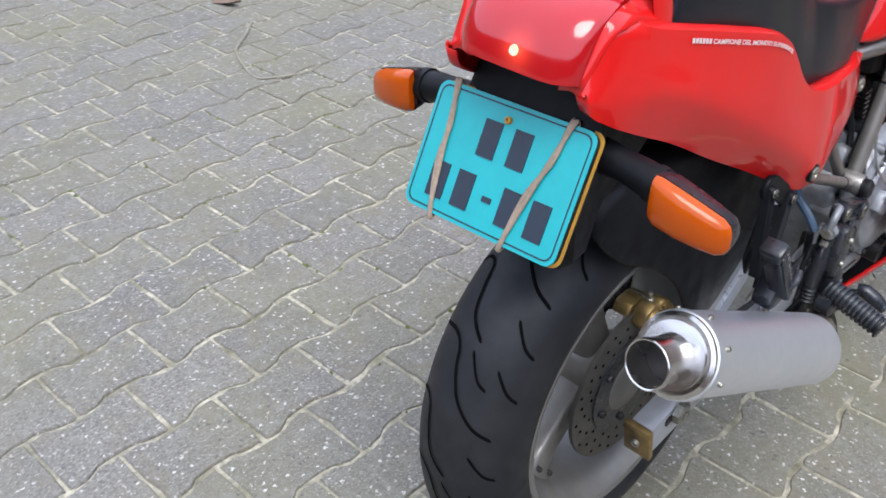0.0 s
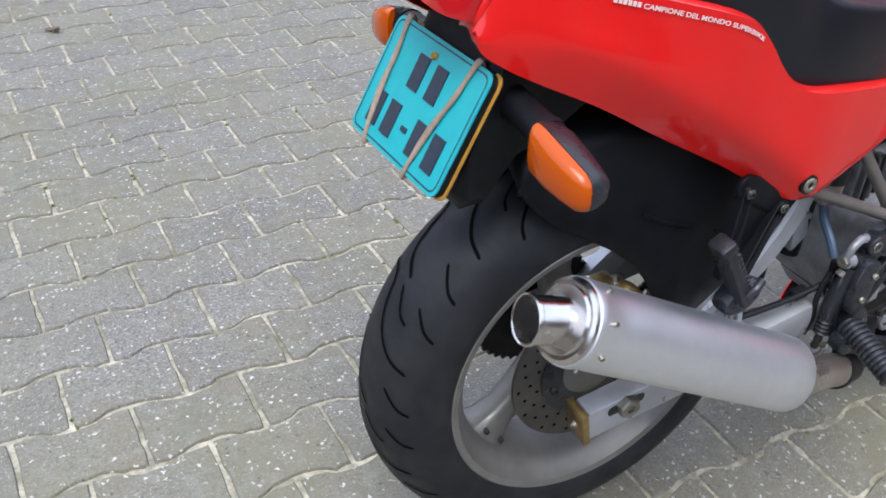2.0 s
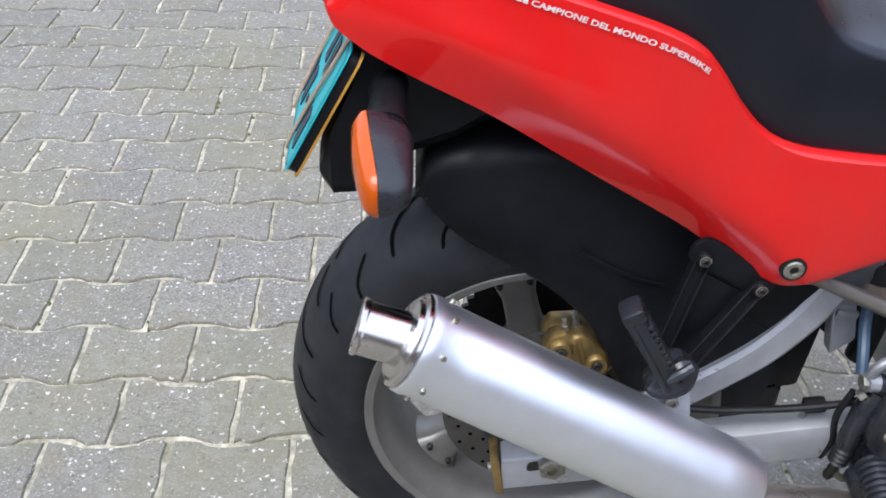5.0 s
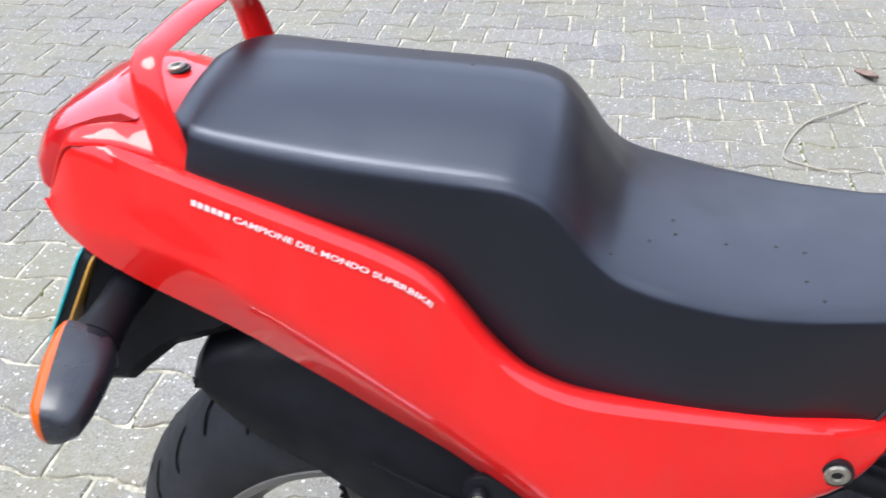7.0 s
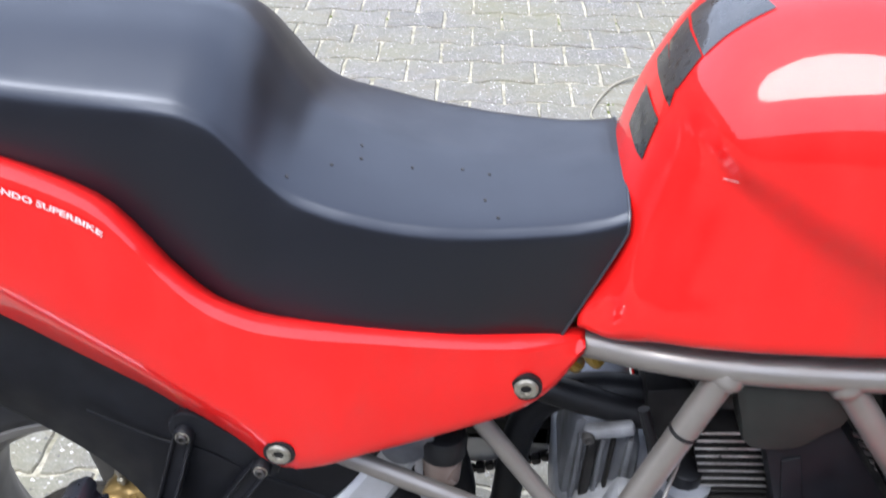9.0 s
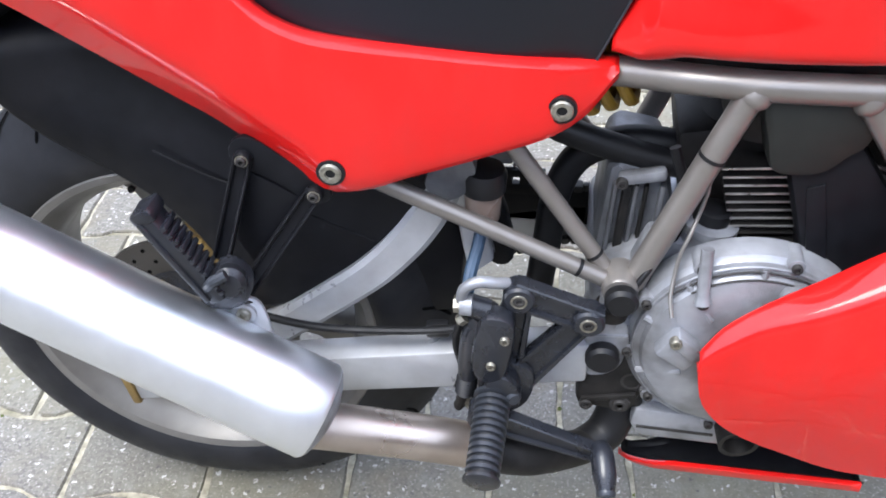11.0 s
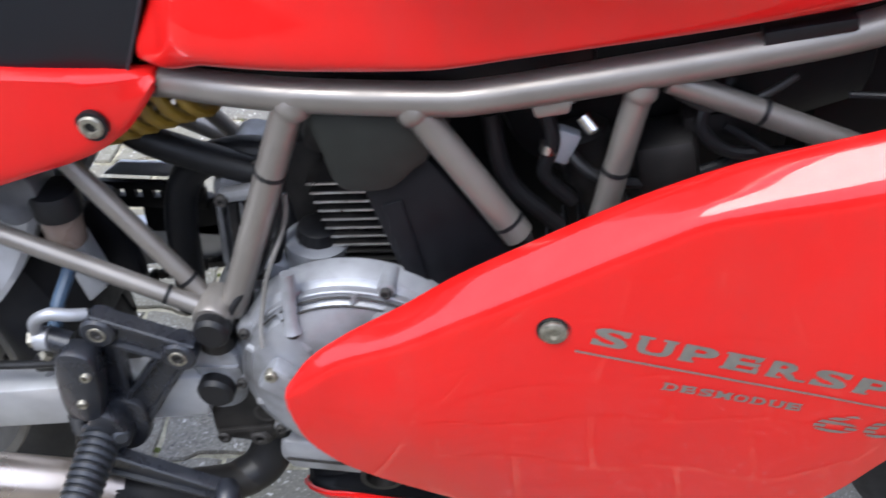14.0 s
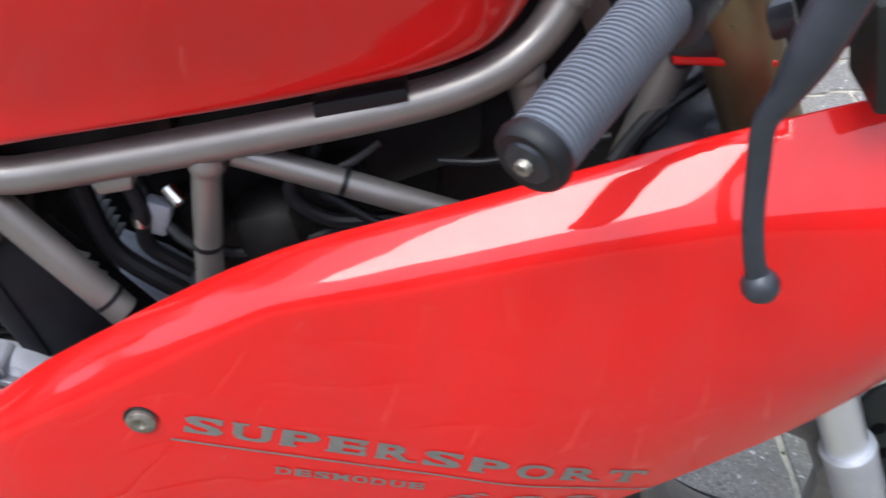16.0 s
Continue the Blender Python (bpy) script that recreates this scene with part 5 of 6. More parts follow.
part("hanger_plate", prism(rounded([(0.116, 0.632), (0.136, 0.638), (0.170, 0.615), (0.202, 0.592), (0.202, 0.574), (0.184, 0.570), (0.150, 0.594), (0.116, 0.610)], 3), "y", -0.171, -0.163, 0.002), BLACK, bike, "black subframe lug")
for a, b in (((0.128, 0.622), (0.095, 0.512)), ((0.191, 0.586), (0.116, 0.478))):
    p, q = Vector((a[0], 0, a[1])), Vector((b[0], 0, b[1]))
    t = (q - p).normalized()
    nrm = Vector((-t.z, 0, t.x))
    rings = []
    for s in np.linspace(0, 1, 6):
        c = p.lerp(q, s)
        y0 = -0.172 - 0.022 * s
        rings.append([c + nrm * u + Vector((0, y0 + d, 0)) for u, d in ((-0.0085, 0.010), (-0.0085, -0.002), (-0.0075, -0.003), (-0.0058, -0.002), (-0.0046, 0.002), (0.0046, 0.002), (0.0058, -0.002), (0.0075, -0.003), (0.0085, -0.002), (0.0085, 0.010))])
    bm = bmesh.new()
    skin(bm, rings)
    part("hanger_strut", bm, BLACK, bike, "black ribbed passenger footrest strut", smooth=30)
for x, z in ((0.127, 0.618), (0.190, 0.583)):
    part("strut_eye", lathe([(-0.006, 0.0085), (0.003, 0.0085), (0.0045, 0.0075), (0.0045, 0.005)], (x, -0.174, z), (0, -1, 0), 20), BLACK, bike)
    bolt(bike, (x, -0.1775, z), r=0.0050, mat=SOOT_SHADE)
    part("bolt_rim", lathe([(0.0040, 0.0064), (0.0050, 0.0061), (0.0050, 0.0049), (0.0030, 0.0047)], (x, -0.174, z), (0, -1, 0), 18, closed_profile=True), BOLT, bike)
part("web_plate", prism([(0.128, 0.600), (0.182, 0.570), (0.118, 0.490), (0.104, 0.520)], "y", -0.168, -0.163, 0.002), BLACK, bike, "black web between the footrest struts")
# passenger footrest, folded up, with its hinge
hinge2 = part("hinge_block", prism(rounded([(0.078, 0.492), (0.090, 0.510), (0.106, 0.528), (0.128, 0.512), (0.126, 0.488), (0.108, 0.476), (0.086, 0.478)], 3), "y", -0.226, -0.196, 0.007), SATIN, bike, "black footrest hinge")
part("hinge_ball", lathe([(-0.014, 0.012), (-0.006, 0.0165), (0.004, 0.0165), (0.010, 0.012), (0.012, 0.004), (0.012, 0.001)], (0.112, -0.222, 0.512), (0.2, -1, 0.2), 24), SATIN, hinge2)
part("hinge_fork", tube([(0.096, -0.236, 0.516), (0.104, -0.240, 0.526), (0.116, -0.236, 0.532)], 0.0055, 5, 10), LEVER, hinge2)
PEG = Vector((0.0755, -0.225, 0.5465))
peg = part("passenger_footrest", box(PEG, (0.019, 0.028, 0.114), (0, -31, 0), 0.005), SATIN, bike, "black folded passenger footrest with ribbed rubber")
d, e = Vector((-0.494, 0.0, 0.8695)), Vector((0.8695, 0.0, 0.494))
part("peg_tip", box(PEG + d * 0.052 + e * 0.001, (0.024, 0.031, 0.015), (0, -29.6, 0), 0.005), SATIN, peg)
part("peg_rail", box(PEG - e * 0.005 + Vector((0, -0.0145, 0)), (0.006, 0.004, 0.100), (0, -29.6, 0), 0.0015), SATIN, peg)
for k in range(11):
    part("rubber_rib", box(PEG + d * (-0.048 + 0.0082 * k) + e * 0.0100, (0.0060, 0.026, 0.0052), (0, -29.6, 0), 0.0014), SATIN, peg)
# hanger tongue of the silencer
part("silencer_bracket", prism(rounded([(0.058, 0.446), (0.076, 0.458), (0.100, 0.474), (0.118, 0.476), (0.131, 0.468), (0.137, 0.440), (0.138, 0.408), (0.110, 0.416)], 3), "y", -0.204, -0.199, 0.0015), SILVER, bike, "silver silencer bracket")
part("washer", lathe([(0, 0.0125), (0.003, 0.012), (0.003, 0.007)], (0.1135, -0.204, 0.457), (0, -1, 0), 20), SILVER, bike)
bolt(bike, (0.1135, -0.207, 0.457), r=0.0075)
# dark plate on the bracket, painted as the shade in a slot
part("bracket_slot", prism(rounded([(0.100, 0.468), (0.112, 0.473), (0.124, 0.471), (0.112, 0.468)], 2), "y", -0.2055, -0.2035), SOOT_SHADE, bike)

# ---- exhaust ----
E0, E1 = Vector((-0.161, -0.231, 0.557)), Vector((0.190, -0.246, 0.366))
ea = (E1 - E0).normalized()
exhaust = tagged(new("exhaust"), "")
exhaust.parent = bike
up_e = Vector((0, 0, 1)) - ea * ea.z
L = (E1 - E0).length


def oval(c, a, b, n=44):
    u = up_e.normalized()
    v = ea.cross(u)
    return [c + a * math.cos(t) * u + b * math.sin(t) * v for t in np.linspace(0, 2 * math.pi, n, endpoint=False)]


bm = bmesh.new()
rings = [oval(E0 + ea * s, r, r) for s, r in ((0.0, 0.046), (0.002, 0.0505), (0.010, 0.0515), (0.014, 0.0500), (0.05, 0.0500), (L - 0.05, 0.0505), (L - 0.004, 0.0505), (L, 0.048))]
skin(bm, rings)
can = part("silencer", bm, BRUSHED, exhaust, "brushed aluminium silencer can", smooth=40)
part("end_cap", lathe([(0.0, 0.049), (-0.004, 0.0485), (-0.006, 0.044), (-0.003, 0.042), (-0.010, 0.039), (-0.011, 0.026)], E0, ea, 44), CHROME, can, "polished silencer end cap")
tip_dir = (Vector((-0.030, 0.004, 0.004)) * 1.0).normalized()
T0 = E0 + ea * 0.004
part("tail_pipe", lathe([(-0.01, 0.0275), (0.050, 0.0275), (0.052, 0.0292), (0.056, 0.0292), (0.057, 0.0280), (0.056, 0.0262), (0.0, 0.0255)], T0, (tip_dir * 0.7 - ea * 0.5).normalized(), 40), CHROME, can, "polished tail pipe")
part("pipe_bore", lathe([(0.0, 0.0256), (0.001, 0.0256), (0.001, 0.0005)], T0 + (tip_dir * 0.7 - ea * 0.5).normalized() * 0.02, (tip_dir * 0.7 - ea * 0.5).normalized(), 32), SOOT_SHADE, can)
for ang in (55, 100, 145, 190, 235, 280, 325, 10):
    q = oval(E0 + ea * 0.022, 0.0498, 0.0498, 360)[ang]
    bolt(can, q, (q - E0 - ea * 0.022), r=0.0030, name="rivet")
bm = bmesh.new()
skin(bm, [oval(E1 + ea * s, r, r) for s, r in ((-0.002, 0.048), (0.003, 0.0445), (0.008, 0.034), (0.012, 0.020))])
part("front_cone", bm, CAST, can)
bm = tube([(0.172, -0.2545, 0.357), (0.232, -0.238, 0.334), (0.285, -0.2245, 0.314), (0.325, -0.2140, 0.297), (0.358, -0.204, 0.279)], 0.0245, 6, 24)
part("link_pipe", bm, PIPE, exhaust, "heat-tinted steel link pipe")
part("collector", tube([(0.352, -0.2055, 0.279), (0.40, -0.190, 0.259), (0.448, -0.165, 0.244), (0.476, -0.148, 0.240)], [0.0235, 0.0235, 0.0205, 0.0190], 6, 24), DARKCAST, exhaust, "dark exhaust collector")
part("down_pipe", tube([(0.455, -0.160, 0.240), (0.484, -0.138, 0.246), (0.496, -0.122, 0.276), (0.488, -0.110, 0.320), (0.482, -0.100, 0.36)], [0.0195, 0.0225, 0.0230, 0.0225, 0.022], 6, 22), HOSE, exhaust, "black curved exhaust down pipe")
part("clamp_screw", tube([(0.428, -0.196, 0.247), (0.430, -0.186, 0.231)], 0.0042, 1, 10), BOLT, exhaust)
part("pipe_clamp", lathe([(-0.006, 0.0225), (-0.006, 0.0262), (0.006, 0.0262), (0.006, 0.0225)], (0.357, -0.2045, 0.277), (0.05, 0.015, -0.025), 28), DARKCAST, exhaust)

# ---- right footrest plate, master cylinder, brake pedal ----
rear_set = tagged(new("footrest_assembly"), "")
rear_set.parent = bike
YP = -0.176


def ribbed_arm(a, b, w0, w1, lo, hi, name, parent, label=""):
    """A cast arm with raised rims along both edges and a hollow between."""
    p, q = Vector((a[0], 0, a[1])), Vector((b[0], 0, b[1]))
    t = (q - p).normalized()
    nrm = Vector((-t.z, 0, t.x))
    rings = []
    for s in np.linspace(0, 1, 7):
        c, w = p.lerp(q, s), w0 * (1 - s) + w1 * s
        rings.append([c + nrm * (w * u) + Vector((0, y, 0)) for u, y in ((-1, hi), (-1, lo + 0.0015), (-0.92, lo), (-0.68, lo), (-0.58, lo + 0.004), (0.58, lo + 0.004), (0.68, lo), (0.92, lo), (1, lo + 0.0015), (1, hi))])
    bm = bmesh.new()
    skin(bm, rings)
    return part(name, bm, SATIN, parent, label, smooth=30)


set_plate = ribbed_arm((0.374, 0.483), (0.460, 0.452), 0.0160, 0.0150, YP - 0.009, YP + 0.007, "footrest_plate", rear_set, "black cast footrest plate with raised rims")
ribbed_arm((0.453, 0.462), (0.376, 0.352), 0.0130, 0.0185, YP - 0.006, YP + 0.007, "plate_leg", set_plate)
ribbed_arm((0.383, 0.485), (0.368, 0.372), 0.0140, 0.0200, YP - 0.005, YP + 0.007, "plate_leg", set_plate)
part("plate_foot", prism(rounded([(0.345, 0.378), (0.372, 0.392), (0.400, 0.380), (0.396, 0.338), (0.372, 0.318), (0.346, 0.332)], 3), "y", YP - 0.010, YP + 0.010, 0.004), SATIN, set_plate)
for x, z in ((0.382, 0.479), (0.450, 0.454)):
    part("boss", lathe([(-0.01, 0.0160), (0.010, 0.0160), (0.0125, 0.0135), (0.0125, 0.0085), (0.009, 0.008)], (x, YP, z), (0, -1, 0), 24), SATIN, set_plate)
    bolt(set_plate, (x, YP - 0.0085, z), r=0.0062, mat=SOOT_SHADE)
    part("bolt_rim", lathe([(0.0120, 0.0085), (0.0132, 0.0080), (0.0132, 0.0062), (0.0105, 0.0060)], (x, YP, z), (0, -1, 0), 20, closed_profile=True), BOLT, set_plate)
# rear brake master cylinder: a rounded block with a domed top, sleeve and pipe union
mc = part("master_cylinder", prism(rounded([(0.345, 0.458), (0.352, 0.470), (0.372, 0.468), (0.380, 0.455), (0.376, 0.415), (0.368, 0.386), (0.352, 0.381), (0.340, 0.392), (0.338, 0.425)], 3), "y", YP - 0.030, YP - 0.006, 0.005), SATIN, rear_set, "black rear brake master cylinder")
for x, z in ((0.3705, 0.4445), (0.3575, 0.4085)):
    bolt(mc, (x, YP - 0.0295, z), r=0.0050, mat=BOLT)
part("cylinder_barrel", tube([(0.347, YP - 0.004, 0.452), (0.338, YP - 0.004, 0.420), (0.334, YP - 0.004, 0.384), (0.332, YP - 0.004, 0.366)], [0.0130, 0.0135, 0.0125, 0.010], 3, 16), SATIN, mc)
for k in range(4):
    part("boot_ring", lathe([(-0.003, 0.0085), (0.0, 0.0115), (0.003, 0.0085)], (0.3315 - 0.0006 * k, YP - 0.004, 0.362 - 0.0065 * k), (0.1, 0, 1), 16), HOSE, mc)
part("push_rod", tube([(0.330, YP - 0.004, 0.345), (0.332, YP - 0.004, 0.322), (0.345, YP - 0.004, 0.312)], 0.0045, 3, 10), BOLT, mc)
part("banjo_bolt", tube([(0.319, YP - 0.010, 0.470), (0.330, YP - 0.010, 0.470)], 0.0085, 1, 6), BOLT, mc)
part("banjo_eye", lathe([(-0.006, 0.0110), (0.006, 0.0110), (0.007, 0.008)], (0.331, YP - 0.010, 0.470), (1, 0, 0), 18), CAST, mc)
part("union", tube([(0.331, YP - 0.008, 0.470), (0.352, YP - 0.008, 0.462)], [0.011, 0.012], 1, 16), SATIN, mc)
part("banjo_hose", tube([(0.326, YP - 0.010, 0.474), (0.330, YP - 0.012, 0.492), (0.344, YP - 0.010, 0.500), (0.358, YP - 0.006, 0.496), (0.370, YP + 0.002, 0.490)], 0.0058, 6, 12), CAST, mc, "pale metal hose elbow")
part("bleed_nut", tube([(0.324, YP - 0.008, 0.446), (0.330, YP - 0.008, 0.452)], 0.0065, 1, 6), BOLT, mc)
part("light_switch", tube([(0.352, -0.16, 0.36), (0.35, -0.155, 0.40), (0.355, -0.15, 0.44)], 0.006, 4, 10), HOSE, rear_set)
part("switch_wire", tube([(0.326, -0.168, 0.44), (0.318, -0.166, 0.40), (0.324, -0.164, 0.36), (0.318, -0.162, 0.330)], 0.0040, 6, 8), HOSE, rear_set)
part("return_spring", lathe([(0.005 * k, 0.0050 + 0.0014 * (k % 2)) for k in range(13)], (0.322, YP - 0.006, 0.318), (0.25, 0, 1), 12), DARKCAST, rear_set)
# rider's footrest on its hinge
peg_dir = (Vector((0.3555, -0.288, 0.3335)) - Vector((0.360, -0.202, 0.356))).normalized()
rp0 = Vector((0.3605, -0.199, 0.3575))
rider_peg = part("footrest", tube([rp0, rp0 + peg_dir * 0.092], [0.0160, 0.0150], 1, 20), HOSE, rear_set, "ribbed black rubber footrest")
for k in range(11):
    c = rp0 + peg_dir * (0.008 + 0.0076 * k)
    part("rubber_rib", lathe([(-0.0028, 0.0155), (-0.0018, 0.0186 - 0.0001 * k), (0.0018, 0.0186 - 0.0001 * k), (0.0028, 0.0155)], c, peg_dir, 20), LEVER, rider_peg)
part("peg_end", lathe([(0, 0.0155), (0.001, 0.0190), (0.004, 0.0190), (0.006, 0.0150), (0.0065, 0.001)], rp0 + peg_dir * 0.091, peg_dir, 20), SATIN, rider_peg)
part("peg_washer", lathe([(-0.006, 0.0165), (-0.003, 0.0205), (0.0, 0.0205), (0.002, 0.0165)], rp0 + peg_dir * 0.002, peg_dir, 20), LEVER, rider_peg)
hinge = part("peg_hinge", prism(rounded([(0.352, 0.382), (0.366, 0.392), (0.384, 0.380), (0.388, 0.352), (0.372, 0.340), (0.352, 0.346)], 3), "y", -0.206, -0.182, 0.006), SATIN, rear_set)
part("hinge_pin", lathe([(-0.02, 0.0085), (0.004, 0.0085), (0.006, 0.006), (0.006, 0.001)], (0.380, -0.202, 0.362), (0.5, -1, 0.1), 18), LEVER, hinge)
# brake pedal: a tapering arm with rims, and its rubber-tipped pad
pedal = ribbed_arm((0.345, 0.337), (0.470, 0.291), 0.0165, 0.0085, -0.214, -0.200, "brake_pedal", rear_set, "black cast brake pedal")
part("pedal_pivot", lathe([(-0.010, 0.0175), (0.012, 0.0175), (0.014, 0.014), (0.014, 0.001)], (0.352, -0.202, 0.335), (0, -1, 0), 24), SATIN, pedal)
part("pedal_pad", tube([(0.473, -0.206, 0.300), (0.476, -0.218, 0.300), (0.479, -0.236, 0.291), (0.481, -0.250, 0.282)], [0.0100, 0.0125, 0.0128, 0.0095], 4, 18), SATIN, pedal)
part("pedal_tip", lathe([(0, 0.0102), (0.004, 0.0100), (0.006, 0.0085), (0.006, 0.006), (0.0035, 0.0055), (0.0035, 0.001)], (0.481, -0.250, 0.282), (0.04, -1, -0.5), 18), LEVER, pedal)
# brake fluid reservoir with a dark cap
res = part("fluid_reservoir", lathe([(0, 0.015), (0.003, 0.0175), (0.036, 0.019), (0.038, 0.017)], (0.3405, -0.115, 0.523), (0.02, 0, 1), 26), RESERVOIR, rear_set, "smoky brake fluid reservoir")
part("reservoir_cap", lathe([(0, 0.0215), (0.018, 0.0225), (0.024, 0.020), (0.026, 0.010), (0.026, 0.001)], (0.3412, -0.115, 0.558), (0.02, 0, 1), 26), HOSE, res)
part("fluid_hose", tube([(0.340, -0.115, 0.522), (0.338, -0.125, 0.500), (0.332, -0.150, 0.480), (0.330, -0.165, 0.462)], 0.0065, 6, 10), BLUE, rear_set, "blue-grey fluid hose")

# ---- rear caliper ----
caliper = part("brake_caliper", prism([(-0.012, 0.432), (-0.004, 0.452), (0.014, 0.460), (0.024, 0.452), (0.034, 0.458), (0.052, 0.446), (0.068, 0.428), (0.075, 0.408), (0.064, 0.394), (0.044, 0.402), (0.030, 0.404), (0.004, 0.416)], "y", -0.102, -0.078, 0.005), GOLD, bike, "dusty gold rear brake caliper")
part("caliper_half", prism([(-0.010, 0.434), (0.000, 0.450), (0.030, 0.452), (0.062, 0.430), (0.070, 0.410), (0.060, 0.400), (0.028, 0.410)], "y", -0.074, -0.045, 0.005), GOLD, caliper)
part("bridge_pin", tube([(0.030, -0.100, 0.447), (0.030, -0.048, 0.447)], 0.0055, 1, 12), BOLT, caliper)
part("bleed_nipple", lathe([(0, 0.005), (0.006, 0.005), (0.007, 0.003), (0.014, 0.003), (0.015, 0.0042), (0.018, 0.003)], (0.016, -0.090, 0.458), (-0.2, 0, 1), 12), BOLT, caliper)
for x, z, r in ((0.010, 0.436, 0.0150), (0.054, 0.416, 0.0145)):
    part("piston_boss", lathe([(-0.02, r), (0.002, r), (0.006, r * 0.82), (0.006, r * 0.5), (0.003, r * 0.45)], (x, -0.102, z), (0, -1, 0), 22), GOLD, caliper)
    bolt(caliper, (x, -0.1055, z), r=0.0058, mat=SOOT_SHADE)
for a, b in (((0.024, -0.1035, 0.448), (0.036, -0.1035, 0.406)), ((0.030, -0.1035, 0.452), (0.042, -0.1035, 0.410))):
    part("casting_rib", tube([a, b], 0.0024, 1, 8), GOLD, caliper)
part("caliper_arm", tube([(0.03, -0.10, 0.40), (0.06, -0.115, 0.37), (0.10, -0.125, 0.36)], 0.011, 4, 12, flat=0.6, side=(0, 1, 0)), GOLD, caliper)

# ---- undertail, number plate, indicators ----
rings = []
for x, zt, zb, w in ((-0.252, 0.705, 0.668, 0.085), (-0.240, 0.745, 0.655, 0.094), (-0.213, 0.805, 0.655, 0.090), (-0.198, 0.846, 0.668, 0.084), (-0.17, 0.848, 0.690, 0.074), (-0.12, 0.83, 0.706, 0.068), (-0.05, 0.80, 0.748, 0.062)):
    c = 0.018
    rings.append([(x, YT - w + c, zt), (x, YT + w - c, zt), (x, YT + w, zt - c), (x, YT + w, zb + c), (x, YT + w - c, zb), (x, YT - w + c, zb), (x, YT - w, zb + c), (x, YT - w, zt - c)])
bm = bmesh.new()
skin(bm, rings)
part("undertail", bm, BLACK, bike, "matt black plastic plate holder", smooth=40)
PN = Vector((-0.8776, -0.0168, 0.4791))  # out of the plate
PU = Vector((0.4782, 0.0390, 0.8774))
PV = Vector((-0.0335, 0.9991, -0.0261))  # across the plate
PC = Vector((-0.2528, -0.0395, 0.7480))
plate_root = tagged(new("number_plate"), "")
plate_root.parent = bike


def plate_outline(hw, hh, r=0.012, n=5):
    out = []
    for sx, sz, a0 in ((1, 1, 0), (-1, 1, 90), (-1, -1, 180), (1, -1, 270)):
        for k in range(n):
            a = radians(a0 + 90 * k / (n - 1))
            out.append((sx * (hw - r) + r * math.cos(a), sz * (hh - r) + r * math.sin(a)))
    return out


def plate_slab(hw, hh, lo, hi, r=0.012):
    bm = bmesh.new()
    rows = []
    for d in (lo, hi):
        rows.append([PC + PN * d + PV * u + PU * v for u, v in plate_outline(hw, hh, r)])
    skin(bm, rows)
    return bm


part("backing", plate_slab(0.1045, 0.0718, -0.0115, -0.0095), AMBER_EDGE, plate_root, "yellow edge of the plate backing", smooth=30)
part("spacer", plate_slab(0.1015, 0.0690, -0.0095, -0.0015), BLACK, plate_root, smooth=30)
face = part("face", plate_slab(0.1035, 0.0705, 0.0002, 0.002), PLATE, plate_root, "teal number plate", smooth=30)
bm = bmesh.new()
a = plate_outline(0.0995, 0.0665, 0.010)
b = plate_outline(0.0978, 0.0648, 0.009)
va = [bm.verts.new(PC + PN * 0.0024 + PV * u + PU * v) for u, v in a]
vb = [bm.verts.new(PC + PN * 0.0024 + PV * u + PU * v) for u, v in b]
for i in range(len(va)):
    j = (i + 1) % len(va)
    bm.faces.new((va[i], va[j], vb[j], vb[i]))
part("border", bm, PLATE_INK, face)
for v0, us in ((0.027, (0.018, -0.022)), (-0.033, (0.066, 0.030, -0.032, -0.070))):
    for u in us:
        bm = bmesh.new()
        rows = [[PC + PN * d + PV * (u + s * 0.0115) + PU * (v0 + t) for s, t in ((-1, -0.020), (1, -0.020), (1, 0.020), (-1, 0.020))] for d in (0.002, 0.0034)]
        skin(bm, rows)
        part("plain_bar", bm, PLATE_INK, face)
bm = bmesh.new()
skin(bm, [[PC + PN * d + PV * (s * 0.006 - 0.003) + PU * (-0.033 + t) for s, t in ((-1, -0.003), (1, -0.003), (1, 0.003), (-1, 0.003))] for d in (0.002, 0.0034)])
part("plain_bar", bm, PLATE_INK, face)
bolt(face, PC + PN * 0.003 + PU * 0.052 + Vector((0, 0.002, 0)), PN, r=0.004, mat=AMBER_EDGE)


def plate_pt(u, v, d):
    return PC + PN * d + PV * u + PU * v


for p, q in (((0.078, 0.0725), (0.062, -0.0730)), ((-0.074, 0.0725), (-0.036, -0.0730))):
    bm = bmesh.new()
    for off in (0.0, 0.004):
        tube([plate_pt(p[0] + off, p[1] - 0.002, -0.006), plate_pt(p[0] + off, p[1], 0.003), plate_pt(p[0] * 0.7 + q[0] * 0.3 - off * 0.6, p[1] * 0.7 + q[1] * 0.3, 0.0052), plate_pt(p[0] * 0.4 + q[0] * 0.6 + off, p[1] * 0.4 + q[1] * 0.6, 0.0052),
              plate_pt(q[0] - off * 0.4, q[1], 0.003), plate_pt(q[0], q[1] + 0.002, -0.006)], 0.0026, 6, 8, flat=0.6, bm=bm)
    ob = part("rubber_band", bm, BAND, None, "twisted tan rubber band stretched round the number plate")
    tagged(ob, category="rubber band", group="rubber bands on the plate")


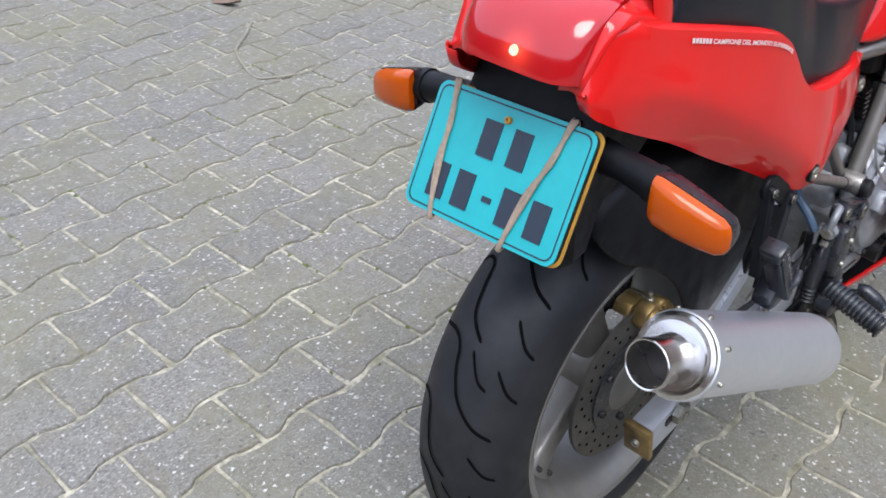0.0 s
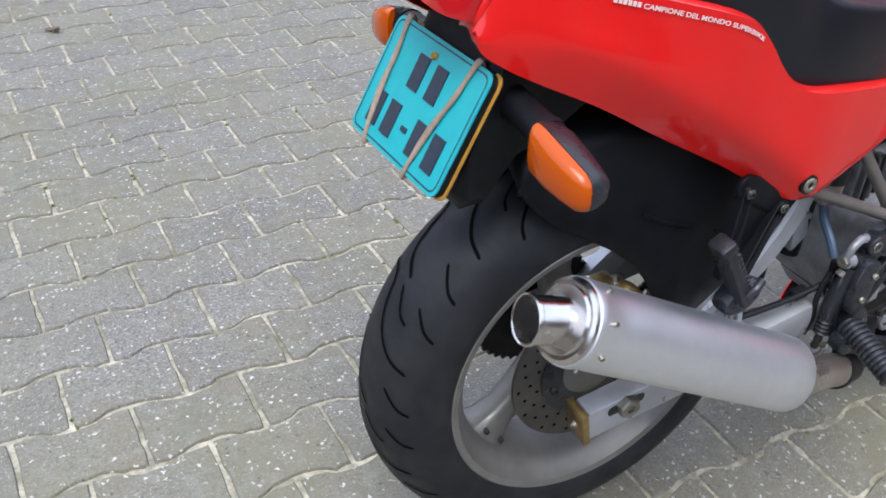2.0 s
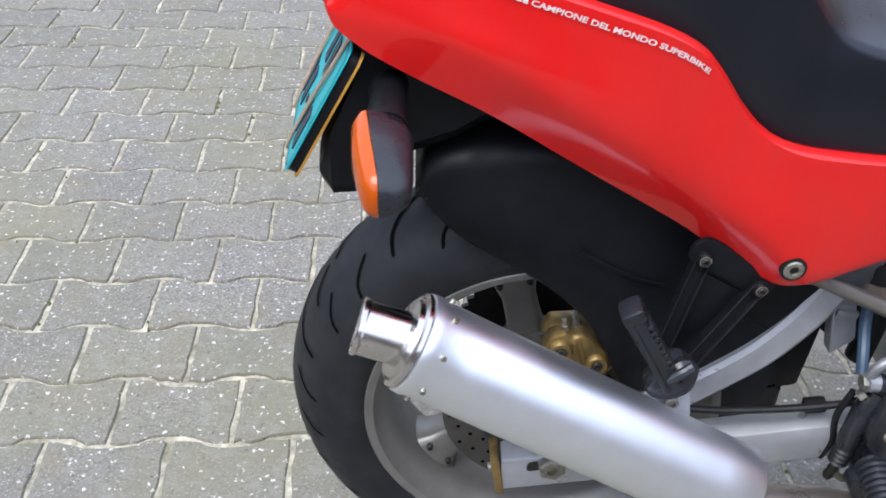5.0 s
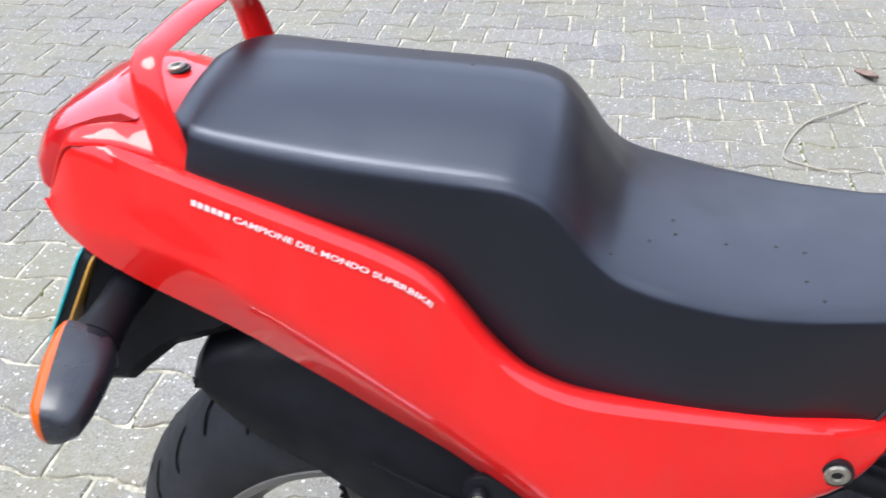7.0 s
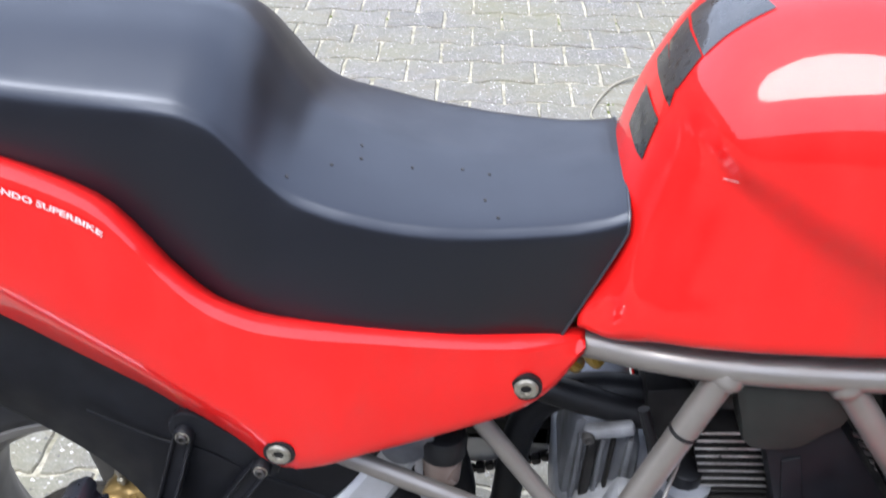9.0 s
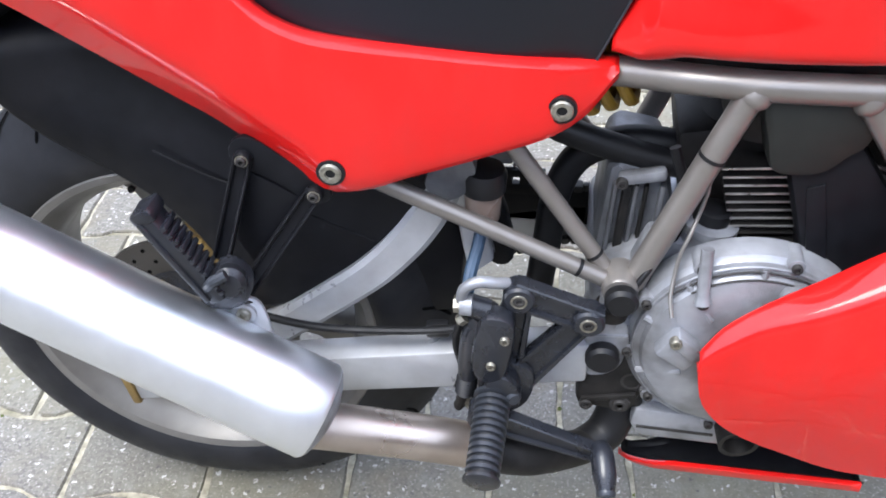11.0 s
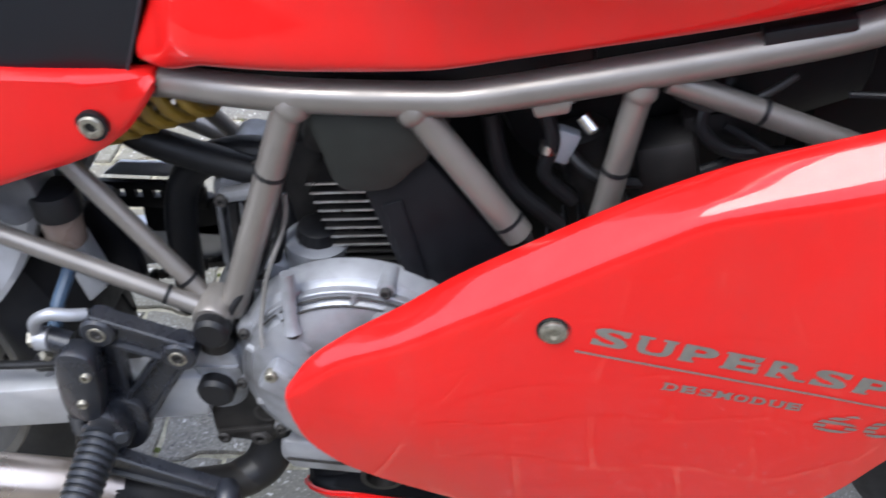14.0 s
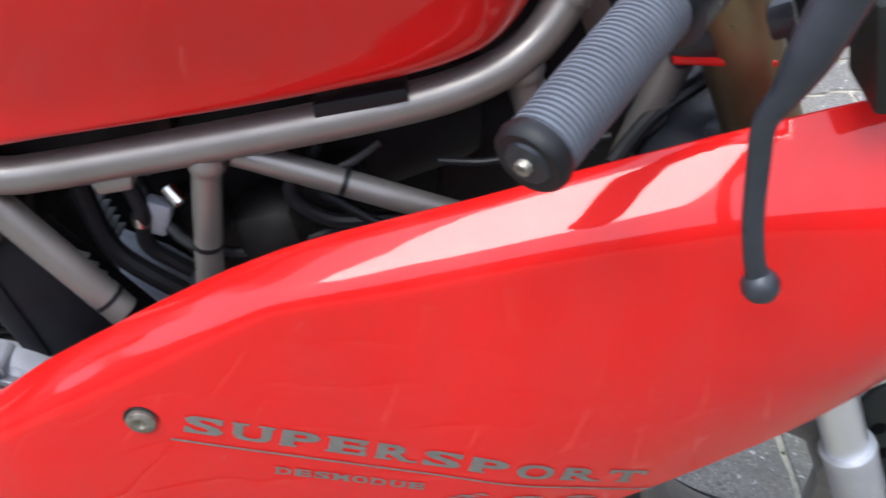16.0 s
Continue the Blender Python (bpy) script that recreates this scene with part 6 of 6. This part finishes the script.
def indicator(sg):
    """Stalk, wedge-shaped black shell and a thin amber lens at its back; sg -1 is the right side."""
    root = tagged(new("indicator"), "")
    root.parent = bike
    yy = lambda d: -0.030 + sg * d
    part("stalk", tube([(-0.185, yy(0.085), 0.772), (-0.184, yy(0.125), 0.770), (-0.184, yy(0.172), 0.763)], [0.0195, 0.0170, 0.0195], 4, 20), BLACK, root)
    part("stalk_collar", tube([(-0.184, yy(0.156), 0.7655), (-0.184, yy(0.165), 0.764)], 0.0205, 1, 20), BLACK, root)
    shell, lens = [], []
    for d, seam, fwd, back, hz, z in ((0.164, -0.200, 0.026, 0.004, 0.018, 0.7630), (0.168, -0.200, 0.036, 0.009, 0.0255, 0.7610), (0.176, -0.199, 0.039, 0.0140, 0.0275, 0.7585), (0.200, -0.195, 0.036, 0.0160, 0.0260, 0.7520), (0.222, -0.191, 0.032, 0.0150, 0.0235, 0.7465), (0.239, -0.188, 0.027, 0.0130, 0.0205, 0.7430), (0.246, -0.187, 0.020, 0.009, 0.0155, 0.7415), (0.249, -0.187, 0.010, 0.004, 0.0070, 0.7405)):
        ring, lr = [], []
        for k in range(24):
            a = 2 * math.pi * k / 24
            c, q = math.cos(a), math.sin(a)
            up = hz * math.copysign(abs(q) ** 0.62, q)
            ring.append((seam + max(0.0, fwd * math.copysign(abs(c) ** 0.75, c)), yy(d), z + up * (1 - 0.30 * max(0.0, c))))
            lr.append((seam - 0.0006 + min(0.0, back * math.copysign(abs(c) ** 0.6, c)), yy(d), z + up * (0.965 - 0.12 * max(0.0, -c))))
        shell.append(ring)
        lens.append(lr)
    bm = bmesh.new()
    skin(bm, shell)
    bmesh.ops.remove_doubles(bm, verts=bm.verts, dist=0.0001)
    part("shell", bm, SATIN, root, "black indicator shell", smooth=32)
    bm = bmesh.new()
    skin(bm, lens[1:])
    bmesh.ops.remove_doubles(bm, verts=bm.verts, dist=0.0001)
    part("lens", bm, AMBER, root, "amber indicator lens", smooth=40)


indicator(-1)
indicator(1)

# ---- handlebar end, lever, fork: the front ----
G0, G1 = Vector((1.037, -0.290, 0.817)), Vector((1.1055, -0.1935, 0.8445))
gd = (G1 - G0).normalized()
bar = tagged(new("handlebar"), "")
bar.parent = bike
part("bar_tube", tube([G0, G1 + gd * 0.06], 0.011, 1, 16), SATIN, bar)
grip = part("grip", lathe([(0.004, 0.0172), ((G1 - G0).length, 0.0172)], G0, gd, 28), GRIP, bar, "ribbed grey-black rubber grip")
n = 34
for k in range(n):
    c = G0 + (G1 - G0) * ((k + 1.6) / (n + 1.5))
    part("grip_ring", lathe([(-0.0013, 0.0168), (-0.0007, 0.0187), (0.0007, 0.0187), (0.0013, 0.0168)], c, gd, 24), GRIP, grip)
part("flange", lathe([(-0.004, 0.012), (-0.0045, 0.0168), (-0.002, 0.0192), (0.003, 0.0200), (0.006, 0.0190), (0.007, 0.017)], G0, gd, 32), HOSE, grip)
part("bar_end", lathe([(-0.0055, 0.0015), (-0.0055, 0.011), (-0.004, 0.0125), (-0.001, 0.0125)], G0, gd, 24), SATIN, bar)
bolt(bar, G0 - gd * 0.005, -gd, r=0.0042, mat=BOLT)
part("throttle_housing", tube([G1, G1 + gd * 0.035], 0.026, 1, 20), SATIN, bar)
lev = [(1.176, -0.262, 0.905), (1.168, -0.265, 0.885), (1.1595, -0.268, 0.858), (1.1530, -0.268, 0.838), (1.1465, -0.268, 0.822), (1.1485, -0.268, 0.795), (1.1520, -0.268, 0.765), (1.1580, -0.268, 0.737), (1.163, -0.268, 0.724)]
lever = part("brake_lever", tube(lev, [0.0150, 0.0135, 0.0115, 0.0080, 0.0062, 0.0060, 0.0058, 0.0058, 0.0066], 6, 14, flat=0.75, side=(1, 0, 0)), LEVER, bar, "grey-black ball-end brake lever")
part("ball_end", lathe([(-0.0105, 0.001), (-0.0095, 0.005), (-0.005, 0.0095), (0.0, 0.0108), (0.005, 0.0095), (0.0095, 0.005), (0.0105, 0.001)], (1.1645, -0.268, 0.7195), (0, 0, 1), 20), LEVER, lever)
part("lever_perch", box((1.165, -0.215, 0.905), (0.05, 0.05, 0.03), (0, 20, 30), 0.008), SATIN, bar)
part("master_cylinder", box((1.238, -0.200, 0.835), (0.060, 0.05, 0.066), (0, -14, 0), 0.006), BELT, bar, "dark grey brake master cylinder")
fork = tagged(new("front_fork"), "")
fork.parent = bike
FD = Vector((1.15, 0, 0.86)) - Vector((1.385, 0, 0.30))
FD.normalize()  # up the fork
for y in (YM - 0.098, YM + 0.098):
    base = Vector((1.375, y, 0.30))
    part("outer_tube", lathe([(0.215, 0.023), (0.22, 0.0255), (0.66, 0.0255)], base, FD, 32), FORK, fork, "bronze-toned fork tube")
    part("inner_tube", lathe([(0.05, 0.0185), (0.23, 0.0185)], base, FD, 32), BRUSHED, fork, "bright steel fork tube")
    part("fork_foot", lathe([(-0.06, 0.018), (-0.04, 0.0235), (0.098, 0.0235), (0.104, 0.0245), (0.110, 0.0235), (0.111, 0.0185)], base, FD, 32), SILVER, fork)
part("fork_clamp", prism(rounded([(1.12, 0.70), (1.20, 0.73), (1.24, 0.70), (1.22, 0.665), (1.14, 0.66)], 3), "y", YM - 0.13, YM + 0.13, 0.008), SATIN, fork)
part("steering_head", tube([(1.055, YM, 0.86), (1.10, YM, 0.75)], 0.032, 1, 24), FRAME, frame_root)

fwheel = tagged(new("front_wheel"), "")
fwheel.parent = bike
FW = Vector((1.385, YM, 0.2985))
prof = []
for k in range(17):
    a = math.radians(-110 + 220 * k / 16)
    prof.append((0.060 * math.sin(a), 0.234 + 0.0645 * math.cos(a)))
part("tyre", lathe(prof + [(0.04, 0.214), (-0.04, 0.214)], FW, (0, 1, 0), 72, closed_profile=True), RUBBER, fwheel, "black front tyre")
part("rim", lathe([(-0.045, 0.222), (-0.045, 0.205), (-0.02, 0.19), (0.02, 0.19), (0.045, 0.205), (0.045, 0.222)], FW, (0, 1, 0), 72, closed_profile=True), WHEEL, fwheel)
for ang in (30, 150, 270):
    th = radians(ang)
    d = Vector((math.cos(th), 0, math.sin(th)))
    part("spoke", tube([FW + d * 0.03, FW + d * 0.195], 0.024, 1, 12, flat=0.7), WHEEL, fwheel)
part("hub", lathe([(-0.06, 0.03), (-0.05, 0.04), (0.05, 0.04), (0.06, 0.03)], FW, (0, 1, 0), 24), WHEEL, fwheel)
plate_bm = prism(rounded([(1.345, 0.425), (1.375, 0.45), (1.43, 0.43), (1.46, 0.35), (1.45, 0.26), (1.39, 0.25), (1.372, 0.30), (1.360, 0.36)], 3), "y", -0.098, -0.090, 0.002)
lower_plate = part("lower_plate", plate_bm, BELT, fork, "dark plate with round holes")
# holes are flat discs on the plate, dark as their inner shade
for x, z in ((1.369, 0.394), (1.384, 0.36), (1.396, 0.31)):
    part("round_hole", lathe([(0.0, 0.0075), (0.0008, 0.0075), (0.0008, 0.0003)], (x, -0.098, z), (0, -1, 0), 16), HOLLOW_SHADE, lower_plate)
part("head_tube_brace", tube([(1.150, -0.09, 0.785), (1.136, -0.09, 0.74), (1.105, -0.09, 0.64)], 0.0125, 1, 16), FRAME, frame_root)
part("cable_loom", tube([(1.10, -0.13, 0.70), (1.13, -0.10, 0.72), (1.17, -0.09, 0.75), (1.20, -0.10, 0.80)], 0.006, 6, 10), HOSE, fork)
part("lower_yoke_cover", box((1.160, -0.118, 0.800), (0.075, 0.05, 0.026), (0, -20, 0), 0.006), SATIN, fork)
part("clip_trim", box((1.158, -0.140, 0.7845), (0.062, 0.010, 0.005), (0, 2, 0), 0.0015), RED, fork, "red trim strip")
# black slab added to close the gap behind the fairing
part("inner_shield", prism([(0.98, 0.82), (1.12, 0.86), (1.15, 0.72), (1.10, 0.58), (0.98, 0.56)], "y", YM - 0.03, YM + 0.03, 0.01), HOSE, bike, "black slab added to fill the gap behind the fairing")

# grit specks on the seat
for x, y in ((0.222, -0.122), (0.381, -0.112), (0.27, -0.07), (0.268, -0.052), (0.31, -0.062), (0.35, -0.05), (0.372, -0.052), (0.25, -0.09), (0.37, -0.09), (0.10, -0.02), (0.05, 0.02)):
    ok, loc, nor, _ = seat.ray_cast((x, y, 1.2), (0, 0, -1))
    part("grit_speck", lathe([(0, 0.0016), (0.0008, 0.0013), (0.0011, 0.0002)], loc, nor, 8), SOOT_SHADE, seat)

# ---- dark pad strips on the tank ----
def tank_patch(corners, name, n=8):
    """A thin pad that follows the tank, from its corners on the side view."""
    bm = bmesh.new()
    bpy.context.view_layer.update()
    rows = []
    for i in range(n + 1):
        row = []
        for j in range(n + 1):
            s, t = i / n, j / n
            p = [Vector(c) for c in corners]
            q = (p[0] * (1 - s) + p[1] * s) * (1 - t) + (p[3] * (1 - s) + p[2] * s) * t
            aim = (Vector((0.66, YM, 0.88)) - q).normalized()
            ok, loc, nor, _ = tank.ray_cast(q - aim * 0.3, aim)
            row.append(bm.verts.new((loc + nor * 0.0012) if ok else q))
        rows.append(row)
    for i in range(n):
        for j in range(n):
            bm.faces.new((rows[i][j], rows[i + 1][j], rows[i + 1][j + 1], rows[i][j + 1]))
    return part(name, bm, PAD, tank, "dark worn tank pad strip", smooth=60)


tank_patch([(0.4949, -0.0172, 0.8814), (0.4979, -0.0765, 0.8799), (0.4884, -0.0843, 0.8496), (0.4837, -0.0250, 0.8498)], "pad_strip")
tank_patch([(0.5025, -0.0019, 0.8970), (0.5098, 0.0004, 0.9107), (0.5086, -0.0685, 0.9051), (0.5038, -0.0790, 0.8916)], "pad_strip")
tank_patch([(0.5102, -0.0024, 0.9118), (0.5226, 0.0034, 0.9310), (0.5232, -0.0698, 0.9284), (0.5086, -0.0727, 0.9030)], "pad_strip")
tank_patch([(0.5243, 0.0028, 0.9336), (0.5600, -0.010, 0.9640), (0.5700, -0.0672, 0.9640), (0.5240, -0.0713, 0.9291)], "pad_strip")
scuff = tank_patch([(0.5340, -0.1347, 0.8618), (0.5452, -0.1394, 0.8634), (0.5474, -0.1397, 0.8650), (0.5345, -0.1350, 0.8626)], "scuff", 5)
scuff.data.materials[0] = WHITE_INK
tagged(scuff, "pale scuff in the paint")
cap_at = (0.690, YM, 0.9945)
cap = part("fuel_cap", lathe([(-0.01, 0.052), (0.001, 0.052), (0.003, 0.049), (0.002, 0.040), (0.003, 0.036), (0.003, 0.001)], cap_at, (-0.12, 0, 1), 40), SILVER, tank, "silver filler cap")

# ---- dry stem and leaves lying on the paving ----
bm = tube([(0.895, 2.129, 0.006), (0.80, 2.03, 0.012), (0.696, 1.937, 0.006), (0.626, 1.747, 0.004), (0.671, 1.686, 0.006), (0.767, 1.645, 0.010), (0.835, 1.676, 0.003)], [0.0024, 0.0034, 0.0032, 0.003, 0.0026, 0.002, 0.0012], 8, 7)
tagged(part("twig", bm, STEM, None, "pale dry curved twig lying on the pavers"), category="twig")
for (x, y), turn, ln in (((0.93, 2.33), -60, 0.12), ((-0.44, 2.34), -45, 0.07)):
    bm = bmesh.new()
    rings = []
    for k in range(9):
        s = k / 8
        w = 0.18 * ln * math.sin(math.pi * min(1, s * 0.92 + 0.06)) + 0.001
        c = Vector((ln * (s - 0.5), 0.01 * math.sin(5 * s), 0.004 + 0.018 * s * s))
        rings.append([c + Vector((0, -w, 0.012 * s)), c, c + Vector((0, w, 0.006))])
    skin(bm, rings, closed=False, cap=False)
    bmesh.ops.transform(bm, matrix=pose(x, y, 0, 0, 0, turn), verts=bm.verts)
    ob = part("dry_leaf", bm, LEAF, None, "curled brown dry leaf on the pavers")
    thicken(tagged(ob, category="leaf"), 0.0008)

# ---- pavers ----
PX, PY, TURN = 0.1991, 0.1462, 0.0372
PO = (-0.7489, 0.4037)
ROT = Matrix.Rotation(TURN, 4, "Z")
GAP, AMP = 0.0036, 0.0085


def paver_rings(rng):
    """Bone-shaped outline: wide ends, drawn-in waist, with worn edges."""
    us = (0.0, 0.05, 0.14, 0.22, 0.30, 0.40, 0.50, 0.60, 0.70, 0.78, 0.86, 0.95, 1.0)
    wave = (0.85, 1.0, 0.95, 0.35, -0.55, -1.0, -1.0, -1.0, -0.55, 0.35, 0.95, 1.0, 0.85)
    far = [((u - 0.5) * (PX - 2 * GAP), PY / 2 - GAP + AMP * w) for u, w in zip(us, wave)]
    near = [((u - 0.5) * (PX - 2 * GAP), -PY / 2 + GAP - AMP * w) for u, w in zip(us, wave)][::-1]
    ends = [[(sg * (PX / 2 - GAP), sg * y) for y in (-0.042, -0.018, 0.012, 0.038)] for sg in (1, -1)]
    chip = lambda: rng.uniform(-0.0022, 0.0022) if rng.random() < 0.8 else rng.uniform(-0.0050, 0.0015)
    ring = [(x * (1 + chip() / 0.1), y * (1 + chip() / 0.07)) for x, y in near[::-1] + ends[0] + far[::-1] + ends[1]]
    tilt = rng.uniform(-0.008, 0.008), rng.uniform(-0.008, 0.008)
    lift = rng.uniform(-0.0015, 0.0015)
    top = [(x * 0.970, y * 0.955, lift + tilt[0] * x + tilt[1] * y) for x, y in ring]
    low = [(x, y, -0.0065) for x, y in ring]
    mid = [(x * 0.995, y * 0.99, lift - 0.0032 + tilt[0] * x + tilt[1] * y) for x, y in ring]
    return top, mid, low


rng = random.Random(4)
variants = []
for v in range(12):
    top, mid, low = paver_rings(rng)
    me = bpy.data.meshes.new("paver")
    n = len(top)
    faces = [tuple(range(n))] + [(a * n + i, (a + 1) * n + i, (a + 1) * n + (i + 1) % n, a * n + (i + 1) % n) for a in (0, 1) for i in range(n)]
    me.from_pydata(top + mid + low, [], faces)
    me.materials.append(PAVER)
    variants.append(me)
verts, faces = [], []
for m in range(-48, 52):
    for k in range(-26, 34):
        lx = PO[0] + PX * (k + (0.5 if m % 2 else 0.0) + 0.5)
        ly = PO[1] + PY * m
        near_by = -1.05 < lx < 1.05 and -0.40 < ly < 2.35 and not (lx > 0.72 and ly > 1.9)
        if near_by:
            ob = new("paver", variants[rng.randrange(12)])
            ob.parent = ground
            ob.matrix_world = ROT @ pose(lx, ly, 0, 0, 0, rng.choice((0, 180)))
        else:
            top, mid, low = paver_rings(rng)
            base, n = len(verts), len(top)
            for ring in (top, mid, low):
                verts += [tuple(ROT @ Vector((x + lx, y + ly, z))) for x, y, z in ring]
            faces.append(tuple(range(base, base + n)))
            faces += [(base + a * n + i, base + (a + 1) * n + i, base + (a + 1) * n + (i + 1) % n, base + a * n + (i + 1) % n) for a in (0, 1) for i in range(n)]
me = bpy.data.meshes.new("paver_field")
me.from_pydata(verts, [], faces)
me.materials.append(PAVER_FAR)
field = new("paver_field", me)
field.parent = ground
tagged(field, "grey concrete pavers of the rest of the yard", kind="stuff")

# ---- moss tufts in the joints ----
verts, faces = [], []
for k in range(900):
    m = rng.randrange(-4, 16)
    kx = rng.randrange(-8, 13)
    along = rng.random() < 0.5
    lx = PO[0] + PX * (kx + (0.5 if m % 2 else 0.0)) + (rng.uniform(-0.002, 0.002) if along else rng.uniform(0, PX))
    ly = PO[1] + PY * m + (rng.uniform(-0.06, 0.06) if along else PY / 2 + AMP * (1 if abs((lx - PO[0]) / PX % 1.0 - (0.5 if m % 2 else 0.0)) < 0.2 else -1) + rng.uniform(-0.002, 0.002))
    if noise.noise(Vector((lx * 1.7, ly * 1.7, 3.0))) < -0.02:
        continue
    c = ROT @ Vector((lx, ly, -0.0035))
    r = rng.uniform(0.002, 0.0055)
    base = len(verts)
    verts.append((c.x, c.y, c.z + r * 0.9 + 0.003))
    for j in range(6):
        a = j * math.pi / 3 + rng.random()
        q = r * rng.uniform(0.7, 1.5)
        verts.append((c.x + q * math.cos(a), c.y + q * math.sin(a), c.z))
    faces += [(base, base + 1 + j, base + 1 + (j + 1) % 6) for j in range(6)]
me = bpy.data.meshes.new("joint_moss")
me.from_pydata(verts, [], faces)
me.materials.append(MOSS)
moss = new("joint_moss", me)
moss.parent = ground
tagged(moss, "green moss tufts in the paver joints", kind="stuff")
